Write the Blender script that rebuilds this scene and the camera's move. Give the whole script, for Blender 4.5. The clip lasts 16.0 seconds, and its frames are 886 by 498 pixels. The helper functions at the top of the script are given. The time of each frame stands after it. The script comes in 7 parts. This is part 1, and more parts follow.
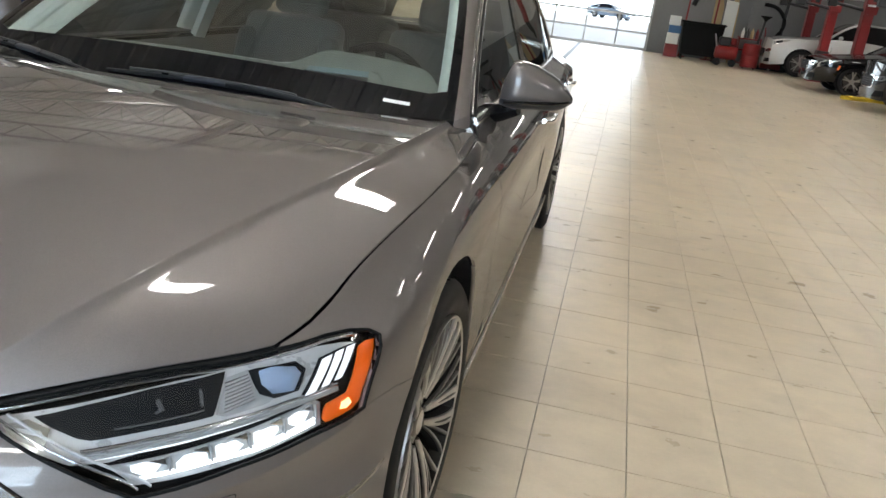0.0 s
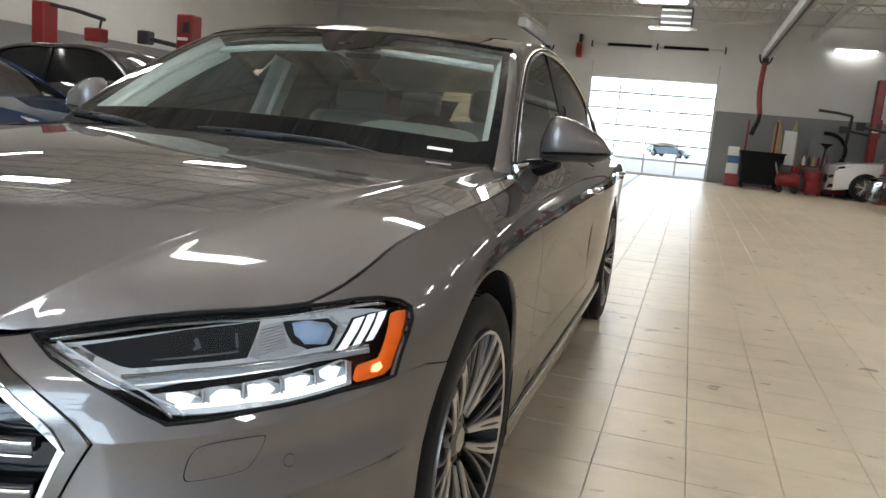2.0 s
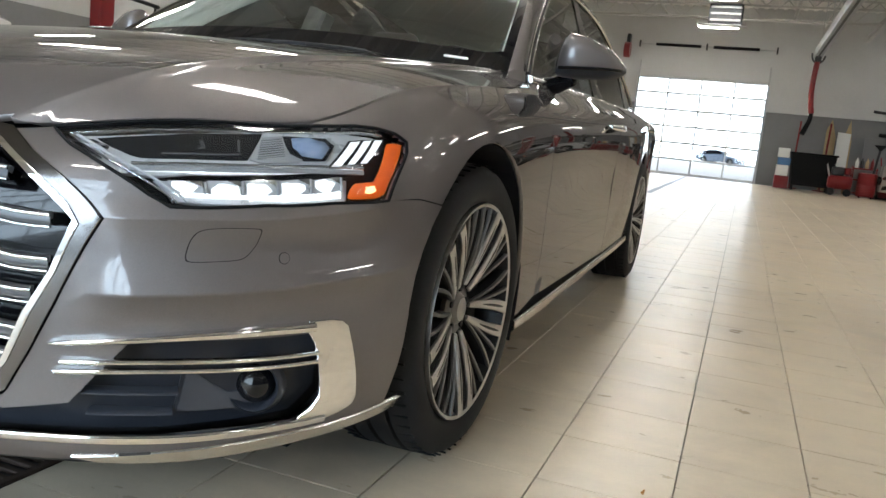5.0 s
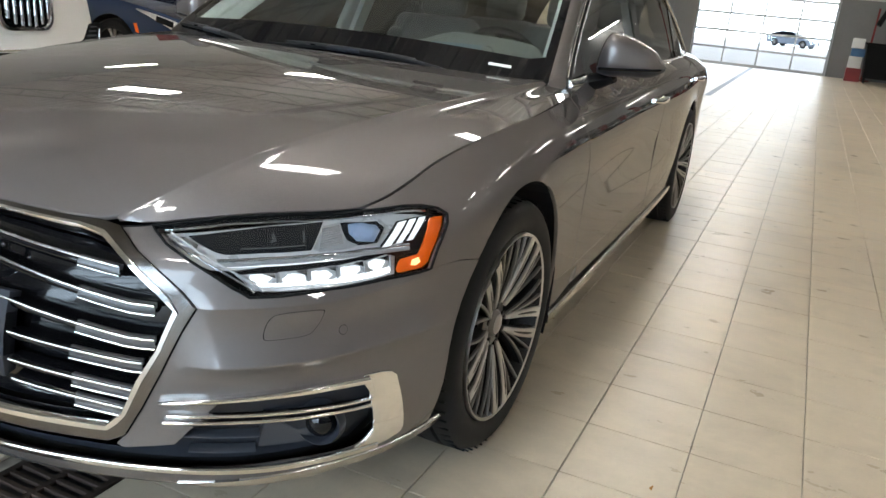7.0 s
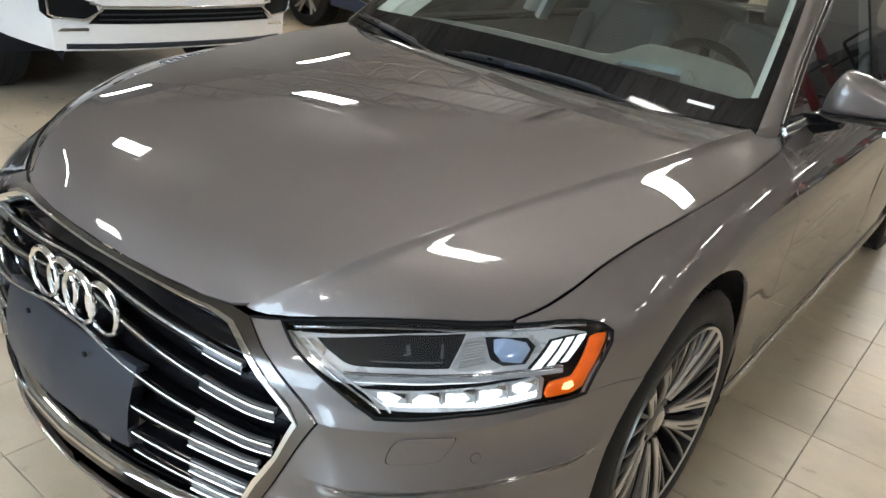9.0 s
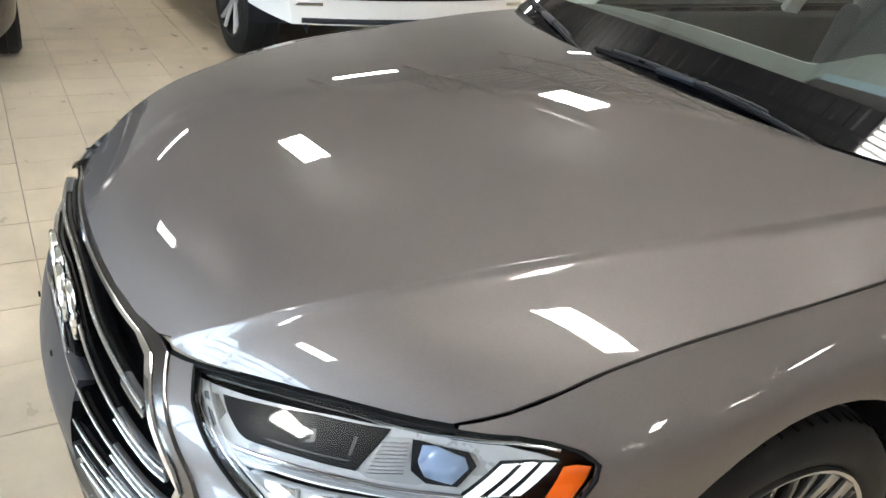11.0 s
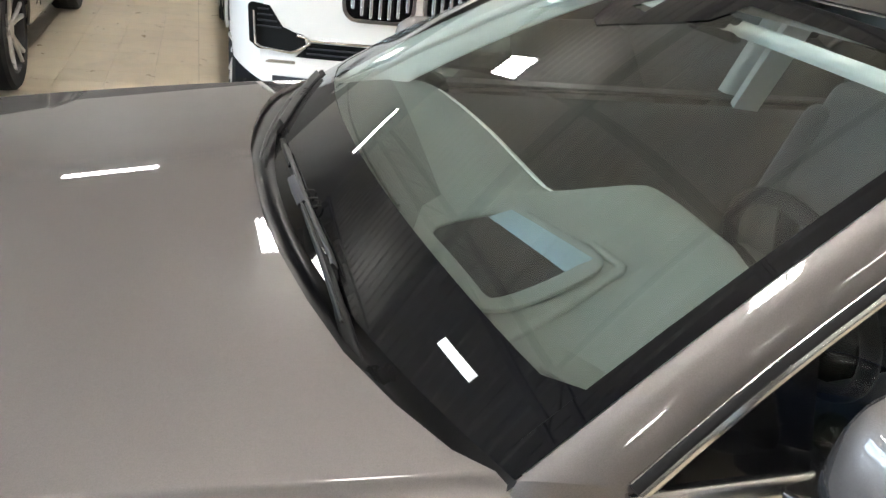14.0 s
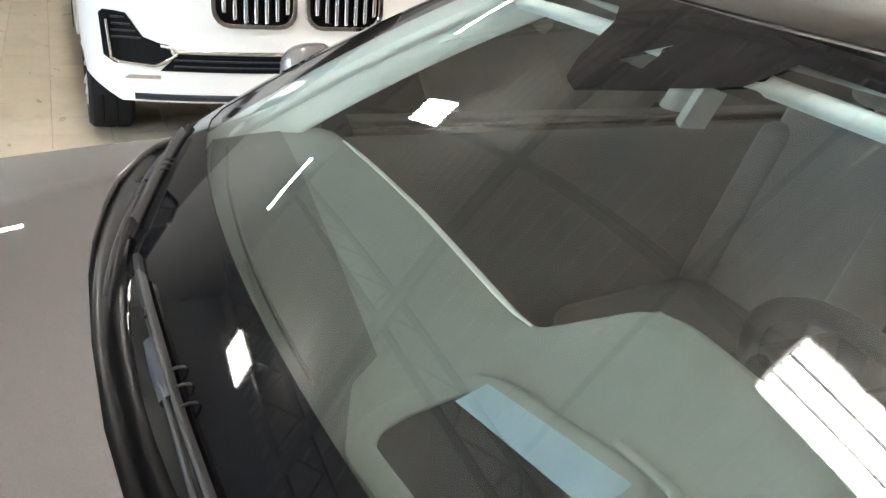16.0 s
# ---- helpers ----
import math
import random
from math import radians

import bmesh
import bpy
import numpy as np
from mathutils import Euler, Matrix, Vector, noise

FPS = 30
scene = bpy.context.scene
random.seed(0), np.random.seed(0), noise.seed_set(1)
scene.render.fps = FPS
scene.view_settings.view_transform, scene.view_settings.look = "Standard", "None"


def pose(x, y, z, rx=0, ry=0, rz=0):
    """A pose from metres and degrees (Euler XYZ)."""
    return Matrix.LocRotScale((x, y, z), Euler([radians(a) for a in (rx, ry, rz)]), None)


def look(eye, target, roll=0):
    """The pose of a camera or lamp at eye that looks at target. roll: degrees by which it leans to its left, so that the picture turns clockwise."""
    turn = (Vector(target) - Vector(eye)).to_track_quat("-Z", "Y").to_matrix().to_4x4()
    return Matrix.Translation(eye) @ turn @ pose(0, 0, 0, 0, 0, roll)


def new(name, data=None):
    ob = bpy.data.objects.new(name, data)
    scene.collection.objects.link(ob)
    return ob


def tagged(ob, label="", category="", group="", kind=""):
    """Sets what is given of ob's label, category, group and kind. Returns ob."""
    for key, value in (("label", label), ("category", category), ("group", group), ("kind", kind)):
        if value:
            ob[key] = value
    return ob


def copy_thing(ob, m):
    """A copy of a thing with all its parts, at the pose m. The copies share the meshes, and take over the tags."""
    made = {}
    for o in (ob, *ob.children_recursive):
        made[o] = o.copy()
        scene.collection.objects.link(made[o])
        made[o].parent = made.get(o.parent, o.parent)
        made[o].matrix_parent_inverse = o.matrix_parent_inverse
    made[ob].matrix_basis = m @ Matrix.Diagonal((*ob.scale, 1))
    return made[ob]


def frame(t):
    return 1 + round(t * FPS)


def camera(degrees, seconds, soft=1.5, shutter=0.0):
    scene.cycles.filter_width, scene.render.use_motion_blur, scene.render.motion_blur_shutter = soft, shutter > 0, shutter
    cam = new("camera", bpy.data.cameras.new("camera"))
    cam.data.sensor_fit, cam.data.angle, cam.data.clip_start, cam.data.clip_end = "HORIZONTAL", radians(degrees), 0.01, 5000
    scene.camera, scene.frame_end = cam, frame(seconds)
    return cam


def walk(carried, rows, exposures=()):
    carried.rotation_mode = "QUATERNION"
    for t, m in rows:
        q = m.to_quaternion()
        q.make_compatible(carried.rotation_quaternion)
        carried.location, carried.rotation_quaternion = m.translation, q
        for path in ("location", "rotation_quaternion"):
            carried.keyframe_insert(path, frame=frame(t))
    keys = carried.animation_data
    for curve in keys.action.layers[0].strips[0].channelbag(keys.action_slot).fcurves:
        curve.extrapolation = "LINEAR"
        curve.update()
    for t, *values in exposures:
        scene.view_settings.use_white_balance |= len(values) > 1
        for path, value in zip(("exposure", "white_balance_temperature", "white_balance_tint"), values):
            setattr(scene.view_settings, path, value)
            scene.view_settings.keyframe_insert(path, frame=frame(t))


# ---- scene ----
cam = camera(58.9, 16.0)
PATH = [
    (0, (1.222, -1.589, 1.35), (0.869, 0.274, 0.713), 7.3),
    (0.5, (1.291, -1.688, 1.31), (0.807, 0.182, 0.79), 6.3),
    (1, (1.312, -1.725, 1.204), (0.772, 0.141, 0.726), 7.0),
    (1.5, (1.323, -1.699, 1.142), (0.754, 0.174, 0.731), 6.3),
    (2, (1.344, -1.691, 1.087), (0.775, 0.202, 0.778), 5.2),
    (2.5, (1.378, -1.703, 1.031), (0.824, 0.193, 0.722), 4.6),
    (3, (1.42, -1.735, 0.955), (0.84, 0.147, 0.605), 5.0),
    (3.5, (1.458, -1.749, 0.878), (0.814, 0.114, 0.538), 6.1),
    (4, (1.488, -1.765, 0.817), (0.792, 0.087, 0.522), 6.2),
    (4.2, (1.495, -1.757, 0.788), (0.799, 0.096, 0.5), 6.0),
    (6.3, (1.554, -1.863, 0.893), (0.907, -0.045, 0.368), 5.0),
    (6.5, (1.565, -1.879, 0.994), (0.899, -0.085, 0.413), 5.0),
    (7, (1.558, -1.911, 1.206), (0.804, -0.16, 0.602), 5.7),
    (7.5, (1.549, -1.935, 1.35), (0.72, -0.211, 0.763), 7.6),
    (8, (1.545, -1.905, 1.445), (0.693, -0.2, 0.839), 8.4),
    (8.5, (1.494, -1.776, 1.442), (0.603, -0.125, 0.748), 8.4),
    (9, (1.383, -1.63, 1.444), (0.318, -0.14, 0.642), 7.9),
    (9.5, (1.387, -1.515, 1.47), (0.097, -0.242, 0.623), 6.8),
    (9.7, (1.423, -1.426, 1.465), (0.064, -0.227, 0.618), 7.4),
    (11.8, (1.472, -0.725, 1.483), (-0.105, -0.046, 0.458), 4.6),
    (12, (1.493, -0.634, 1.501), (-0.117, -0.074, 0.456), 4.3),
    (12.5, (1.518, -0.470, 1.508), (-0.169, -0.122, 0.493), 3.5),
    (13, (1.427, -0.231, 1.498), (-0.255, 0.208, 0.51), 2.9),
    (13.5, (1.35, 0.041, 1.491), (-0.321, 0.67, 0.59), 6.6),
    (14, (1.338, 0.298, 1.507), (-0.38, 0.884, 0.668), 7.5),
    (14.5, (1.271, 0.381, 1.509), (-0.433, 1.022, 0.682), 5.2),
    (15, (1.09, 0.41, 1.537), (-0.56, 1.218, 0.747), 4.7),
    (15.5, (0.959, 0.418, 1.537), (-0.659, 1.271, 0.727), 6.9),
    (16, (0.867, 0.389, 1.54), (-0.737, 1.217, 0.679), 6.7),
]
walk(cam, [(t, look(e, g, r)) for t, e, g, r in PATH], exposures=[(0.0, 0.12), (3.0, -0.02), (8.0, -0.02), (9.5, 0.24), (12.0, 0.5), (13.0, 0.6), (14.0, 0.80), (15.0, 0.78), (16.0, 0.95)])

from mathutils.geometry import delaunay_2d_cdt

# ---- light ----
world = bpy.data.worlds.new("world")
scene.world = world
world.use_nodes = True
wn = world.node_tree.nodes
sky = wn.new("ShaderNodeTexSky")
sky.sky_type, sky.sun_disc, sky.sun_elevation, sky.sun_rotation = "NISHITA", False, radians(35), radians(200)
world.node_tree.links.new(sky.outputs[0], wn["Background"].inputs[0])
wn["Background"].inputs[1].default_value = 0.10
sun = new("sun", bpy.data.lights.new("sun", "SUN"))
sun.data.energy, sun.data.angle, sun.data.color = 1.2, radians(12), (1, .96, .9)
sun.matrix_world = look((0, 60, 40), (0, 27, 0))
LAMP_H = 4.6
LAMPS = [(.2, .6 + 4.6 * k) for k in range(6)] + [(-6.7, -4.0 + 4.75 * k) for k in range(6)] + [(7.2, -3.2 + 4.7 * k) for k in range(6)] + [(.2, -4.0)]
STRIPS = [(-10.6, -1.6), (-10.6, 3.7), (-10.6, 9.2), (-10.6, 14.5), (11.0, 1.0), (11.0, 7.0), (11.0, 13.0)]

# ---- materials ----
def node_material(name, colour, rough=.5, metal=0.0, coat=0.0, coat_rough=.03, spec=.5):
    m = bpy.data.materials.new(name)
    m.use_nodes = True
    b = m.node_tree.nodes["Principled BSDF"]
    b.inputs["Base Color"].default_value = (*colour, 1)
    b.inputs["Roughness"].default_value, b.inputs["Metallic"].default_value = rough, metal
    b.inputs["Coat Weight"].default_value, b.inputs["Coat Roughness"].default_value = coat, coat_rough
    b.inputs["Specular IOR Level"].default_value = spec
    return m


def add(m, kind, **inputs):
    n = m.node_tree.nodes.new("ShaderNode" + kind)
    for k, v in inputs.items():
        n.inputs[k.replace("_", " ")].default_value = v
    return n


def link(m, a, b):
    m.node_tree.links.new(a, b)


def wear(m, amount=.15, scale=3.0, fine=60.0, bump=.0, rough_var=.1, random_part=0.0):
    """Uneven colour and gloss at two scales, and fine relief."""
    t = m.node_tree
    b = t.nodes["Principled BSDF"]
    co = add(m, "TexCoord")
    big, small = add(m, "TexNoise", Scale=scale, Detail=6.0, Roughness=.6), add(m, "TexNoise", Scale=fine, Detail=3.0)
    link(m, co.outputs["Object"], big.inputs["Vector"])
    link(m, co.outputs["Object"], small.inputs["Vector"])
    mixn = add(m, "Math")
    mixn.operation = "MULTIPLY_ADD"
    mixn.inputs[1].default_value = .35
    link(m, small.outputs["Fac"], mixn.inputs[0])
    link(m, big.outputs["Fac"], mixn.inputs[2])
    ramp = add(m, "MapRange")
    ramp.inputs[1].default_value, ramp.inputs[2].default_value = .35, 1.0
    ramp.inputs[3].default_value, ramp.inputs[4].default_value = 1 - amount, 1 + amount
    link(m, mixn.outputs[0], ramp.inputs[0])
    value = ramp.outputs[0]
    if random_part:
        info = add(m, "ObjectInfo")
        geo = add(m, "NewGeometry")
        s = add(m, "Math")
        s.operation = "ADD"
        link(m, info.outputs["Random"], s.inputs[0])
        link(m, geo.outputs["Random Per Island"], s.inputs[1])
        f = add(m, "Math")
        f.operation = "FRACT"
        link(m, s.outputs[0], f.inputs[0])
        r2 = add(m, "MapRange")
        r2.inputs[3].default_value, r2.inputs[4].default_value = 1 - random_part, 1 + random_part
        link(m, f.outputs[0], r2.inputs[0])
        mul = add(m, "Math")
        mul.operation = "MULTIPLY"
        link(m, value, mul.inputs[0])
        link(m, r2.outputs[0], mul.inputs[1])
        value = mul.outputs[0]
    vm = add(m, "VectorMath")
    vm.operation = "SCALE"
    vm.inputs[0].default_value = b.inputs["Base Color"].default_value[:3]
    link(m, value, vm.inputs["Scale"])
    link(m, vm.outputs[0], b.inputs["Base Color"])
    if rough_var:
        r3 = add(m, "MapRange")
        base = b.inputs["Roughness"].default_value
        r3.inputs[3].default_value, r3.inputs[4].default_value = max(base - rough_var, .02), min(base + rough_var, 1)
        link(m, big.outputs["Fac"], r3.inputs[0])
        link(m, r3.outputs[0], b.inputs["Roughness"])
    if bump:
        bp = add(m, "Bump", Strength=.4, Distance=bump)
        link(m, small.outputs["Fac"], bp.inputs["Height"])
        link(m, bp.outputs[0], b.inputs["Normal"])
    return m


def flake_paint(name, colour, rough=.4, metal=.75, dust=0.0):
    """Metallic car paint under clear lacquer, with fine flakes and a trace of dust."""
    m = node_material(name, colour, rough, metal, 1.0, .02)
    b = m.node_tree.nodes["Principled BSDF"]
    b.inputs["Coat IOR"].default_value = 1.54
    b.inputs["Specular Tint"].default_value = (.0, .0, .0, 1)
    co = add(m, "TexCoord")
    vor = add(m, "TexVoronoi", Scale=1800.0)
    link(m, co.outputs["Object"], vor.inputs["Vector"])
    dirt = add(m, "TexNoise", Scale=2.2, Detail=8.0, Roughness=.65)
    link(m, co.outputs["Object"], dirt.inputs["Vector"])
    hsv = add(m, "HueSaturation")
    hsv.inputs["Color"].default_value = (*colour, 1)
    r = add(m, "MapRange")
    r.inputs[3].default_value, r.inputs[4].default_value = .86, 1.14
    link(m, vor.outputs["Color"], r.inputs[0])
    link(m, r.outputs[0], hsv.inputs["Value"])
    link(m, hsv.outputs[0], b.inputs["Base Color"])
    if dust:
        r2 = add(m, "MapRange")
        r2.inputs[1].default_value, r2.inputs[2].default_value = .42, .8
        r2.inputs[3].default_value, r2.inputs[4].default_value = .008, dust
        link(m, dirt.outputs["Fac"], r2.inputs[0])
        link(m, r2.outputs[0], b.inputs["Coat Roughness"])
    return m


def glass(name, tint, rough=.0, ior=1.52):
    m = bpy.data.materials.new(name)
    m.use_nodes = True
    t = m.node_tree
    t.nodes.remove(t.nodes["Principled BSDF"])
    clear, gloss, mix, fr = add(m, "BsdfTransparent"), add(m, "BsdfGlossy"), add(m, "MixShader"), add(m, "Fresnel")
    clear.inputs[0].default_value = (*tint, 1)
    gloss.inputs["Roughness"].default_value = rough
    fr.inputs["IOR"].default_value = ior
    link(m, fr.outputs[0], mix.inputs[0])
    link(m, clear.outputs[0], mix.inputs[1])
    link(m, gloss.outputs[0], mix.inputs[2])
    link(m, mix.outputs[0], t.nodes["Material Output"].inputs[0])
    return m


def glow(name, colour, strength):
    m = node_material(name, (.8, .8, .8), .4)
    b = m.node_tree.nodes["Principled BSDF"]
    b.inputs["Emission Color"].default_value, b.inputs["Emission Strength"].default_value = (*colour, 1), strength
    return m


def tile_material():
    """Matt-glazed beige porcelain: cloudy tone, soft stains, a slight difference from tile to tile."""
    m = node_material("beige_floor_tile", (.572, .482, .360), .30)
    b = m.node_tree.nodes["Principled BSDF"]
    geo, info = add(m, "NewGeometry"), add(m, "ObjectInfo")
    big, mid, fine = add(m, "TexNoise", Scale=.55, Detail=2.0), add(m, "TexNoise", Scale=7.0, Detail=5.0, Roughness=.6), add(m, "TexNoise", Scale=90.0, Detail=2.0)
    stretch = add(m, "Mapping")
    stretch.inputs["Scale"].default_value = (.75, 1.15, 1)
    link(m, geo.outputs["Position"], stretch.inputs["Vector"])
    link(m, geo.outputs["Position"], big.inputs["Vector"])
    link(m, stretch.outputs[0], mid.inputs["Vector"])
    link(m, geo.outputs["Position"], fine.inputs["Vector"])
    total = None
    for sock, k in ((big.outputs["Fac"], .44), (mid.outputs["Fac"], .38), (fine.outputs["Fac"], .08), (info.outputs["Random"], .05), (geo.outputs["Random Per Island"], .06)):
        n = add(m, "Math")
        n.operation = "MULTIPLY_ADD"
        n.inputs[1].default_value = k
        link(m, sock, n.inputs[0])
        if total is None:
            n.inputs[2].default_value = .51
        else:
            link(m, total, n.inputs[2])
        total = n.outputs[0]
    # grey tyre and shoe smudges in patches
    smudge = add(m, "TexNoise", Scale=2.2, Detail=6.0, Roughness=.60, Distortion=.6)
    link(m, geo.outputs["Position"], smudge.inputs["Vector"])
    sm = add(m, "MapRange")
    sm.inputs[1].default_value, sm.inputs[2].default_value, sm.inputs[3].default_value, sm.inputs[4].default_value = .50, .95, 1.03, .72
    link(m, smudge.outputs["Fac"], sm.inputs[0])
    ml = add(m, "Math")
    ml.operation = "MULTIPLY"
    link(m, total, ml.inputs[0])
    link(m, sm.outputs[0], ml.inputs[1])
    total = ml.outputs[0]
    vm = add(m, "VectorMath")
    vm.operation = "SCALE"
    vm.inputs[0].default_value = (.572, .482, .360)
    link(m, total, vm.inputs["Scale"])
    link(m, vm.outputs[0], b.inputs["Base Color"])
    r = add(m, "MapRange")
    r.inputs[1].default_value, r.inputs[2].default_value, r.inputs[3].default_value, r.inputs[4].default_value = .3, .7, .26, .40
    link(m, mid.outputs["Fac"], r.inputs[0])
    link(m, r.outputs[0], b.inputs["Roughness"])
    return m


PAINT = flake_paint("grey_brown_metallic_paint", (.200, .184, .180), .58, .9, .03)
WHITE_PAINT = flake_paint("white_car_paint", (.80, .79, .77), .5, .0)
BLUE_PAINT = flake_paint("dark_blue_paint", (.034, .060, .135), .42, .6)
# blue paint lightened: the outdoor glare over the car is in this colour
GLARE_PAINT = flake_paint("glare_paled_blue_paint", (.22, .26, .32), .4, .3)
BLACK_PAINT = flake_paint("black_car_paint", (.006, .006, .007), .6, 0)
DARK_GREY_PAINT = flake_paint("dark_grey_car_paint", (.045, .045, .047), .4, .6)
SILVER_PAINT = flake_paint("silver_car_paint", (.60, .60, .60), .4, .3)
CHROME = wear(node_material("polished_chrome", (.86, .86, .85), .07, 1.0), .04, 6, 90, 0, .03)
SATIN = wear(node_material("satin_aluminium", (.62, .61, .59), .24, 1.0), .06, 5, 120, 0, .05)
GLOSS_BLACK = node_material("gloss_black_plastic", (.005, .005, .006), .08, 0, 0, .03, .4)
FRAME_GREY = wear(node_material("satin_frame", (.18, .172, .168), .20, 1.0), .05, 6, 120, 0, .04)
BLACK = wear(node_material("black_textured_plastic", (.006, .0065, .007), .6, 0, 0, .03, .12), .2, 8, 300, .0004)
FRIT = node_material("black_printed_glass", (.004, .004, .005), .03, 0, 0, .03, .30)
COWL = wear(node_material("black_cowl_plastic", (.005, .005, .006), .30, 0, 0, .03, .15), .2, 8, 300)
WIPER = wear(node_material("wiper_black_lacquer", (.010, .010, .011), .5, 0, 0, .03, .2), .2, 20, 200)
WIPER_EDGE = wear(node_material("worn_grey_rubber", (.035, .035, .036), .45, 0, 0, .03, .4), .3, 30, 200)
GREY_PLASTIC = wear(node_material("dark_grey_plastic", (.022, .025, .033), .40, 0, 0, .03, .35), .15, 8, 300, .0003)
PLASTIC_SHEEN = wear(node_material("smooth_dark_plastic", (.045, .050, .062), .32, 0, 0, .03, .5), .10, 8, 300)
RUBBER = wear(node_material("tyre_rubber", (.012, .012, .013), .62, 0, 0, .03, .22), .25, 14, 160, .0006)
CALIPER = wear(node_material("brake_iron", (.16, .15, .15), .35, 1.0), .2, 20, 200)
LINER = wear(node_material("arch_liner_felt", (.006, .007, .012), .9), .2, 10, 200)
SPOKE = wear(node_material("machined_wheel_face", (.52, .505, .49), .30, 1.0), .06, 10, 140, 0, .06)
SPOKE_GREY = wear(node_material("grey_wheel_spoke", (.20, .193, .187), .32, .9), .08, 10, 140, 0, .06)
PALE_ALLOY = wear(node_material("pale_alloy", (.66, .66, .66), .38, .35), .06, 10, 140)
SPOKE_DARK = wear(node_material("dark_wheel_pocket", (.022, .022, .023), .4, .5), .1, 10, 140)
GLASS = glass("windscreen_glass", (.80, .90, .84), 0, 2.4)
SIDE_GLASS = glass("tinted_side_glass", (.27, .30, .285), 0, 1.7)
LENS = glass("headlamp_lens", (.95, .96, .97))
HL_DARK = node_material("headlamp_dark_inner", (.006, .007, .009), .30, 0, 0, .03, .25)
HL_GREY = wear(node_material("headlamp_grey_inner", (.58, .59, .60), .30, .25), .08, 20, 200)
HL_RIB = wear(node_material("headlamp_ribbed_grey", (.40, .41, .42), .3, .3), .08, 20, 200)
SLAT_LIGHT = glow("light_slat", (.93, .97, 1.0), .55)
HL_DEEP = node_material("headlamp_chamber_step", (.10, .105, .11), .3)
HL_BRIGHT = node_material("headlamp_reflector", (.82, .83, .85), .12, 1.0)
DRL = glow("daytime_light", (.88, .95, 1.0), 3.2)
DRL_SOFT = glow("soft_daytime_light", (.88, .95, 1.0), 1.25)
SLAT_GREY = wear(node_material("slat_grey", (.11, .11, .115), .38, .7), .06, 10, 120)
LEAF = wear(node_material("dry_leaf", (.42, .20, .05), .7), .3, 40, 200)
LENS_BLUE = node_material("bluish_lens", (.35, .45, .62), .06, .2, 1.0)
BAR = glow("light_guide", (.92, .96, 1.0), .7)
# low emission stands for lamplight showing through the orange plastic
AMBER = glow("amber_reflector", (1.0, .17, .005), .26)
AMBER.node_tree.nodes["Principled BSDF"].inputs["Base Color"].default_value = (.62, .10, .006, 1)
AMBER_LAMP = glow("amber_lamp", (1.0, .42, .05), 1.6)
LEATHER = wear(node_material("black_leather", (.11, .115, .113), .42), .2, 8, 220, .0006)
DASH = wear(node_material("soft_dash_skin", (.20, .222, .207), .60), .12, 5, 400, .0005)
DASH_DARK = wear(node_material("dark_dash_panel", (.075, .083, .078), .55), .12, 5, 300, .0004)
DEFROST = node_material("defroster_slot_shade", (.03, .033, .032), .6)
TRIM_LIGHT = wear(node_material("light_grey_headliner", (.72, .76, .73), .85), .06, 4, 200)
LABEL = node_material("white_label", (.80, .82, .80), .5)
TILE = tile_material()
GROUT = wear(node_material("dirty_grout", (.31, .27, .215), .85), .45, 2, 30)
WALL_WHITE = wear(node_material("white_block_wall_paint", (.57, .58, .58), .6), .07, .8, 12, .002)
WALL_GREY = wear(node_material("grey_block_wall_paint", (.20, .205, .21), .55), .10, .8, 12, .002)
STEEL_WHITE = wear(node_material("white_painted_steel", (.50, .50, .49), .5), .10, 2, 30)
DECK = wear(node_material("ribbed_roof_deck", (.70, .695, .675), .6), .10, .6, 10)
GALV = wear(node_material("galvanised_steel", (.48, .49, .50), .35, .9), .15, 4, 40)
ALU = wear(node_material("door_aluminium", (.60, .61, .62), .4, .8), .08, 4, 40)
DARK_STEEL = wear(node_material("dark_steel", (.035, .037, .04), .45, .5), .2, 5, 60)
RED = wear(node_material("red_lift_enamel", (.20, .010, .012), .35), .15, 4, 60)
YELLOW = wear(node_material("yellow_enamel", (.70, .50, .03), .4), .12, 4, 60)
BOX_BLUE = wear(node_material("blue_printed_card", (.06, .16, .34), .6), .15, 4, 40)
CARDBOARD = wear(node_material("tan_board", (.45, .34, .19), .75), .15, 4, 40)
GRATE = wear(node_material("rusty_cast_iron", (.060, .043, .033), .65, .4), .35, 9, 90, .001)
PANE = glass("door_pane", (.97, .98, .98), .02)
TUBE = glow("lamp_tube", (1.0, .975, .92), 50.0)
REFLECTOR = node_material("lamp_reflector", (.30, .30, .30), .6)
SNOW = wear(node_material("pale_forecourt", (.62, .62, .62), .8), .1, .3, 5)
BACK = glow("bright_overcast_distance", (.86, .94, 1.0), 4.6)
BACK_SOUTH = glow("sunlit_yard_distance", (.66, .83, 1.0), 11.5)

# ---- building helpers ----
def link_mesh(name, me, mat, parent=None, label=""):
    ob = new(name, me)
    if mat:
        me.materials.append(mat)
    if parent:
        ob.parent = parent
    if label:
        ob["label"] = label
    return ob


def raw(name, verts, faces, mat, parent=None, label="", normals=None, smooth=True):
    me = bpy.data.meshes.new(name)
    me.from_pydata([tuple(v) for v in verts], [], [tuple(int(i) for i in f) for f in faces])
    me.polygons.foreach_set("use_smooth", [smooth] * len(me.polygons))
    me.update()
    if normals is not None:
        me.normals_split_custom_set_from_vertices([tuple(n) for n in normals])
    return link_mesh(name, me, mat, parent, label)


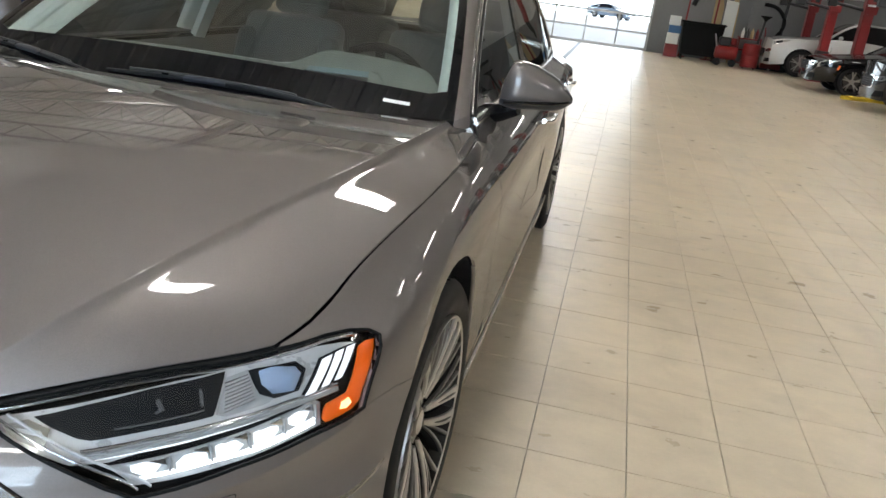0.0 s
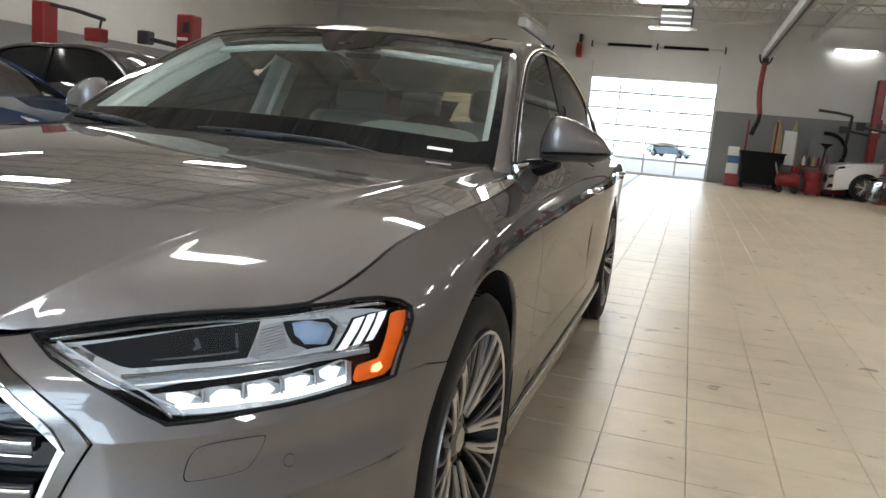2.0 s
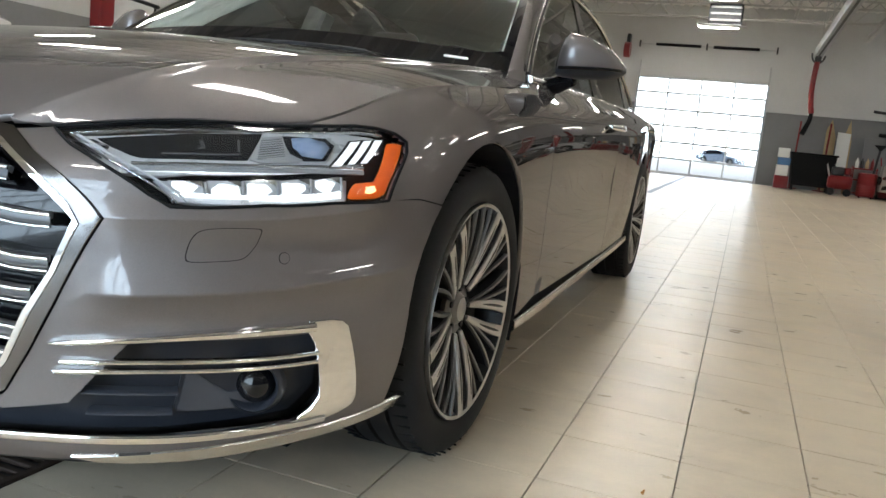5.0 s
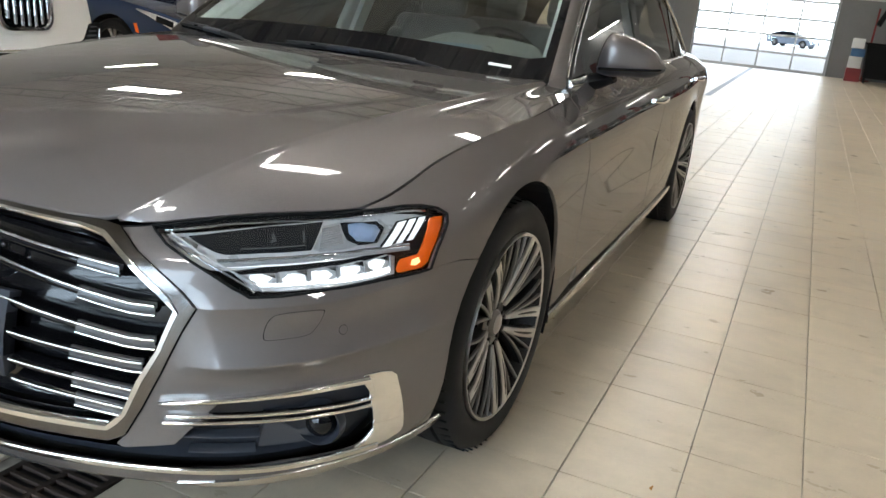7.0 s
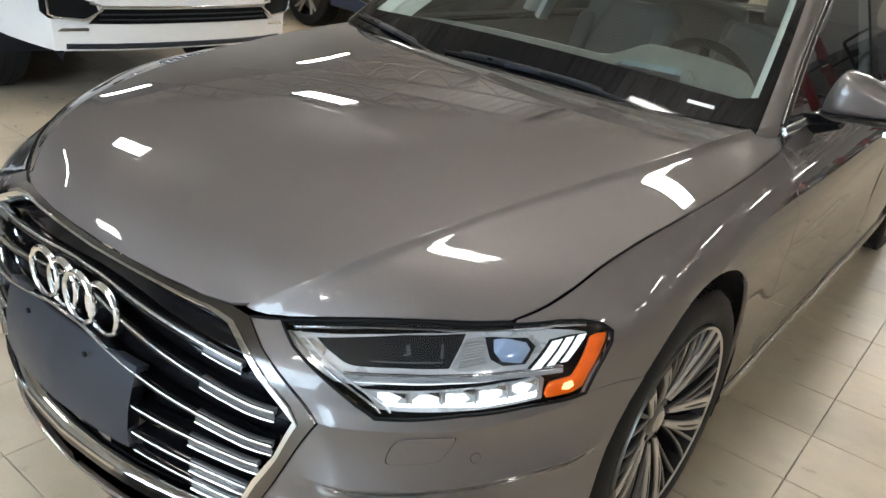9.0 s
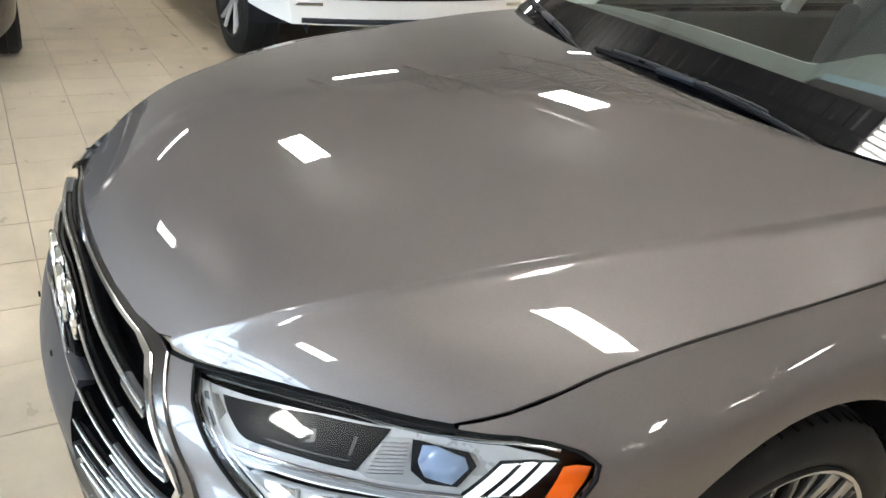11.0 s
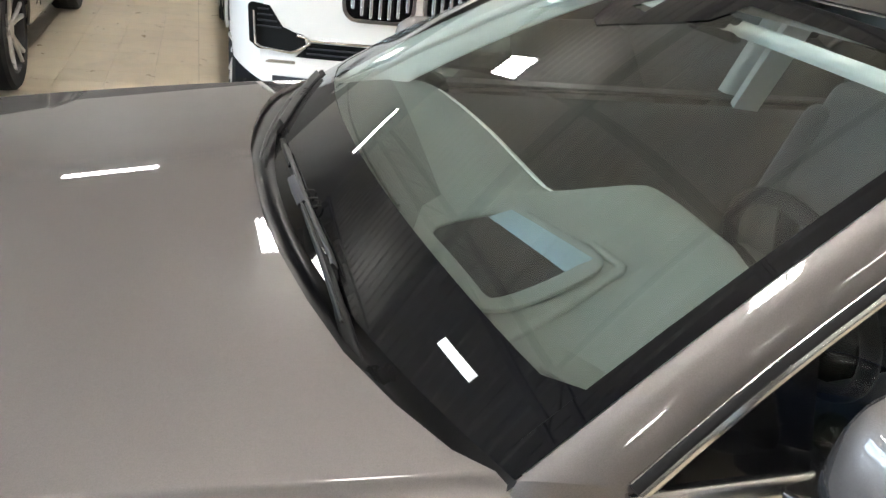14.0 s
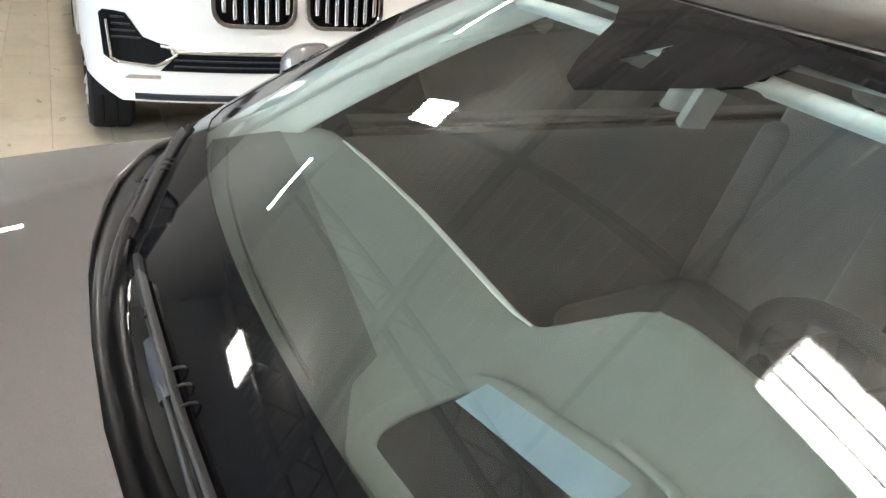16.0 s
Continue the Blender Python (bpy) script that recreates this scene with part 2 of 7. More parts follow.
def part(name, bm, mat, parent=None, label="", smooth=None):
    me = bpy.data.meshes.new(name)
    bmesh.ops.recalc_face_normals(bm, faces=bm.faces)
    bm.to_mesh(me)
    bm.free()
    if smooth is not None:
        me.polygons.foreach_set("use_smooth", [True] * len(me.polygons))
        me.set_sharp_from_angle(angle=radians(smooth))
    return link_mesh(name, me, mat, parent, label)


def root(name, label, category, group="", m=None):
    ob = new(name)
    ob.empty_display_size = .2
    if m is not None:
        ob.matrix_world = m
    return tagged(ob, label, category, group)


def box_bm(sx, sy, sz, at=(0, 0, 0), bevel=.004, bm=None, turn=None, seg=1):
    """A bevelled box with its middle at a point; adds to bm if given."""
    b = bmesh.new()
    bmesh.ops.create_cube(b, size=1)
    bmesh.ops.scale(b, vec=(sx, sy, sz), verts=b.verts)
    if bevel:
        bmesh.ops.bevel(b, geom=b.edges[:], offset=min(bevel, min(sx, sy, sz) * .45), segments=seg, affect="EDGES", profile=.5)
    if turn is not None:
        b.transform(turn.to_4x4() if len(turn) == 3 else turn)
    bmesh.ops.translate(b, vec=at, verts=b.verts)
    if bm is None:
        return b
    me = bpy.data.meshes.new("t")
    b.to_mesh(me)
    b.free()
    bm.from_mesh(me)
    bpy.data.meshes.remove(me)
    return bm


def tube_bm(points, r, sides=8, bm=None, cap=True):
    """A round bar along points; r is one radius or one per point."""
    bm = bm or bmesh.new()
    pts = [Vector(p) for p in points]
    rings = []
    for i, p in enumerate(pts):
        d = (pts[min(i + 1, len(pts) - 1)] - pts[max(i - 1, 0)]).normalized()
        a = d.cross(Vector((0, 0, 1)) if abs(d.z) < .9 else Vector((0, 1, 0))).normalized()
        b = d.cross(a)
        q = r[i] if isinstance(r, (list, tuple)) else r
        rings.append([bm.verts.new(p + (a * math.cos(2 * math.pi * k / sides) + b * math.sin(2 * math.pi * k / sides)) * q) for k in range(sides)])
    for a, b in zip(rings[:-1], rings[1:]):
        for k in range(sides):
            bm.faces.new((a[k], a[(k + 1) % sides], b[(k + 1) % sides], b[k]))
    if cap:
        bm.faces.new(rings[0][::-1])
        bm.faces.new(rings[-1])
    return bm


def bend(points, n=24):
    """Points on a smooth line through the given ones."""
    p = np.array(points, float)
    k = np.linspace(0, len(p) - 1, n)
    return [tuple(v) for v in spline_weights(np.arange(float(len(p))), k) @ p]


def lathe_bm(profile, n=48, bm=None, m=None):
    """Turns (radius, along) pairs about the x axis."""
    bm = bm or bmesh.new()
    rings = []
    for r, a in profile:
        ring = []
        for k in range(n):
            w = 2 * math.pi * k / n
            v = Vector((a, r * math.cos(w), r * math.sin(w)))
            ring.append(bm.verts.new(m @ v if m else v))
        rings.append(ring)
    for a, b in zip(rings[:-1], rings[1:]):
        for k in range(n):
            bm.faces.new((a[k], a[(k + 1) % n], b[(k + 1) % n], b[k]))
    return bm


def prism_bm(poly, depth, bm=None, m=None, bevel=0):
    """A flat polygon in the xz plane given a thickness along y."""
    bm2 = bmesh.new()
    f = bm2.faces.new([bm2.verts.new((x, 0, z)) for x, z in poly])
    e = bmesh.ops.extrude_face_region(bm2, geom=[f])
    bmesh.ops.translate(bm2, vec=(0, depth, 0), verts=[v for v in e["geom"] if isinstance(v, bmesh.types.BMVert)])
    if bevel:
        bmesh.ops.bevel(bm2, geom=bm2.edges[:], offset=bevel, segments=2, affect="EDGES", profile=.5)
    if m:
        bm2.transform(m)
    if bm is None:
        return bm2
    me = bpy.data.meshes.new("t")
    bm2.to_mesh(me)
    bm2.free()
    bm.from_mesh(me)
    bpy.data.meshes.remove(me)
    return bm


def surf_normals(fn, u, v, e=1.5e-3, sv=1.0):
    a = fn(u + e, v) - fn(u - e, v)
    b = fn(u, v + e * sv) - fn(u, v - e * sv)
    n = np.cross(a, b)
    return n / np.maximum(np.linalg.norm(n, axis=-1, keepdims=True), 1e-12)


def inside(poly, q):
    poly, q = np.asarray(poly, float), np.asarray(q, float)
    r = np.zeros(len(q), bool)
    for a, b in zip(poly, np.roll(poly, -1, 0)):
        c = ((a[1] > q[:, 1]) != (b[1] > q[:, 1]))
        with np.errstate(divide="ignore", invalid="ignore"):
            xx = (b[0] - a[0]) * (q[:, 1] - a[1]) / (b[1] - a[1]) + a[0]
        r ^= c & (q[:, 0] < xx)
    return r


def resample(poly, step, sv):
    out = []
    for a, b in zip(poly, list(poly[1:]) + [poly[0]]):
        n = max(1, int(math.ceil(math.hypot(b[0] - a[0], (b[1] - a[1]) * sv) / step)))
        out += [(a[0] + (b[0] - a[0]) * k / n, a[1] + (b[1] - a[1]) * k / n) for k in range(n)]
    return out


def round_rim(P, N, tr, amount):
    """Roll the rim of a thin trim piece over: rim points sink a little and face outwards."""
    count = {}
    for t in tr:
        for a, b, c in ((t[0], t[1], t[2]), (t[1], t[2], t[0]), (t[2], t[0], t[1])):
            count.setdefault((min(a, b), max(a, b)), []).append((a, b, c))
    out = np.zeros_like(P)
    for (a, b), l in count.items():
        if len(l) == 1:
            e = P[b] - P[a]
            o = np.cross(e, (N[a] + N[b]) / 2)
            o *= np.sign(np.sum(o * (P[a] - P[l[0][2]])))
            o /= max(np.linalg.norm(o), 1e-9)
            out[a] += o
            out[b] += o
    m = np.linalg.norm(out, axis=1)
    rim_ = m > 1e-6
    out[rim_] /= m[rim_][:, None]
    P = P - N * (rim_ * .003)[:, None]
    N = N + out * amount
    return P, N / np.linalg.norm(N, axis=1)[:, None]


def panel(name, fn, outline, mat, parent, holes=(), step=.03, sv=1.0, lift=0.0, flange=.012, flip=False, mirror=False, crease=(), label="", rounded=0):
    """Sheet metal or trim: a region of the surface fn, cut to an outline, with its edge turned in."""
    loops = [resample(outline, step, sv)] + [resample(h, step, sv) for h in holes]
    pts, edges = [], []
    for lp in loops:
        n0 = len(pts)
        pts += lp
        edges += [(n0 + i, n0 + (i + 1) % len(lp)) for i in range(len(lp))]
    for cl in crease:
        n0 = len(pts)
        pts += list(cl)
        edges += [(n0 + i, n0 + i + 1) for i in range(len(cl) - 1)]
    o = np.array(loops[0])
    us, vs = np.arange(o[:, 0].min(), o[:, 0].max(), step), np.arange(o[:, 1].min(), o[:, 1].max(), step / sv)
    g = np.stack(np.meshgrid(us + step * .31, vs + step / sv * .37, indexing="ij"), -1).reshape(-1, 2)
    keep = inside(o, g)
    for h in loops[1:]:
        keep &= ~inside(h, g)
    fixed = np.array(pts)
    g = g[keep]
    scale = np.array([1, sv])
    if len(g):
        near = np.array([np.min(np.sum(((fixed - q) * scale) ** 2, 1)) > (step * .45) ** 2 for q in g])
        g = g[near]
    allp = [Vector((p[0], p[1] * sv)) for p in list(pts) + [tuple(q) for q in g]]
    vout, _, tris, *_ = delaunay_2d_cdt(allp, edges, [], 0, 1e-6)
    uv = np.array([(p.x, p.y / sv) for p in vout])
    tr = np.array([t for t in tris if len(t) == 3])
    cen = uv[tr].mean(1)
    ok = inside(loops[0], cen)
    for h in loops[1:]:
        ok &= ~inside(h, cen)
    tr = tr[ok]
    P = fn(uv[:, 0], uv[:, 1])
    N = surf_normals(fn, uv[:, 0], uv[:, 1], sv=1 / sv)
    if flip:
        N = -N
    P = P + N * lift
    if rounded:
        P, N = round_rim(P, N, tr, rounded)
    fn_n = np.cross(P[tr[:, 1]] - P[tr[:, 0]], P[tr[:, 2]] - P[tr[:, 0]])
    wrong = np.sum(fn_n * N[tr].mean(1), 1) < 0
    tr[wrong] = tr[wrong][:, ::-1]
    verts, norms, faces = list(P), list(N), [tuple(t) for t in tr]
    if flange:
        seen = {}
        for t in tr:
            for a, b in ((t[0], t[1]), (t[1], t[2]), (t[2], t[0])):
                key = (min(a, b), max(a, b))
                seen[key] = None if key in seen else (a, b)
        for e in seen.values():
            if e is None:
                continue
            a, b = e
            out = np.cross(P[b] - P[a], N[a])
            out /= max(np.linalg.norm(out), 1e-9)
            n0 = len(verts)
            for i in (a, b):
                verts.append(P[i])
                norms.append(out * .7 + N[i] * .7)
            for i in (b, a):
                verts.append(P[i] - N[i] * flange)
                norms.append(out)
            faces.append((n0 + 1, n0, n0 + 3, n0 + 2))
    V, Nn = np.array(verts), np.array(norms)
    Nn /= np.maximum(np.linalg.norm(Nn, axis=1, keepdims=True), 1e-9)
    if mirror:
        V, Nn = V * (-1, 1, 1), Nn * (-1, 1, 1)
        faces = [f[::-1] for f in faces]
    used = np.unique(np.concatenate([np.array(f) for f in faces]))
    back = -np.ones(len(V), int)
    back[used] = np.arange(len(used))
    return raw(name, V[used], [[back[i] for i in f] for f in faces], mat, parent, label, Nn[used])


def loft(name, rows, mat, parent=None, label="", closed=False, thick=0, mirror=False, flip=False):
    """A smooth sheet through rows of points."""
    P = np.array(rows, float)
    if mirror:
        P = P * (-1, 1, 1)
        flip = not flip
    n, k = P.shape[:2]
    du = np.gradient(P, axis=0)
    dv = np.gradient(P, axis=1) if not closed else (np.roll(P, -1, 1) - np.roll(P, 1, 1))
    N = np.cross(du, dv)
    N /= np.maximum(np.linalg.norm(N, axis=-1, keepdims=True), 1e-9)
    if flip:
        N = -N
    faces = []
    m = k if closed else k - 1
    for i in range(n - 1):
        for j in range(m):
            f = (i * k + j, (i + 1) * k + j, (i + 1) * k + (j + 1) % k, i * k + (j + 1) % k)
            faces.append(f[::-1] if flip else f)
    V, NN = P.reshape(-1, 3), N.reshape(-1, 3)
    if thick:
        off = len(V)
        V2 = V - NN * thick
        faces += [tuple(off + i for i in f[::-1]) for f in faces]
        rim = [i * k for i in range(n)], [i * k + k - 1 for i in range(n)], list(range(k)), [(n - 1) * k + j for j in range(k)]
        if not closed:
            for r in rim:
                for a, b in zip(r[:-1], r[1:]):
                    faces.append((a, b, off + b, off + a))
        V, NN = np.concatenate([V, V2]), np.concatenate([NN, -NN])
        return raw(name, V, faces, mat, parent, label, None)
    return raw(name, V, faces, mat, parent, label, NN)


def ribbon(name, centre, wide, high, mat, parent, label="", normal=None, closed=False, bm=None):
    """A rounded strip along a line of points, wide across and high along the outward normal at each."""
    C, Nn = np.array(centre, float), np.array(normal, float)
    T = np.gradient(C, axis=0)
    T /= np.linalg.norm(T, axis=1, keepdims=True)
    S = np.cross(T, Nn)
    S /= np.maximum(np.linalg.norm(S, axis=1, keepdims=True), 1e-9)
    w = np.broadcast_to(np.asarray(wide, float), len(C))[:, None] / 2
    prof = [(-1, -.6), (-1, .45), (-.8, .85), (-.35, 1), (.35, 1), (.8, .85), (1, .45), (1, -.6)]
    rows = np.stack([C + S * w * a + Nn * high * b for a, b in prof], 1)
    n, k = len(C), len(prof)
    V = rows.reshape(-1, 3)
    faces = [(i * k + j, i * k + (j + 1) % k, (i + 1) * k + (j + 1) % k, (i + 1) * k + j) for i in range(n - 1) for j in range(k)]
    faces += [tuple(range(k))[::-1], tuple((n - 1) * k + j for j in range(k))]
    me_ob = raw(name, V, faces, mat, parent, label)
    b = bmesh.new()
    b.from_mesh(me_ob.data)
    bmesh.ops.recalc_face_normals(b, faces=b.faces)
    b.to_mesh(me_ob.data)
    b.free()
    me_ob.data.set_sharp_from_angle(angle=radians(50))
    return me_ob


# ---- outline of the car ----
BASE = [(0, -.985), (.20, -.968), (.40, -.915), (.56, -.848), (.70, -.752), (.80, -.635), (.875, -.50), (.92, -.36), (.942, -.10),
        (.95, .35), (.955, .9), (.957, 1.8), (.952, 2.8), (.935, 3.5), (.86, 3.95), (.60, 4.14), (0, 4.19)]
# seven lines along the body from the lower lip to the bonnet edge and belt line: heights, and how far in from the outline
RAIL_Z = [[.15] * 5 + [.155, .165, .18, .195, .20, .20, .205, .23, .26, .28, .28, .28],
          [.20] * 5 + [.205, .21, .215, .23, .235, .24, .25, .27, .31, .33, .33, .33],
          [.33] * 6 + [.34, .35, .36, .37, .37, .38, .40, .43, .45, .45, .45],
          [.48] * 6 + [.485, .49, .50, .51, .51, .52, .54, .57, .58, .58, .58],
          [.62] * 6 + [.63, .64, .655, .665, .675, .69, .71, .74, .75, .75, .75],
          [.69, .69, .69, .695, .70, .71, .735, .765, .80, .825, .845, .87, .90, .925, .93, .93, .93],
          [.735, .735, .735, .749, .765, .777, .806, .845, .887, .922, .962, .985, 1.0, 1.02, 1.03, 1.04, 1.04]]
RAIL_D = [[.10] * 5 + [.095, .08, .065, .055, .05, .05, .05, .05, .05, .06, .06, .06],
          [.03] * 6 + [.03, .03, .03, .025, .025, .025, .025, .025, .03, .03, .03],
          [.010] * 5 + [.006, -.012, -.022, -.004, .010, .012, .012, .010, .01, .01, .01, .01],
          [-.006] * 5 + [-.005, -.008, -.022, -.014, .002, .008, .008, .0, .004, 0, 0, 0],
          [.042, .032, .012, 0, 0, 0, 0, -.012, -.016, -.006, .003, .003, -.006, 0, 0, 0, 0],
          [.075, .066, .045, .028, .025, .02, .016, .012, .006, .002, 0, 0, 0, .005, .01, .02, .02],
          [.110, .106, .097, .10, .103, .094, .081, .092, .085, .075, .105, .107, .112, .135, .2, .2, .2]]


def spline_matrix(xs):
    """Second derivatives of a natural cubic through xs, as a matrix on the values."""
    n = len(xs)
    h = np.diff(xs)
    a, b = np.eye(n), np.zeros((n, n))
    for i in range(1, n - 1):
        a[i, i - 1], a[i, i], a[i, i + 1] = h[i - 1], 2 * (h[i - 1] + h[i]), h[i]
        b[i, i - 1], b[i, i], b[i, i + 1] = 6 / h[i - 1], -6 / h[i - 1] - 6 / h[i], 6 / h[i]
    return np.linalg.solve(a, b)


def spline_weights(xs, q):
    """Weights on the values at xs that give the natural cubic at each q (straight beyond the ends)."""
    xs, q = np.asarray(xs, float), np.asarray(q, float)
    m = spline_matrix(xs)
    i = np.clip(np.searchsorted(xs, q) - 1, 0, len(xs) - 2)
    h = (xs[i + 1] - xs[i])[:, None]
    qc = q[:, None]
    a, b = (xs[i + 1][:, None] - qc) / h, (qc - xs[i][:, None]) / h
    e = np.eye(len(xs))
    inside = ((a >= 0) & (b >= 0)).astype(float)
    return a * e[i] + b * e[i + 1] + inside * ((a ** 3 - a) * m[i] + (b ** 3 - b) * m[i + 1]) * h * h / 6


def spline(xs, ys):
    ys = np.asarray(ys, float)
    return lambda q: spline_weights(xs, np.atleast_1d(q)) @ ys


BASE = np.array(BASE, float)
ST = np.concatenate([[0], np.cumsum(np.hypot(*np.diff(BASE, axis=0).T))])
RAIL_Z, RAIL_D = np.array(RAIL_Z, float), np.array(RAIL_D, float)
KT = np.arange(7.0)


def shoulder(s):
    """Height of the shoulder line across the bumper."""
    return 3.02 + .38 * (s - .6)


def ledge(s):
    """Height of the ledge under the headlamp."""
    return 3.88 + .36 * (s - .62)


def wrap(s, t):
    """A point of the painted side: s runs round the outline from the middle of the nose, t from the lip up to the bonnet edge."""
    s, t = np.broadcast_arrays(np.asarray(s, float), np.asarray(t, float))
    shape, s, t = s.shape, s.ravel(), t.ravel()
    w = spline_weights(ST, s)
    e = 1e-3
    p = w @ BASE
    g = (spline_weights(ST, s + e) - spline_weights(ST, np.abs(s - e))) @ BASE
    g[s < e] = (1, 0)
    g /= np.linalg.norm(g, axis=1)[:, None]
    nrm = np.stack([g[:, 1] * np.clip(np.abs(s) / .12, 0, 1), -g[:, 0]], 1)
    nrm /= np.linalg.norm(nrm, axis=1)[:, None]
    k = spline_weights(KT, t)
    z = np.sum(k * (w @ RAIL_Z.T), 1)
    d = np.sum(k * (w @ RAIL_D.T), 1)
    # shoulder line across the bumper: proud just above the crease, undercut below it
    tc = shoulder(s)
    wide = np.clip((s - .58) / .10, 0, 1) * np.clip((1.22 - s) / .14, 0, 1)
    wide = wide * wide * (3 - 2 * wide)
    d = d - .021 * wide * np.where(t > tc, np.clip(1 - (t - tc) / .50, 0, 1) ** 1.2, np.clip(1 - (tc - t) / .30, 0, 1) ** 1.6)
    # ledge under the headlamp, from the corner of the grille to the wing joint
    tl = ledge(s)
    reach = np.clip((s - .60) / .05, 0, 1) * np.clip((1.16 - s) / .10, 0, 1)
    d = d - .013 * reach * np.where(t > tl, np.clip(1 - (t - tl) / .30, 0, 1), np.clip(1 - (tl - t) / .75, 0, 1) ** 1.7)
    q = p - nrm * d[:, None]
    return np.stack([q[:, 0], q[:, 1], z], 1).reshape(*shape, 3)


def line(points):
    """A smooth line y -> (first, second value) through points given as (y, a, b)."""
    p = np.array(points, float)
    f, g = spline(p[:, 0], p[:, 1]), spline(p[:, 0], p[:, 2])
    return f, g


CREASE = line([(-.93, .385, .675), (-.88, .39, .705), (-.83, .397, .738), (-.762, .455, .788), (-.70, .497, .823), (-.60, .547, .861), (-.50, .580, .885),
               (-.20, .656, .930), (.10, .714, .956), (.40, .758, .977), (.70, .788, .990)])
MIDDLE = line([(-.93, 0, .66), (-.90, 0, .712), (-.876, 0, .742), (-.83, 0, .785), (-.762, 0, .827), (-.70, 0, .853), (-.60, 0, .884), (-.50, 0, .907),
               (-.20, 0, .954), (.10, 0, .982), (.40, 0, 1.003), (.70, 0, 1.010)])
RIM_S = np.arange(.435, 2.46, .045)


def rim_t(q):
    """Height on the body side of the joint between bonnet and headlamp, and bonnet and wing."""
    return np.interp(q, [.43, .50, .56, .61, .66, .72, .78, .84, .90, .985, 1.06, 1.13, 1.2], [5.79, 5.865, 5.945, 5.99, 6.01, 6.02, 6.01, 5.985, 5.94, 5.84, 5.91, 5.97, 6.0])


RIM_T = rim_t(RIM_S)
RIM = wrap(RIM_S, RIM_T)
EDGE = line([(-.93, .37, .70)] + [(p[1], p[0], p[2]) for p in RIM])


def bonnet_height(x, y):
    x, y = np.broadcast_arrays(np.abs(np.asarray(x, float)), np.asarray(y, float))
    shape, x, y = x.shape, x.ravel(), y.ravel()
    xc, zc, zm, xe, ze = CREASE[0](y), CREASE[1](y), MIDDLE[1](y), EDGE[0](y), EDGE[1](y)
    inner = zc + (zm - zc) * (1 - np.clip(x / xc, 0, 2) ** 2.1)
    d, w = x - xc, np.maximum(xe - xc, .012)
    # a short steep step below the ridge, then a flatter facet that rolls over towards the wing
    h = np.minimum(.0105, .14 * w)
    step, step_end = h * np.tanh(np.maximum(d, 0) / .013), h * np.tanh(w / .013)
    front = np.clip((-.40 - y) / .25, 0, 1)
    curl = .38 + .30 * np.clip((-.1 - y) / .4, 0, 1)
    lip = .0008 * front * front * (3 - 2 * front)
    q = d / w
    outer = zc - step + (ze + lip - zc + step_end) * ((1 - curl) * q + curl * q * np.abs(q)) - lip * np.exp(-np.maximum(w - d, -.02) / .014)
    return np.where(x < xc, inner, outer).reshape(shape)


def bonnet(x, y):
    x, y = np.broadcast_arrays(np.asarray(x, float), np.asarray(y, float))
    return np.stack([x, y, bonnet_height(x, y)], -1)


def windscreen(u, v):
    """u from -1 to 1 across, v from 0 at the cowl to 1 at the roof."""
    u, v = np.broadcast_arrays(np.asarray(u, float), np.asarray(v, float))
    xb, xt = .793 * u, .650 * u
    yb, yt = .43 + .255 * xb ** 2, 1.15 + .2426 * xt ** 2
    zb, zt = .980 + .006 * u ** 2, 1.415 - .095 * xt ** 2
    bulge = .019 * 4 * v * (1 - v)
    return np.stack([xb + (xt - xb) * v + .42 * bulge * u, yb + (yt - yb) * v - .45 * bulge, zb + (zt - zb) * v + .89 * bulge], -1)

# ---- the grey saloon ----
def nose(s, t):
    """The outline surface continued to the other side of the nose for negative s."""
    s = np.asarray(s, float)
    p = wrap(np.abs(s), t)
    return p * np.stack([np.where(s < 0, -1.0, 1.0) * np.ones(p.shape[:-1]), np.ones(p.shape[:-1]), np.ones(p.shape[:-1])], -1)


GS, GT = np.meshgrid(np.arange(.9, 5.6, .02), np.arange(0, 6.01, .08), indexing="ij")
GP = wrap(GS, GT)


def side_st(y, z):
    """Surface coordinates of the side where it has this y and z."""
    i = np.argmin((GP[..., 1] - y) ** 2 + (GP[..., 2] - z) ** 2)
    s, t = GS.ravel()[i], GT.ravel()[i]
    for _ in range(6):
        p = wrap(s, t)[1:]
        js, jt = (wrap(s + 1e-3, t)[1:] - p) / 1e-3, (wrap(s, t + 1e-3)[1:] - p) / 1e-3
        d = np.linalg.lstsq(np.stack([js, jt], 1), np.array([y, z]) - p, rcond=None)[0]
        s, t = s + float(np.clip(d[0], -.05, .05)), min(max(t + float(np.clip(d[1], -.2, .2)), 0), 6)
    return s, t


def yz(points):
    return [side_st(y, z) for y, z in points]


SV = .11
HUB_Z, AXLE_F, AXLE_R, ARCH = .36, .02, 3.128, .412


def arch_points(yc, a0, a1, n=22, r=ARCH):
    return [(yc + r * math.sin(radians(a0 + (a1 - a0) * k / n)), HUB_Z + r * math.cos(radians(a0 + (a1 - a0) * k / n))) for k in range(n + 1)]


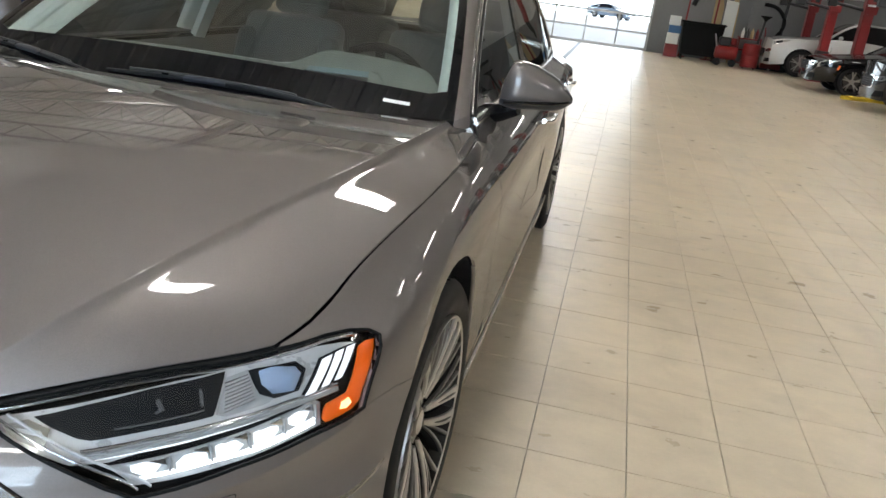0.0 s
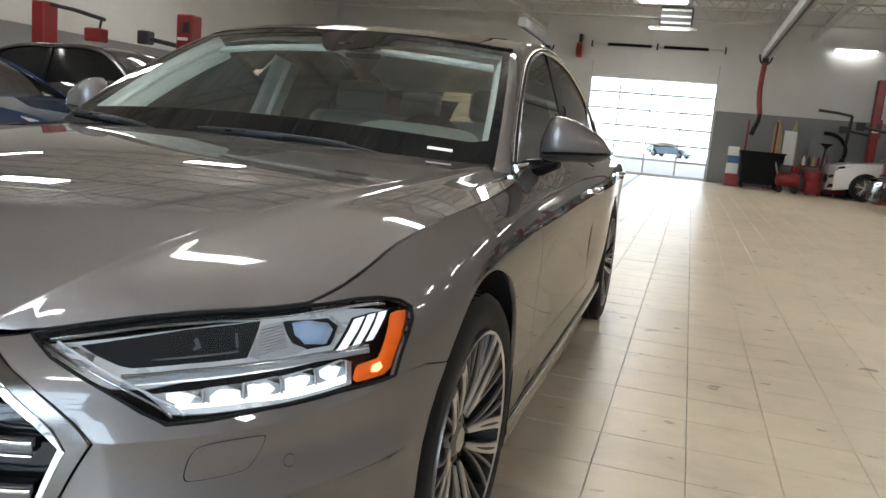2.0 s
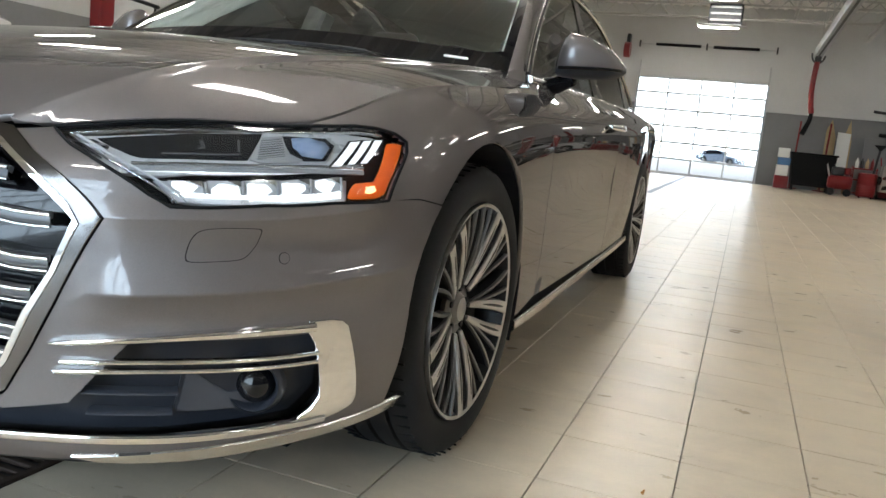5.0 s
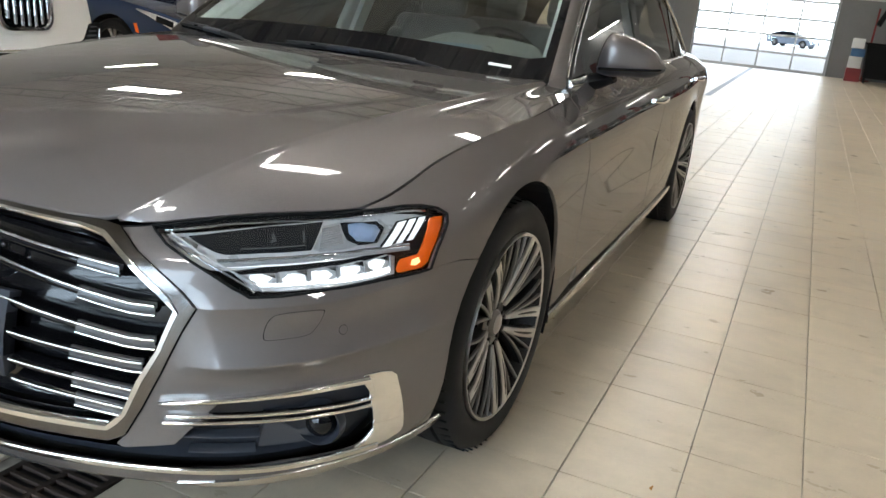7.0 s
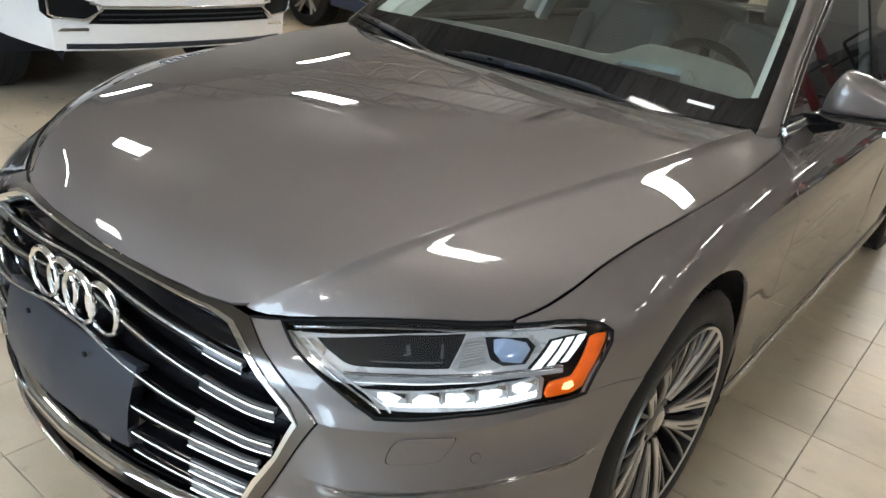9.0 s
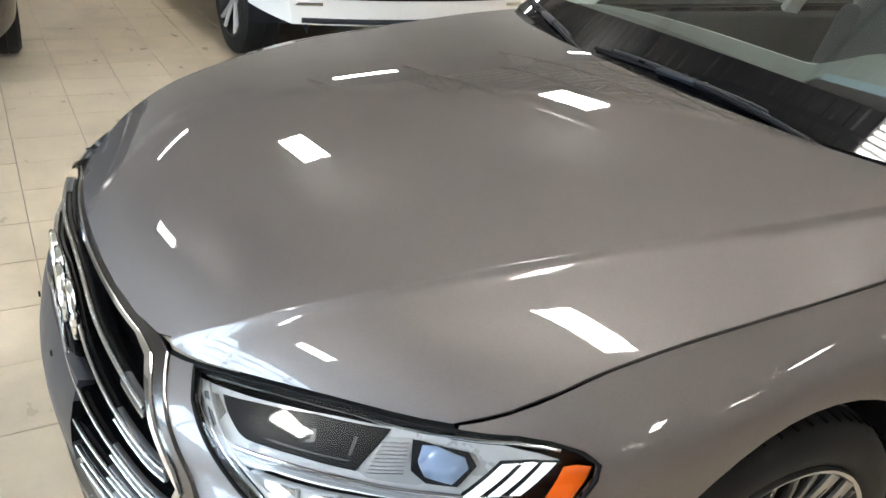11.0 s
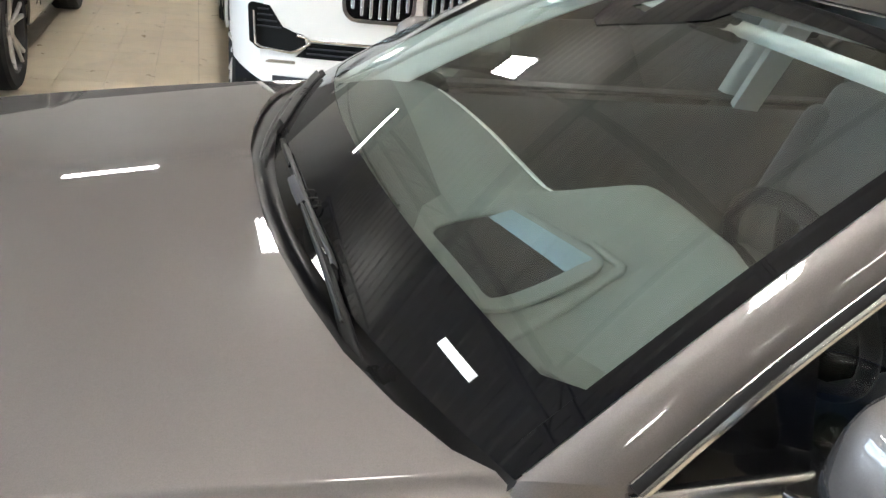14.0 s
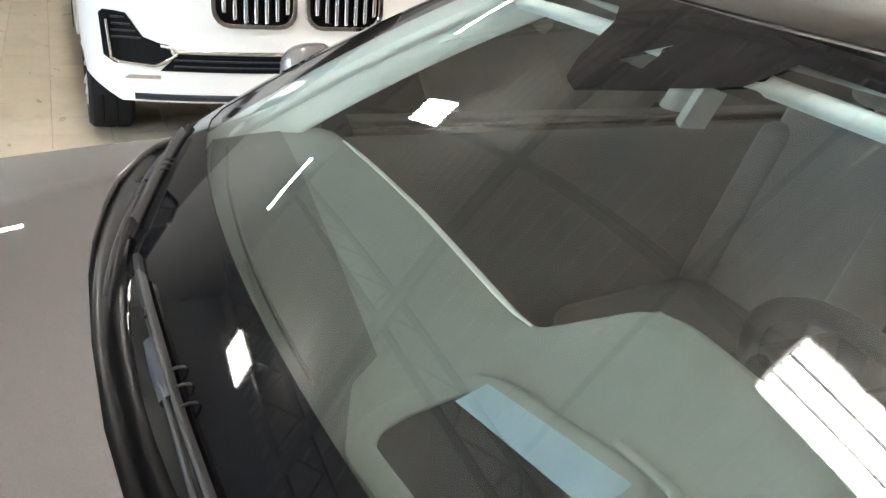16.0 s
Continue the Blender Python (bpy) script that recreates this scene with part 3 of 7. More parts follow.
car = root("grey_saloon_car", "grey-brown metallic executive saloon car parked on beige tiles, lights on", "car")
HEADLAMP = [(.509, 5.835), (.58, 5.925), (.68, 5.985), (.82, 5.965), (.985, 5.775), (1.069, 5.60), (1.116, 5.43), (1.158, 5.21), (1.18, 5.01), (1.175, 4.84),
            (1.146, 4.50), (1.119, 4.126), (1.084, 4.13), (.994, 4.175), (.869, 4.175), (.779, 4.108), (.72, 4.086), (.686, 4.27), (.624, 4.76), (.553, 5.32)]
GRILLE_OUT = [(0, 5.97), (.20, 5.95), (.40, 5.90), (.445, 5.74), (.495, 5.10), (.545, 4.60), (.622, 3.87), (.592, 3.46), (.553, 2.88), (.514, 2.35), (.475, 1.88), (.44, 1.76), (0, 1.76)]
GRILLE_IN = [(0, 5.70), (.20, 5.68), (.36, 5.60), (.415, 5.40), (.51, 4.42), (.582, 3.82), (.551, 3.25), (.511, 2.80), (.475, 2.25), (.44, 2.02), (0, 2.02)]
VENT = [(.464, 1.30), (.804, 1.43), (.948, 1.37), (.994, 1.664), (.986, 2.237), (.964, 2.54), (.672, 2.532), (.64, 2.289), (.575, 1.774), (.469, 1.65)]


def corner_cut(poly, times=2):
    """Rounds the corners of a loop by cutting each at a quarter of its sides."""
    for _ in range(times):
        poly = [tuple(a * w + b * (1 - w) for a, b in zip(p, q)) for p, q in zip(poly, poly[1:] + poly[:1]) for w in (.78, .22)]
    return poly


def both(poly):
    return poly + [(-s, t) for s, t in reversed(poly) if s > 1e-6]


arch_f = yz(arch_points(AXLE_F, -108, 112))
ARCH_SEAM = side_st(AXLE_F - ARCH * math.sin(radians(47)), HUB_Z + ARCH * math.cos(radians(47)))
low_arch = yz(arch_points(AXLE_F, -108, -47, 8))
high_arch = yz(arch_points(AXLE_F, -47, 110, 22))
BUMPER = [(0, .85), (.6, .85), (1.0, .88), (1.19, .95)] + low_arch[:-1] + [(ARCH_SEAM[0], ARCH_SEAM[1] - .018), (1.209, 4.08)] + list(HEADLAMP[11:]) + HEADLAMP[:1] + [(.487, 5.79), (.452, 5.74)] \
    + [(s + .004, t) for s, t in GRILLE_OUT[3:11]] + [(.455, 1.70)] + [(s + (.022 if s > .94 else 0), t - (.07 if t < 1.5 else 0)) for s, t in VENT[::-1]] + [(0, 1.24)]
for side in (False, True):
    fold = [[(s, float(shoulder(s)) + o) for s in np.arange(.60, 1.19, .02)] for o in (-.24, -.15, -.08, -.025, .025, .09, .18, .30)]
    fold += [[(s, float(ledge(s)) + o) for s in np.arange(.63, 1.09, .02)] for o in (-.10, -.05, -.015, .015)]
    panel("front_bumper", wrap, BUMPER, PAINT, car, step=.022, sv=SV, mirror=side, crease=fold)
    panel("bumper_core", wrap, [(.03, .2), (1.1, .2), (1.10, 5.6), (.03, 5.6)], BLACK, car, step=.06, sv=SV, lift=-.075, flange=0, mirror=side)
    # front wing, doors and rear quarter
    gap_f = yz([(.672, .29), (.672, .46), (.655, .665), (.60, .787), (.575, .856), (.60, .905)])
    wing = [ARCH_SEAM] + high_arch[1:] + yz([(.44, .25)]) + gap_f + [(2.18, 6.0)]
    wing += [(s, float(rim_t(s))) for s in np.arange(2.1, 1.0, -.04)] + [(.988, 5.845)] + HEADLAMP[4:12] + [(1.209, 4.1)]
    panel("front_wing", wrap, wing, PAINT, car, step=.024, sv=SV, mirror=side, holes=())
    bg = [(1.92, .97), (1.925, .8), (1.93, .5), (1.935, .29)]
    gap2 = yz(bg[1:])
    front_door = [(s + .006, t) for s, t in gap_f] + [(2.186, 6.0)] + [(s, 6.0) for s in np.arange(2.25, gap2[0][0] - .03, .1)] + [(gap2[0][0] - .005, 6.0)] + [(s - .003, t) for s, t in gap2]
    fd = panel("front_door", wrap, front_door, PAINT, car, step=.04, sv=SV, mirror=side)
    arch_r = yz(arch_points(AXLE_R, -112, 20, 16))
    rear_door = [(s + .003, t) for s, t in reversed(gap2)] + [(gap2[0][0] + .005, 6.0)] + [(s, 6.0) for s in np.arange(gap2[0][0] + .1, side_st(3.2, .9)[0], .1)] \
        + yz([(3.27, .93), (3.27, .80)]) + [p for p in arch_r[::-1] if p[1] > .6] + yz([(2.70, .29)])
    rd = panel("rear_door", wrap, rear_door, PAINT, car, step=.05, sv=SV, mirror=side)
    arch_r2 = yz(arch_points(AXLE_R, 22, 112, 12))
    quarter = yz([(3.278, .80), (3.278, .93)]) + [(side_st(3.285, .93)[0], 6.0), (5.3, 6.0), (5.95, 6.0), (5.95, .6)] + yz([(3.62, .27)]) + arch_r2[::-1]
    panel("rear_quarter", wrap, quarter, PAINT, car, step=.06, sv=SV, mirror=side)
    sgn = -1 if side else 1
    for door, yh in ((fd, 1.74), (rd, 3.06)):
        zh = .872 if yh < 2 else .905
        c = [wrap(*side_st(yh + dy, zh)) for dy in np.linspace(-.115, .115, 9)]
        n = [np.array((1, 0, .1))] * 9
        off = np.array([.006, .028, .036, .038, .038, .038, .036, .028, .006])
        c = [(p + np.array((1, 0, 0)) * o) * (sgn, 1, 1) for p, o in zip(c, off)]
        ribbon("handle", c, [.016, .022, .027, .028, .028, .028, .027, .022, .016], .010, CHROME, door, "chrome door handle", normal=[q * (sgn, 1, 1) for q in n])
    # chrome sill strip and the dark sill under it
    ys = np.linspace(.46, 2.76, 24)
    cen, nrm = [], []
    for y in ys:
        q = side_st(y, .232 + .022 * (y - .46))
        cen.append((wrap(*q) + (.006, 0, 0)) * (sgn, 1, 1))
        nrm.append((sgn, 0, 0))
    ribbon("sill_strip", cen, .034, .008, SATIN, car, "bright sill strip", normal=nrm)
    panel("sill", wrap, yz([(.43, .22), (.44, .285), (2.74, .30)]) + yz([(2.76, .235)]), BLACK, car, step=.08, sv=SV, lift=-.012, flange=0, mirror=side)
    # lower lip
    panel("front_splitter", wrap, [(0, .05), (1.0, .05), (1.2, .2), (1.2, .84), (0, .84)], BLACK, car, step=.05, sv=SV, lift=-.006, flange=.03, mirror=side)
    panel("lip_trim", wrap, [(.577, 1.0), (.733, 1.10), (.85, 1.13), (1.056, 1.14), (1.20, 1.20), (1.245, 1.20), (1.24, .98), (1.05, .90), (.93, .86), (.734, .86), (.621, .88)], SATIN, car,
          step=.03, sv=SV, lift=.006, flange=.012, mirror=side, label="chrome lip trim")
    ss = np.linspace(0.0, 1.02, 30)
    c = wrap(ss, np.full(30, 1.33)) * (sgn, 1, 1)
    n = surf_normals(wrap, ss + .002, np.full(30, 1.33)) * (sgn, 1, 1)
    ribbon("lower_chrome_line", c + n * .004, .016, .006, CHROME, car, "thin chrome line", normal=n)
    # side intake with its chrome frame, twin bars and fog lamp
    intake = panel("side_intake", wrap, [(0, 1.20), (.464, 1.20), (.80, 1.30), (.97, 1.28), (1.01, 1.664), (1.0, 2.237), (.98, 2.56)] + VENT[6:] + [(0, 1.68)], GREY_PLASTIC, car, step=.03, sv=SV, lift=-.045, flange=-.043, mirror=side, label="dark plastic side intake")
    panel("intake_frame", wrap, [(.962, 2.69), (1.005, 2.685), (1.027, 2.655), (1.040, 2.585), (1.050, 2.35), (1.060, 2.10), (1.070, 1.84), (1.080, 1.585), (1.077, 1.46), (1.050, 1.37), (1.008, 1.30), (.972, 1.33), (.962, 1.38),
          (.986, 1.50), (1.0, 1.70), (.996, 1.90), (.990, 2.10), (.977, 2.42), (.962, 2.57)], CHROME, intake, step=.012, sv=SV, lift=.006, flange=.012, mirror=side, rounded=0, label="chrome intake frame")
    ss = np.linspace(.552, .972, 40)
    tt = np.interp(ss, [.552, .594, .636, .70, .76, .83, .90, .972], [2.492, 2.512, 2.538, 2.575, 2.605, 2.628, 2.641, 2.630])
    c, n = wrap(ss, tt) * (sgn, 1, 1), surf_normals(wrap, ss, tt) * (sgn, 1, 1)
    ribbon("intake_blade", c + n * .004, list(np.interp(ss, [.552, .57, .70, .90, .972], [.003, .009, .012, .017, .017])), .012, CHROME, intake, "chrome blade over the intake", normal=n)
    for t0 in (2.30, 2.19):
        ss = np.linspace(.565 if t0 > 2.25 else .555, .984, 18)
        tt = t0 - .035 * (ss < .7) * (.7 - ss) / .14
        c, n = wrap(ss, tt) * (sgn, 1, 1), surf_normals(wrap, ss, tt) * (sgn, 1, 1)
        ribbon("intake_bar", c + n * .004, .008, .007, CHROME, intake, "chrome bar", normal=n)
    for s0, s1, t0 in ((.592, .748, 1.87), (.60, .74, 1.62)):
        ss = np.linspace(s0, s1, 8)
        c, n = wrap(ss, np.full(8, t0)) * (sgn, 1, 1), surf_normals(wrap, ss, np.full(8, t0)) * (sgn, 1, 1)
        ribbon("intake_fin", c - n * .024, .006, .018, PLASTIC_SHEEN, intake, normal=n)
    panel("fog_housing", wrap, [(.757, 2.14), (.80, 2.135), (.90, 2.12), (.965, 2.08), (.975, 1.70), (.945, 1.50), (.86, 1.545), (.742, 1.56)], GREY_PLASTIC, intake, step=.03, sv=SV, lift=-.034, flange=.012, mirror=side, label="dark housing round the fog lamp")
    panel("fog_facet", wrap, [(.763, 2.11), (.80, 1.95), (.836, 1.80), (.90, 1.79), (.905, 1.62), (.86, 1.570), (.748, 1.580)], PLASTIC_SHEEN, intake, step=.03, sv=SV, lift=-.030, flange=.010, mirror=side, label="smooth lighter facet")
    fc, fnn = wrap(.868, 1.91), surf_normals(wrap, np.array([.86]), np.array([1.92]))[0]
    fnn = np.array((.35, -.93, 0)) / np.linalg.norm((.35, -.93, 0))
    fc, fnn = fc * (sgn, 1, 1), fnn * (sgn, 1, 1)
    m = Matrix.Translation(Vector(fc - fnn * .035)) @ Vector(fnn).to_track_quat("X", "Z").to_matrix().to_4x4()
    fog = part("fog_lamp", lathe_bm([(.055, -.004), (.052, .012), (.046, .02), (.040, .012), (.036, -.01)], 32, None, m), GREY_PLASTIC, intake, "round fog lamp", 40)
    part("fog_lens", lathe_bm([(.036, -.006), (.034, .006), (.027, .017), (.016, .024), (.004, .027), (.0005, .027)], 32, None, m), GLOSS_BLACK, intake, "clear fog lamp lens", 60)
    # headlamp washer lid and parking sensor
    lid = corner_cut([(.745, 3.434), (.752, 3.667), (.765, 3.796), (.80, 3.84), (.86, 3.85), (.862, 3.80), (.855, 3.631), (.838, 3.48), (.82, 3.45), (.76, 3.42)])
    panel("washer_lid", wrap, lid, PAINT, car, step=.02, sv=SV, lift=.0034, flange=.006, mirror=side)
    big = [(.802 + (s - .802) * 1.035, 3.635 + (t - 3.635) * 1.035) for s, t in lid]
    panel("washer_lid_gap", wrap, big, BLACK, car, step=.02, sv=SV, lift=.0020, flange=0, mirror=side)
    for cs, ct in ((.905, 3.476),):
        for k, (rr, lf, mt, nm) in enumerate(((.0098, .0006, BLACK, "sensor_ring"), (.0088, .0016, PAINT, "parking_sensor"))):
            panel(nm, wrap, [(cs + rr * math.cos(a), ct + rr * math.sin(a) / .14) for a in np.arange(0, 6.28, .4)], mt, car, step=.01, sv=SV, lift=lf, flange=.002, mirror=side)
    # headlamp
    lamp = panel("headlamp", wrap, HEADLAMP, HL_DARK, car, step=.03, sv=SV, lift=-.0468, flange=-.045, mirror=side, label="clear headlamp with lit white daytime lights")
    H = dict(parent=lamp, step=.02, sv=SV, mirror=side)
    # pale bezel round a dark chamber, with a bright reflector in the pointed end
    panel("bezel", wrap, [(.522, 5.70), (.584, 5.74), (.70, 5.80), (.80, 5.83), (.92, 5.80), (1.05, 5.54), (1.10, 5.33), (1.128, 5.175), (1.07, 4.78), (1.01, 4.74), (.89, 4.84), (.75, 4.84), (.690, 4.70), (.640, 4.73), (.590, 5.08), (.546, 5.42)],
          HL_GREY, lift=-.0120, flange=.012, label="pale satin bezel", **H)
    panel("chamber", wrap, [(.588, 5.64), (.66, 5.72), (.76, 5.79), (.886, 5.78), (.862, 5.42), (.846, 5.16), (.752, 5.185), (.668, 5.165), (.650, 5.225), (.614, 5.44)], HL_DARK, lift=-.0095, flange=.004, label="dark chamber", **H)
    for fin in ([(.765, 5.60), (.772, 5.62), (.776, 5.44), (.764, 5.40), (.760, 5.43), (.768, 5.46)], [(.835, 5.62), (.840, 5.62), (.836, 5.36), (.831, 5.36)], [(.700, 5.30), (.835, 5.30), (.834, 5.275), (.70, 5.275)]):
        panel("chamber_fin", wrap, fin, HL_DEEP, lift=-.0080, flange=.003, **H)
    panel("tip_reflector", wrap, [(.546, 5.54), (.580, 5.61), (.612, 5.42), (.606, 5.06), (.562, 5.33)], HL_BRIGHT, lift=-.0090, flange=.006, label="bright reflector in the pointed end", **H)
    panel("tip_fold", wrap, [(.566, 5.47), (.600, 5.40), (.606, 5.30), (.572, 5.38)], HL_GREY, lift=-.0075, flange=.004, **H)
    shelf = np.linspace(0, 1, 24)
    for dt, wd, mt, nm in ((.10, .006, HL_BRIGHT, "shelf_edge"), (.19, .004, HL_RIB, "shelf_groove"), (.255, .005, HL_RIB, "shelf_edge")):
        sx = .655 + (1.068 - .655) * shelf
        tx = np.interp(sx, [.655, .75, .85, .96, 1.068], [5.075, 5.115, 5.09, 4.97, 4.76]) - dt * (1 - .35 * shelf)
        c, n = wrap(sx, tx) * (sgn, 1, 1), surf_normals(wrap, sx, tx) * (sgn, 1, 1)
        ribbon(nm, c - n * .0095, wd, .004, mt, lamp, normal=n)
    panel("light_bar", wrap, [(.660, 4.845), (.72, 4.880), (.85, 4.885), (.955, 4.830), (1.062, 4.710), (1.069, 4.625), (.96, 4.750), (.85, 4.810), (.72, 4.800), (.668, 4.770)], BAR, lift=-.0060, flange=.008, rounded=.6, label="glowing white light bar", **H)
    # ribbed block, projector
    panel("facet_block", wrap, [(.884, 5.68), (.868, 5.45), (.850, 5.17), (.866, 5.08), (.935, 5.03), (.952, 5.10), (.920, 5.36), (.922, 5.69)], HL_RIB, lift=-.0085, flange=.012, label="ribbed reflector block", **H)
    for k in range(9):
        q = k / 8
        panel("block_rib", wrap, [(.862 + .016 * q, 5.15 + .44 * q), (.914 + .004 * q, 5.19 + .42 * q), (.914 + .004 * q, 5.202 + .42 * q), (.862 + .016 * q, 5.162 + .44 * q)], HL_BRIGHT, lift=-.0070, flange=.003, **H)
    panel("projector_bezel", wrap, [(.921, 5.67), (.935, 5.66), (1.002, 5.50), (1.014, 5.29), (.990, 4.99), (.947, 5.06), (.924, 5.25)], HL_DARK, lift=-.0075, flange=.012, **H)
    panel("projector_lens", wrap, [(.936, 5.60), (.955, 5.60), (.998, 5.42), (1.003, 5.26), (.982, 5.03), (.944, 5.16), (.932, 5.38)], LENS_BLUE, lift=-.0045, flange=.012, rounded=.8, label="bluish projector lens", **H)
    panel("slat_backing", wrap, [(1.046, 5.33), (1.085, 5.275), (1.131, 5.160), (1.098, 4.890), (1.082, 4.765), (1.044, 4.80), (.996, 4.87)], HL_DARK, lift=-.0060, flange=.012, **H)
    for sl in ([(1.048, 5.280), (1.070, 5.255), (1.018, 4.815), (.999, 4.840)], [(1.078, 5.245), (1.096, 5.215), (1.047, 4.805), (1.032, 4.820)], [(1.104, 5.200), (1.122, 5.165), (1.075, 4.785), (1.061, 4.800)]):
        panel("reflector_slat", wrap, sl, SLAT_LIGHT, lift=-.0030, flange=.006, label="white slanted light slat", **H)
    # daytime lights: a row of bright cups over a hot strip
    panel("daytime_tray", wrap, [(.690, 4.580), (.74, 4.595), (.85, 4.625), (.96, 4.580), (1.034, 4.510), (1.030, 4.215), (.86, 4.230), (.722, 4.215)], HL_GREY, lift=-.0140, flange=.012, **H)
    panel("glow_strip", wrap, [(.722, 4.335), (.85, 4.350), (1.020, 4.340), (1.018, 4.265), (.85, 4.275), (.734, 4.265)], DRL, lift=-.0080, flange=.004, rounded=.6, label="lit daytime light strip", **H)
    for k in range(5):
        a = .712 + .0615 * k
        up = (.0, .035, .05, .035, .0)[k]
        panel("light_cup", wrap, [(a + .002, 4.600 + up), (a + .056, 4.610 + up), (a + .059, 4.340), (a + .006, 4.330)], HL_GREY, lift=-.0100, flange=.008, **H)
        panel("daytime_light", wrap, [(a + .006, 4.560 + up), (a + .030, 4.600 + up), (a + .053, 4.500 + up), (a + .057, 4.330), (a + .008, 4.325)], DRL_SOFT, lift=-.0075, flange=.004, rounded=.5, label="lit daytime light", **H)
        panel("cup_mirror", wrap, [(a + .034, 4.600 + up), (a + .055, 4.605 + up), (a + .057, 4.470 + up)], HL_BRIGHT, lift=-.0060, flange=.004, **H)
        panel("cup_divider", wrap, [(a + .058, 4.590 + up), (a + .061, 4.590 + up), (a + .063, 4.330), (a + .060, 4.330)], HL_RIB, lift=-.0045, flange=.012, **H)
    panel("amber_reflector", wrap, [(1.132, 5.080), (1.150, 5.070), (1.171, 5.000), (1.164, 4.860), (1.140, 4.520), (1.117, 4.230), (1.096, 4.185), (1.036, 4.220), (1.032, 4.280), (1.048, 4.440), (1.094, 4.430), (1.108, 4.640)], AMBER, lift=-.0045, flange=.012, rounded=.5, label="orange side marker, lit", **H)
    panel("amber_lamp", wrap, [(1.074, 4.360), (1.090, 4.370), (1.094, 4.290), (1.080, 4.260), (1.068, 4.290)], AMBER_LAMP, lift=-.0030, flange=.003, **H)
    for off, mt in ((.012, HL_BRIGHT), (.030, HL_GREY)):
        es = np.linspace(0, 1, 20)
        e0, e1 = np.array((.522, 5.66)), np.array((.716, 4.16))
        ln_ = e0 + (e1 - e0) * es[:, None] + np.array((off, off * 1.2))
        cc, nn_ = wrap(ln_[:, 0], ln_[:, 1]) * (sgn, 1, 1), surf_normals(wrap, ln_[:, 0], ln_[:, 1]) * (sgn, 1, 1)
        ribbon("edge_line", cc - nn_ * .006, .004, .003, mt, lamp, normal=nn_)
    top_s = np.linspace(.535, 1.13, 30)
    top_t = np.interp(top_s, [p[0] for p in HEADLAMP[:8]], [p[1] for p in HEADLAMP[:8]]) - .045
    c, n = wrap(top_s, top_t) * (sgn, 1, 1), surf_normals(wrap, top_s, top_t) * (sgn, 1, 1)
    ribbon("upper_edge", c - n * .012, .008, .004, HL_BRIGHT, lamp, "bright upper edge", normal=n)
    panel("lens", wrap, HEADLAMP, LENS, lift=-.001, flange=.0, **H).visible_shadow = False
    seal_s = np.arange(.44, .99, .03)
    panel("bonnet_seal", wrap, [(s, float(rim_t(s)) + .04) for s in seal_s] + [(s, float(rim_t(s)) - .12) for s in seal_s[::-1]], BLACK, car, step=.03, sv=SV, lift=-.005, flange=0, mirror=side)
    ring = np.array(resample(HEADLAMP, .02, SV))
    ring = np.concatenate([ring, ring[:2]])
    rn = surf_normals(wrap, ring[:, 0], ring[:, 1]) * (sgn, 1, 1)
    ribbon("headlamp_seal", wrap(ring[:, 0], ring[:, 1]) * (sgn, 1, 1), .0055, .003, BLACK, car, "thin black seal round the headlamp", normal=rn)

# bonnet
rim = [q for q in RIM if q[1] < -.505]
shut = [(float(EDGE[0](y)[0]) - .005, y) for y in (-.500, -.465, -.40, -.34, -.25, -.10, .05, .20, .35, .50, .58, .628)]
front_edge = [(0, -.878), (.10, -.876), (.20, -.869), (.30, -.854), (.365, -.836), (.398, -.818)] + [(float(p[0]) - .001, float(p[1]) + .0015) for p in rim]
rear_edge = [(.826, .700), (.806, .640), (.790, .588), (.74, .540), (.66, .497), (.56, .457), (.44, .428), (.29, .402), (.17, .390), (0, .386)]
half = front_edge + shut + rear_edge
outline = half + [(-x, y) for x, y in reversed(half) if x > 1e-6]
ridge = []
for off, y0 in ((-.012, -.79), (-.003, -.805), (0, -.81), (.003, -.80), (.008, -.78), (.015, -.76), (.026, -.72), (.042, -.68)):
    cl = [(float(CREASE[0](y)[0]) + off, y) for y in np.arange(y0, .70, .024)]
    ridge += [cl, [(-x, y) for x, y in cl]]
panel("bonnet", bonnet, outline, PAINT, car, step=.022, lift=0.0, flange=.014, crease=ridge)
panel("engine_bay_cover", bonnet, [(-.70, -.80), (.70, -.70), (.80, .5), (.4, .47), (-.4, .47), (-.80, .5)], BLACK, car, step=.12, lift=-.05, flange=0)

# grille
def between(inner_, outer_, q):
    """A loop a share q of the way from an inner loop to the nearest points of an outer one."""
    dense = np.array(resample(outer_, .01, SV))
    out = []
    for a in inner_:
        k = np.argmin(np.sum(((dense - a) * (1, SV)) ** 2, 1))
        out.append(tuple(np.array(a) * (1 - q) + dense[k] * q))
    return out


RING_IN, RING_OUT = both(GRILLE_IN), both(GRILLE_OUT)
RING_MID = between(resample(RING_IN, .03, SV), RING_OUT, .30)
grille = panel("grille", nose, RING_OUT, FRAME_GREY, car, holes=[RING_MID], step=.022, sv=SV, lift=.006, flange=.03, label="wide six-sided grille in a satin frame with a chrome inner edge")
panel("chrome_edge", nose, RING_MID, CHROME, grille, holes=[RING_IN], step=.022, sv=SV, lift=.011, flange=.04, label="bright chrome inner edge")
panel("backing", nose, both(GRILLE_IN), GLOSS_BLACK, grille, step=.05, sv=SV, lift=-.045, flange=0)
BARS = [(.690, .662, .47), (.655, .602, .545), (.592, .534, .545), (.522, .481, .52), (.468, .418, .495), (.425, .371, .475)]
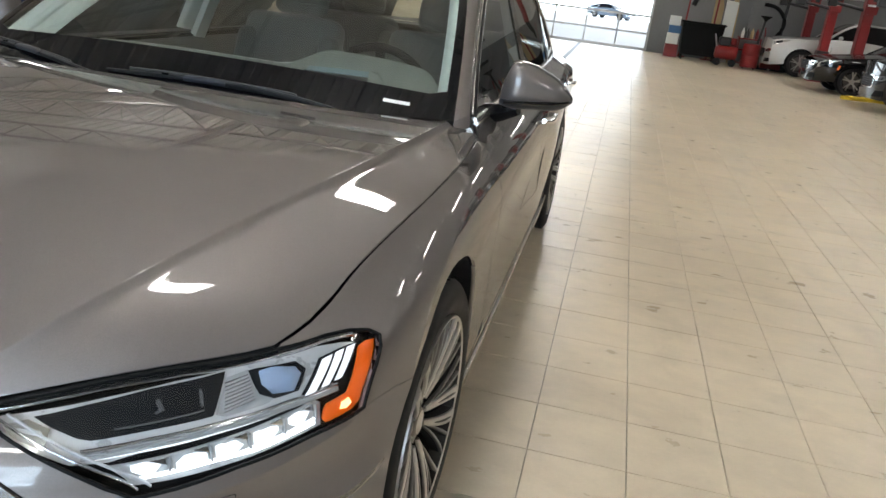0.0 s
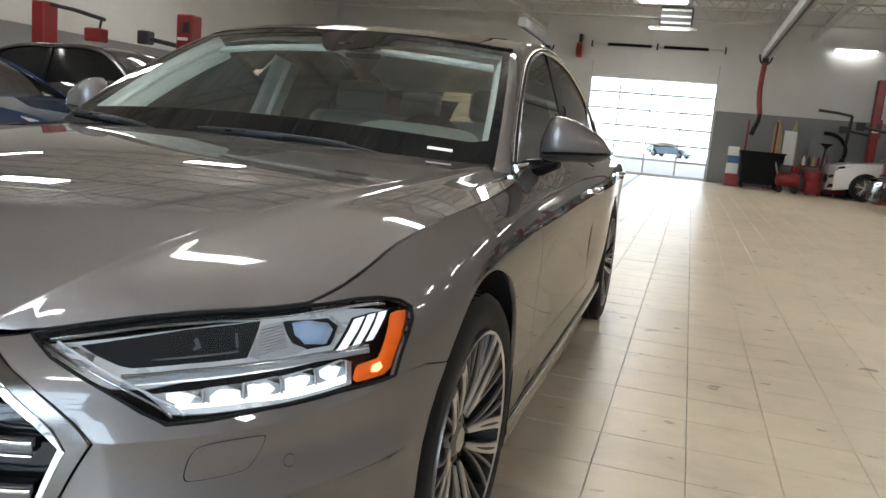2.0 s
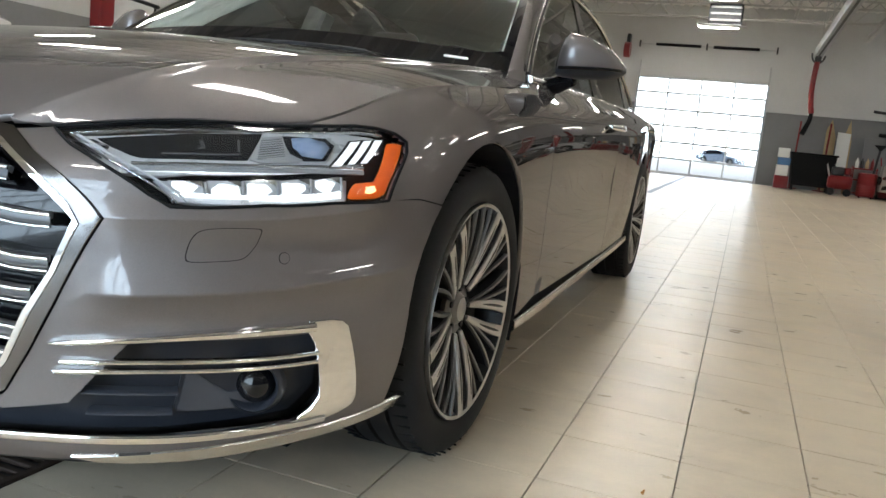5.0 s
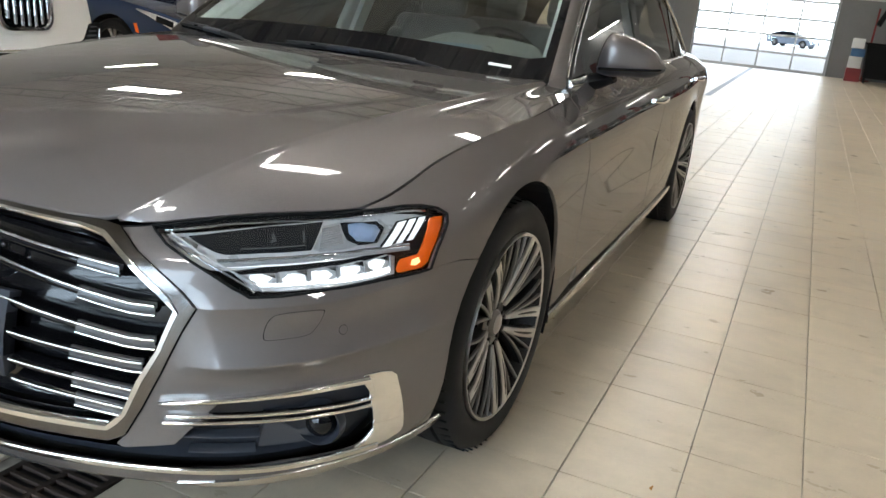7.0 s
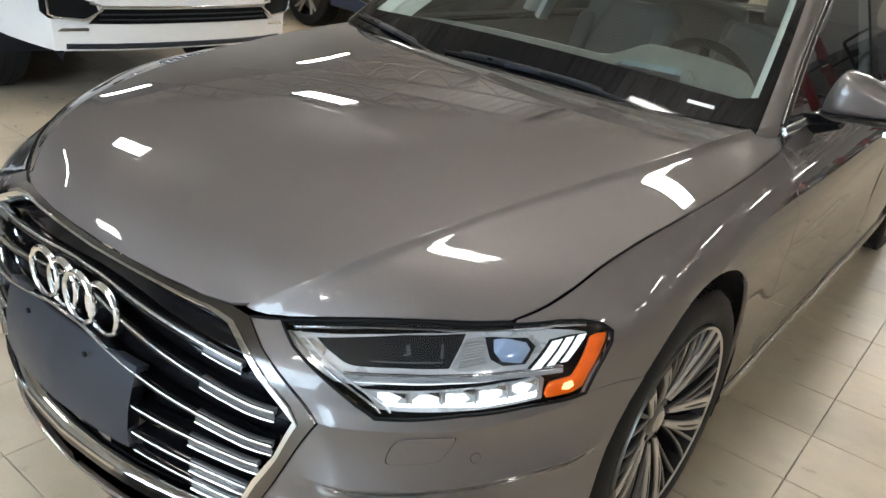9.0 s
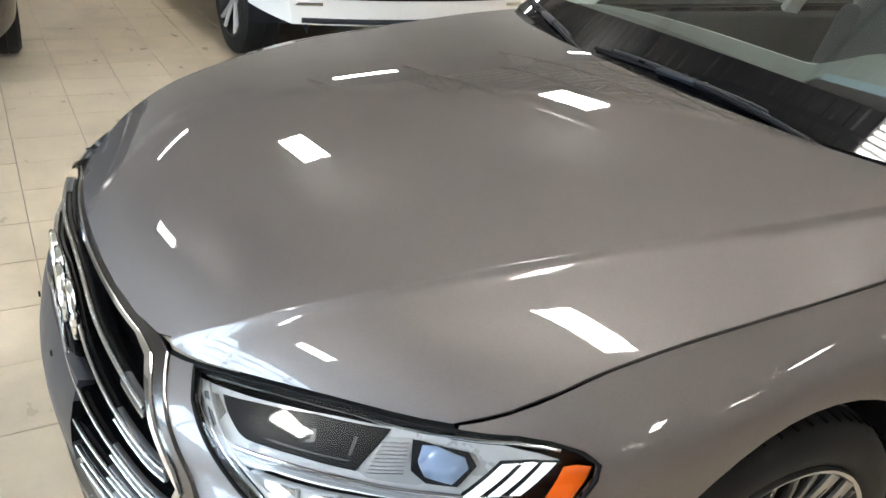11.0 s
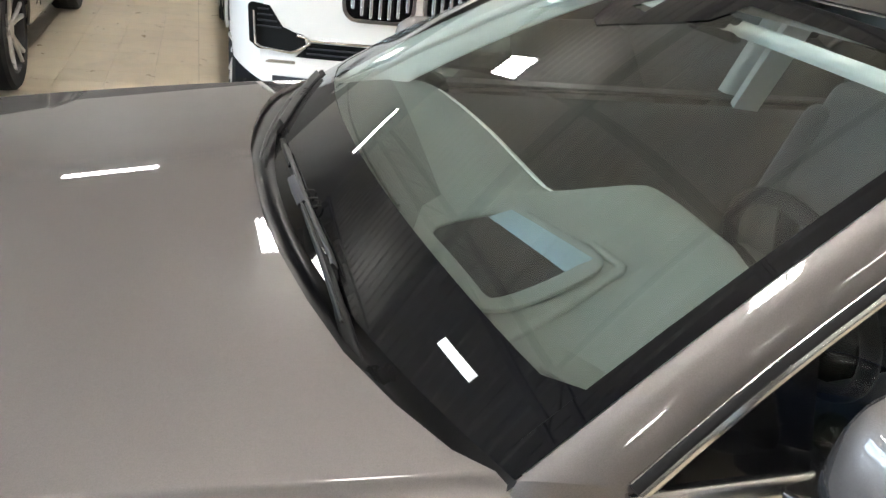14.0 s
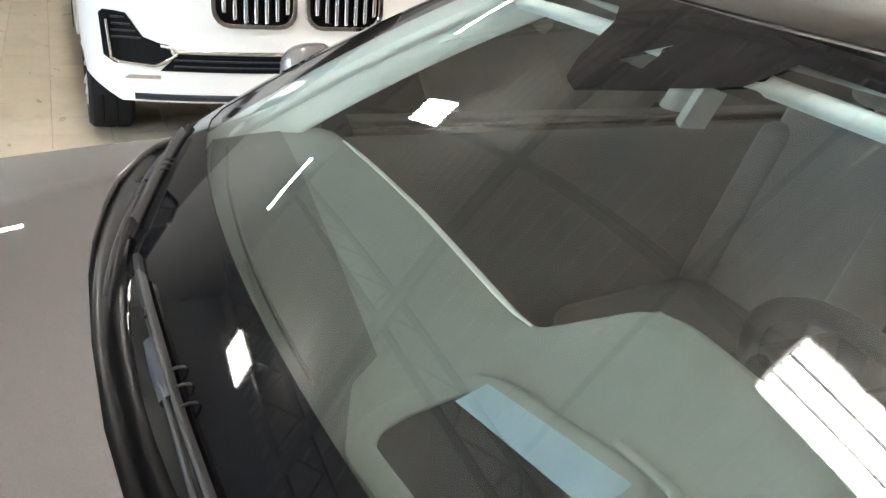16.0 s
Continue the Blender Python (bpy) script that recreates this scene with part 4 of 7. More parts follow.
for zc, zo, se in BARS:
    for sg in (1, -1):
        start = 0.0 if zc > .58 else .245
        ss = np.linspace(start, se, 22)
        z = zc + (zo - zc) * np.clip((ss - .06) / (.46 - .06), 0, 1.1)
        grid = np.linspace(1, 6, 81)
        tt = np.array([np.interp(zz, nose(np.full(81, max(a, .003)), grid)[:, 2], grid) for a, zz in zip(ss, z)])
        c = nose(ss, tt) * (sg, 1, 1)
        n = np.stack([surf_normals(wrap, np.array([max(a, .003)]), np.array([b]))[0] for a, b in zip(ss, tt)]) * (sg, 1, 1)
        ribbon("slat", c - n * .022, .020, .020, GLOSS_BLACK, grille, normal=n)
        ribbon("slat_trim", c + n * .000 + np.array((0, 0, .006)), .006, .004, SATIN, grille, "satin slat trim", normal=n)
        k = ss > .375
        ribbon("slat_end", (c - n * .007)[k], .022, .007, SLAT_GREY, grille, "grey slat end", normal=n[k])
        ribbon("slat_end_trim", (c - n * .002 - np.array((0, 0, .013)))[k], .0045, .006, CHROME, grille, normal=n[k])
panel("plate_board", nose, [(-.235, 2.55), (.235, 2.55), (.245, 3.72), (-.245, 3.72)], GREY_PLASTIC, grille, step=.04, sv=SV, lift=.006, flange=.03, label="blank dark plate board")
for x in (-.11, .11):
    part("plate_screw", lathe_bm([(.006, 0), (.006, .004), (.0005, .004)], 12, None, Matrix.Translation((x, -.9785, .565)) @ pose(0, 0, 0, 0, 0, -90)), BLACK, grille)
emblem = None
for k in range(4):
    bmr = bmesh.new()
    ring = [(Vector((.070 * (k - 1.5) + .052 * math.cos(a), -.946 + (.005 if k % 2 else 0) + .05 * abs(.07 * (k - 1.5)), .645 + .052 * math.sin(a)))) for a in np.linspace(0, 2 * math.pi, 33)]
    tube_bm(ring, .0075, 8, bmr, cap=False)
    part("emblem_ring", bmr, CHROME, grille, "chrome emblem ring", 60)

# windscreen, cowl, wipers
ws = loft("windscreen", [[windscreen(u, v) for v in np.linspace(0, 1, 13)] for u in np.linspace(-1, 1, 25)], GLASS, car, "slightly green windscreen glass")
ws.visible_shadow = False
def ws_band(name, u0, u1, v0, v1, mat, lift):
    us, vs = np.linspace(u0, u1, 20), np.linspace(v0, v1, 8)
    U, V = np.meshgrid(us, vs, indexing="ij")
    N = surf_normals(windscreen, U, V, 1e-2)
    return loft(name, windscreen(U, V) + N * lift, mat, car)
for u0, u1, v0, v1 in ((-1, -.962, 0, 1), (.962, 1, 0, 1), (-.962, .962, .945, 1)):
    ws_band("windscreen_black_band", u0, u1, v0, v1, FRIT, .0015)
# the broad black band at the foot of the glass, deepest in the middle
fu = np.linspace(-.962, .962, 33)
foot = []
for u in fu:
    vs = np.linspace(0, .186 - .070 * u * u + .03 * max(abs(u) - .9, 0) / .062, 8)
    uu = np.full(8, u)
    foot.append(windscreen(uu, vs) + surf_normals(windscreen, uu, vs, 1e-2) * .0015)
loft("windscreen_black_band", foot, FRIT, car)
# the printed patch round the camera, with its small clear window
panel("camera_patch", windscreen, [(-.112, .946), (-.056, .905), (.005, .80), (.047, .755), (.094, .742), (.141, .765), (.281, .83), (.346, .87), (.373, .946)], FRIT, car,
      holes=[[(.080, .832), (.155, .828), (.140, .898)]], step=.03, lift=.0016, flange=0, label="black print with a small clear window")
cow = []
for u in np.linspace(-1, 1, 41):
    g = windscreen(u, 0)
    x, y, zg = float(g[0]), float(g[1]), float(g[2])
    zb = float(bonnet_height(min(abs(x), .785), y - .03))
    cow.append([(x, y - .085, zb - .05), (x, y - .050, zb - .022), (x, y - .036, zb - .014), (x, y - .022, zb - .022), (x, y - .006, zg - .012), (x, y + .010, zg + .002)])
loft("cowl", cow, COWL, car, "black plastic cowl under the windscreen")


def on_glass(us, vs, off):
    us, vs = np.asarray(us, float), np.asarray(vs, float)
    n = surf_normals(windscreen, us, vs, 1e-2)
    return windscreen(us, vs) + n * np.asarray(off, float)[:, None], n


def wiper(blade_line, arm_line):
    """A flat blade lying along the foot of the glass and the arm that holds it; lines are (u, v) on the glass."""
    p = np.array(bend([(u, v, 0) for u, v in blade_line], 22))
    c, n = on_glass(p[:, 0], p[:, 1], np.full(22, .007))
    w = ribbon("wiper", c, [.005, .008] + [.010] * 18 + [.008, .005], .005, WIPER, car, "black flat-blade wiper", normal=n)
    lip, ln = on_glass(p[:, 0], p[:, 1] + .004, np.full(22, .004))
    ribbon("blade", lip, .005, .007, RUBBER, w, normal=ln)
    spoil, sn = on_glass(p[2:20, 0], p[2:20, 1] + .008, np.full(18, .012))
    ribbon("spoiler", spoil, .006, .009, WIPER_EDGE, w, "worn grey spoiler edge", normal=sn)
    a = np.array(bend([(u, v, h) for u, v, h in arm_line], 18))
    ac, an = on_glass(a[:, 0], a[:, 1], a[:, 2])
    arm_ = ribbon("arm", ac, [.010, .010, .011, .012] + [.014] * 8 + [.018] * 6, .006, WIPER, w, "black wiper arm", normal=an)
    ribbon("arm_ridge", ac[1:14] + an[1:14] * .0075, .004, .004, WIPER_EDGE, arm_, normal=an[1:14])
    k = 2
    ribbon("blade_clip", [ac[0] + an[0] * .001 - (ac[k] - ac[0]) * .9, ac[0] + an[0] * .004, ac[k] + an[k] * .004], [.016, .018, .016], .007, GREY_PLASTIC, w, normal=[an[0], an[0], an[k]])
    for j in (5, 8, 16):
        q, m_ = on_glass([p[j, 0] - .012, p[j, 0], p[j, 0] + .012], [p[j, 1] + .001] * 3, [.0165] * 3)
        ribbon("blade_slot", q, .005, .003, GLOSS_BLACK, w, normal=m_)
    for j in (9, 10, 11):
        q, m_ = on_glass([p[j, 0]] * 3, p[j, 1] + np.array((.010, .020, .028)), [.013, .010, .004])
        ribbon("washer_pin", q, .003, .002, WIPER_EDGE, w, normal=m_)


wiper([(-.27, .026), (-.02, .042), (.20, .040), (.40, .028), (.48, .012)], [(.12, .040, .012), (.30, .034, .014), (.48, .010, .013), (.60, -.016, .010), (.70, -.044, .004)])
wiper([(-.965, .052), (-.80, .048), (-.66, .040), (-.50, .024), (-.38, .002)], [(-.66, .038, .012), (-.50, .020, .014), (-.35, -.004, .013), (-.18, -.024, .010), (-.02, -.046, .004)])
vu = np.linspace(.748, .842, 5)
vv = .074 - .010 * (vu - .748) / .094
vn = surf_normals(windscreen, vu, vv, 1e-2)
ribbon("identity_plate", windscreen(vu, vv) + vn * .002, .013, .001, LABEL, car, "small pale plate behind the glass", normal=vn)

# pillars, roof, side windows
def side_glass_x(y, z):
    return .828 - .34 * (z - .982) - .012 * (z - .982) ** 2 - .035 * max(0, y - 2.6) ** 2


DLO = [(.704, .988), (.80, 1.055), (.927, 1.135), (1.135, 1.251), (1.342, 1.350), (1.549, 1.409), (1.757, 1.442), (1.964, 1.455), (2.172, 1.457), (2.40, 1.445), (2.60, 1.418), (2.80, 1.370), (3.05, 1.285), (3.4, 1.12), (3.52, 1.05)]
dlo_z = spline([p[0] for p in DLO], [p[1] for p in DLO])
ROOF_EDGE = [(.650, 1.32, 1.400), (.646, 1.50, 1.442), (.640, 1.75, 1.472), (.630, 2.05, 1.485), (.612, 2.4, 1.476), (.588, 2.8, 1.420), (.565, 3.1, 1.325), (.55, 3.4, 1.175), (.56, 3.7, 1.07)]
inner = [tuple(windscreen(1.0, v)) for v in np.linspace(0, .96, 12)] + ROOF_EDGE
oy = list(np.linspace(.704, 1.32, 12)) + [1.44, 1.64, 1.88, 2.15, 2.48, 2.85, 3.12, 3.38, 3.52]
for side in (False, True):
    rows = []
    for p, y in zip(inner, oy):
        z = float(dlo_z(y)[0])
        a, b = np.array(p), np.array((side_glass_x(y, z), y, z))
        out = np.array((.6, -.25, .7))
        rows.append([a + (b - a) * q + out * .016 * math.sin(math.pi * q) ** .8 for q in np.linspace(0, 1, 9)])
    loft("roof_pillar", rows, PAINT, car, mirror=side, flip=False)
    skirt = [[np.array(p) + np.array((0, .002, 0)), np.array(p) + np.array((.003, -.006, -.016)), np.array(p) + np.array((.004, -.010, -.040)), np.array(p) + np.array((.004, -.010, -.085))] for p in rows[0]]
    loft("pillar_skirt", skirt, PAINT, car, mirror=side, flip=True)
    seal = [np.array(r[-1]) * .86 + np.array(r[-2]) * .14 + np.array((.004, -.002, .004)) for r in rows]
    ribbon("window_seal", np.array(seal) * ((-1 if side else 1), 1, 1), .013, .005, RUBBER, car, "black seal", normal=[((-1 if side else 1) * .7, -.3, .65)] * len(seal))
    # glass with its chrome surround
    ys = np.linspace(.704, 3.52, 44)
    rows = []
    for y in ys:
        z1, z0 = float(dlo_z(y)[0]), .978 + .010 * (y - .8)
        rows.append([(side_glass_x(y, z) - .004, y, z) for z in np.linspace(z0, max(z1, z0 + .004), 8)])
    sg = loft("side_window", rows, SIDE_GLASS, car, "dark tinted side windows", mirror=side)
    sg.visible_shadow = False
    sgn = -1 if side else 1
    top = [(side_glass_x(y, float(dlo_z(y)[0])) + .002, y, float(dlo_z(y)[0])) for y in ys]
    bot = [(side_glass_x(y, .978 + .010 * (y - .8)) + .006, y, .978 + .010 * (y - .8)) for y in np.linspace(.694, 3.52, 30)]
    for line_pts in (top, bot):
        ribbon("window_chrome", np.array(line_pts) * (sgn, 1, 1), .026, .008, SATIN, sg, "chrome window surround", normal=[(sgn * .85, 0, .5)] * len(line_pts))
    for y0, y1, dy in ((1.93, 2.0, .05), (3.02, 3.06, .0)):
        rows = [[(side_glass_x(y, z) + .001, y + dy * (1.40 - z), z) for z in np.linspace(.985, float(dlo_z(y)[0]) - .006, 6)] for y in np.linspace(y0 - .045, y1, 4)]
        loft("window_post", rows, GLOSS_BLACK, sg, "gloss black post", mirror=side)
    sail = [[(side_glass_x(y, z) + .0015, y, z) for z in np.linspace(.982, max(float(dlo_z(y)[0]) - .004, .984), 5)] for y in np.linspace(.715, .915, 6)]
    loft("window_sail", sail, GLOSS_BLACK, sg, "black sail panel", mirror=side)
    foot = prism_bm([(.745, .56), (.80, .64), (.838, .72), (.80, .80), (.75, .68)], .075, None, Matrix(((sgn, 0, 0, 0), (0, 0, 1, 0), (0, 1, 0, .868), (0, 0, 0, 1))), .004)
    part("pillar_foot", foot, PAINT, car)
    # shelf between bonnet, wing and pillar
    belt = []
    for q in np.linspace(0, 1, 44):
        yo, yi = .634 + (3.6 - .634) * q, .706 + (3.6 - .706) * q
        top6 = wrap(side_st(yo, .95)[0], 6.0)
        zi = .978 + .010 * (yi - .8)
        inn = np.array((side_glass_x(yi, zi) - .006, yi, zi - .004))
        belt.append([top6 + (0, 0, -.002), (top6 + inn) / 2 + (.004, 0, .006), inn])
    loft("belt_panel", belt, PAINT, car, mirror=side, flip=True)

roof = []
for u in np.linspace(-1, 1, 21):
    row = []
    for k, (xe, ye, ze) in enumerate(ROOF_EDGE[:7]):
        zc = (1.415, 1.466, 1.492, 1.505, 1.496, 1.442, 1.345)[k]
        yc = (1.15, 1.43, 1.70, 2.04, 2.4, 2.8, 3.1)[k]
        row.append((xe * u, yc + (ye - yc) * u * u, ze + (zc - ze) * (1 - abs(u) ** 2.4)))
    roof.append(row)
loft("roof", roof, PAINT, car, thick=0)
roof_glass = [[(x, y, z + .003) for x, y, z in r[0:6]] for r in roof[2:19]]
loft("roof_glass", [[(p[0], p[1] + (.012 if i == 0 else 0), p[2] + (.001 if i == 0 else 0)) for i, p in enumerate(r)] for r in roof_glass], GLOSS_BLACK, car, "dark glass roof panel")
loft("headliner", [[(x * .98, y + .02, z - .045) for x, y, z in r] for r in roof], TRIM_LIGHT, car, "pale headliner", flip=True)
rg = [[(xe * u, yc + (ye - yc) * u * u, ze + (zc - ze) * (1 - abs(u) ** 2.4)) for (xe, ye, ze), zc, yc in zip(ROOF_EDGE[6:], (1.345, 1.20, 1.085), (3.1, 3.42, 3.72))] for u in np.linspace(-1, 1, 15)]
rgo = loft("rear_window", rg, SIDE_GLASS, car, "dark rear window")
rgo.visible_shadow = False
loft("boot_lid", [[(x, 3.70, 1.068 - .05 * abs(x / .7) ** 3), (x, 3.9, 1.075 - .05 * abs(x / .7) ** 3), (x, 4.08, 1.06 - .06 * abs(x / .7) ** 3), (x, 4.15, 1.0), (x, 4.17, .7)] for x in np.linspace(-.74, .74, 15)], PAINT, car)

# door mirrors
def mirror_at(sg):
    top_z = spline([0, .08, .22, .4, .65, .85, 1], [1.074, 1.132, 1.154, 1.146, 1.122, 1.094, 1.054])
    low_z = spline([0, .15, .5, .9, 1], [1.012, 1.005, 1.009, 1.022, 1.038])
    depth = spline([0, .15, .35, .7, .9, 1], [.030, .072, .088, .080, .056, .010])

    def rings(grow, cap):
        secs = []
        for q in np.linspace(0, 1, 18):
            zt, zl, d = float(top_z(q)[0]), float(low_z(q)[0]), float(depth(q)[0])
            zc, h = (zt + zl) / 2, (zt - zl) / 2
            ring = []
            for a in np.linspace(0, 2 * math.pi, 33)[:-1]:
                ca, sa = math.cos(a), math.sin(a)
                z = zc + h * math.copysign(abs(sa) ** .72, sa) * grow
                if cap:
                    z = min(z, 1.034 + .014 * q)
                ring.append((sg * (.872 + .220 * q), .905 + .073 * q - d * grow * math.copysign(abs(ca) ** .75, ca) * (1 if ca > 0 else .5), z))
            secs.append(ring)
        return secs

    def shell(name, secs, mat, parent, label):
        ob = loft(name, secs, mat, parent, label, closed=True, flip=sg < 0)
        b = bmesh.new()
        b.from_mesh(ob.data)
        bmesh.ops.holes_fill(b, edges=b.edges[:], sides=40)
        bmesh.ops.recalc_face_normals(b, faces=b.faces)
        b.to_mesh(ob.data)
        b.free()
        ob.data.set_sharp_from_angle(angle=radians(50))
        return ob

    body = shell("door_mirror", rings(1.0, False), PAINT, car, "body-coloured door mirror with a black foot")
    shell("mirror_base", rings(1.02, True), GREY_PLASTIC, body, "dark lower half")
    part("mirror_foot", tube_bm([(sg * .80, .955, .968), (sg * .87, .93, .980), (sg * .93, .915, 1.004)], [.032, .03, .022], 10), GLOSS_BLACK, body, "black mirror foot", 60)
    pts = [(sg * (.894 + .190 * q), .905 + .073 * q - .0875 * math.sqrt(max(1 - max(q - .55, 0) ** 2 / .24, .05)) - .001, 1.030 + .012 * q) for q in np.linspace(0, 1, 12)]
    ribbon("indicator_strip", pts, .010, .004, GLOSS_BLACK, body, "dark indicator strip", normal=[(sg * .1, -1, 0)] * 12)


mirror_at(1)
mirror_at(-1)

# wheels
def wheel(x, y, sg, steer=0):
    """Rim centre at (x, y); sg is the side that it faces."""
    m = Matrix.Translation((x, y, HUB_Z)) @ Matrix.Rotation(radians(steer), 4, "Z") @ (Matrix.Identity(4) if sg > 0 else Matrix.Rotation(math.pi, 4, "Z"))
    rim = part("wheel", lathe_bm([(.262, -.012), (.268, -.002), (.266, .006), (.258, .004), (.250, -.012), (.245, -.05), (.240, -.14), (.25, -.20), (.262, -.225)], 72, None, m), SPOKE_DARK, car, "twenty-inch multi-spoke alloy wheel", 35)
    part("rim_lip", lathe_bm([(.268, -.002), (.2665, .0075), (.259, .0055), (.252, -.010)], 72, None, m), SPOKE, rim, "bright rim lip", 50)
    prof = [(.258, -.215), (.275, -.235), (.32, -.240), (.345, -.228), (.356, -.205), (.3585, -.17), (.3515, -.168), (.3515, -.160), (.360, -.158), (.360, -.118), (.3515, -.116), (.3515, -.107), (.360, -.105),
            (.3595, -.062), (.3515, -.06), (.3515, -.052), (.3585, -.05), (.356, -.026), (.346, -.006), (.330, .006), (.305, .010), (.285, .006), (.272, .000), (.262, -.012)]
    tyre = part("tyre", lathe_bm(prof, 96, None, m), RUBBER, rim, "black low-profile tyre", 35)
    sip = bmesh.new()
    for k in range(64):
        w = 2 * math.pi * k / 64
        for a0, a1 in ((-.048, -.008), (-.205, -.172)):
            r0 = .3592
            box_bm(abs(a1 - a0), .004, .004, ((a0 + a1) / 2, 0, r0 - .006 * (a0 > -.1) * .6), 0, sip, None)
            for v in sip.verts[-8:]:
                v.co = Matrix.Rotation(w + (.05 if a0 > -.1 else 0), 4, "X") @ v.co
    sip.transform(m)
    tagged(part("tread_cut", sip, BLACK, tyre), "", kind="stuff")
    part("brake_disc", lathe_bm([(.06, -.075), (.185, -.075), (.188, -.085), (.188, -.10), (.05, -.10)], 48, None, m), CALIPER, rim, "steel brake disc", 40)
    part("brake_caliper", box_bm(.07, .075, .20, (-.09, .165, .02), .02, None, None, 2), DARK_STEEL, rim).data.transform(m)
    # five groups: a wide forked pair and thin inner spokes
    for g in range(5):
        base_a = 2 * math.pi * g / 5 + .576
        fan = [("v", q * .27, q * .128, .0085, .0165) for q in (-1, 1)]
        fan += [("t", q * c0, q * c1, .0028, .0050) for q in (-1, 1) for c0, c1 in ((.30, .335), (.36, .53))]
        for kind, a0, a1, w0, w1 in fan:
            pts, ws_ = [], []
            for q in np.linspace(0, 1, 8):
                r = .062 + (.258 - .062) * q
                a = base_a + a0 + (a1 - a0) * q ** .8
                depth = .004 - .036 * (1 - q) ** 1.7 - (.005 if kind == "t" else 0)
                pts.append(m @ Vector((depth, r * math.sin(a), r * math.cos(a))))
                ws_.append(2 * (w0 + (w1 - w0) * q) * (.75 if q < .1 else 1))
            nx = m.to_3x3() @ Vector((1, 0, 0))
            ribbon("spoke", pts, ws_, .0055, SPOKE if kind == "v" else SPOKE_GREY, rim, "machined spoke" if kind == "v" else "grey inner spoke", normal=[tuple(nx)] * 8)
            if kind == "v":
                slit = [p + nx * .0032 for p in pts[2:7]]
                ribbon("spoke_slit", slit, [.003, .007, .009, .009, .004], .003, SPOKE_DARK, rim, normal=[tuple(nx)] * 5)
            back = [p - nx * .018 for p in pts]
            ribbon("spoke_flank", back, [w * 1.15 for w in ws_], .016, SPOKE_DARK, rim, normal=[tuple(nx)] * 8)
    part("hub", lathe_bm([(.072, -.055), (.071, -.042), (.060, -.036), (.040, -.038), (.036, -.030), (.030, -.026), (.0005, -.025)], 40, None, m), SPOKE_GREY, rim, "hub with a small cap", 40)
    part("hub_cap", lathe_bm([(.029, -.0262), (.026, -.0235), (.0005, -.0225)], 32, None, m), SPOKE, rim, "bright hub cap", 40)
    for k in range(5):
        a = 2 * math.pi * k / 5 + .05
        mm = m @ Matrix.Translation((-.036, .052 * math.sin(a), .052 * math.cos(a)))
        part("wheel_bolt", lathe_bm([(.009, -.006), (.009, .004), (.0005, .005)], 6, None, mm), DARK_STEEL, rim)
    liner = lathe_bm([(.420, -.01), (.420, -.35), (.05, -.36)], 48, None, m)
    bmesh.ops.delete(liner, geom=[f for f in liner.faces if f.calc_center_median().z < (.34 if f.calc_center_median().y < y else .20)], context="FACES")
    part("arch_liner", liner, LINER, car)


for sg in (1, -1):
    wheel(sg * .940, AXLE_F, sg, -2)
    wheel(sg * .945, AXLE_R, sg)
part("underbody", box_bm(1.60, 4.4, .12, (0, 1.65, .22), .03), BLACK, car)

# cabin
def hood_at(x):
    """How far the raised cowl over the instruments takes part at this place across the car."""
    return 1 / (1 + math.exp(-(x - .205) / .014)) / (1 + math.exp((x - .655) / .02))


def dash_front(x):
    return .560 + .17 * x * x


dash = []
for u in np.linspace(-1, 1, 73):
    x = .735 * u
    k, y0 = hood_at(x), dash_front(x)
    y2 = .905 - .03 * max(x, -.2) * (1 - k) + .15 * k - .25 * max(x - .45, 0) * k
    zf = 1.022 - .030 * abs(u) ** 3
    dash.append([(x, y0 - .02, zf - .03), (x, y0, zf), (x, y0 + (y2 - y0) * .30, zf + .014 + .006 * k), (x, y0 + (y2 - y0) * .55, zf + .020 + .018 * k), (x, y0 + (y2 - y0) * .80, zf + .020 + .042 * k),
                 (x, y2 - .030, zf + .018 + .052 * k), (x, y2 - .002, zf + .009 + .047 * k), (x, y2 + .010, zf - .02 + .03 * k), (x, y2 + .05, .80), (x, 1.10, .60), (x, 1.10, .35)])
dsh = loft("dashboard", dash, DASH, car, "soft grey-green dashboard with a raised instrument cowl")
# head-up display well
DASH_X = np.array([r[0][0] for r in dash])


def dash_height(x, y):
    i = min(max(int(np.searchsorted(DASH_X, x)) - 1, 0), len(dash) - 2)
    w_ = (x - DASH_X[i]) / (DASH_X[i + 1] - DASH_X[i])
    z = [float(np.interp(y, np.array(r[:7])[:, 1], np.array(r[:7])[:, 2])) for r in (dash[i], dash[i + 1])]
    return z[0] + (z[1] - z[0]) * w_


WELL = [np.array(p) for p in ((.291, .617), (.268, .760), (.462, .822), (.520, .650))]


def well(a, b, dz=0.0):
    """a runs across the car, b from the windscreen towards the driver."""
    x, y = (WELL[0] * (1 - a) + WELL[3] * a) * (1 - b) + (WELL[1] * (1 - a) + WELL[2] * a) * b
    return (x, y, dash_height(x, y) + dz)


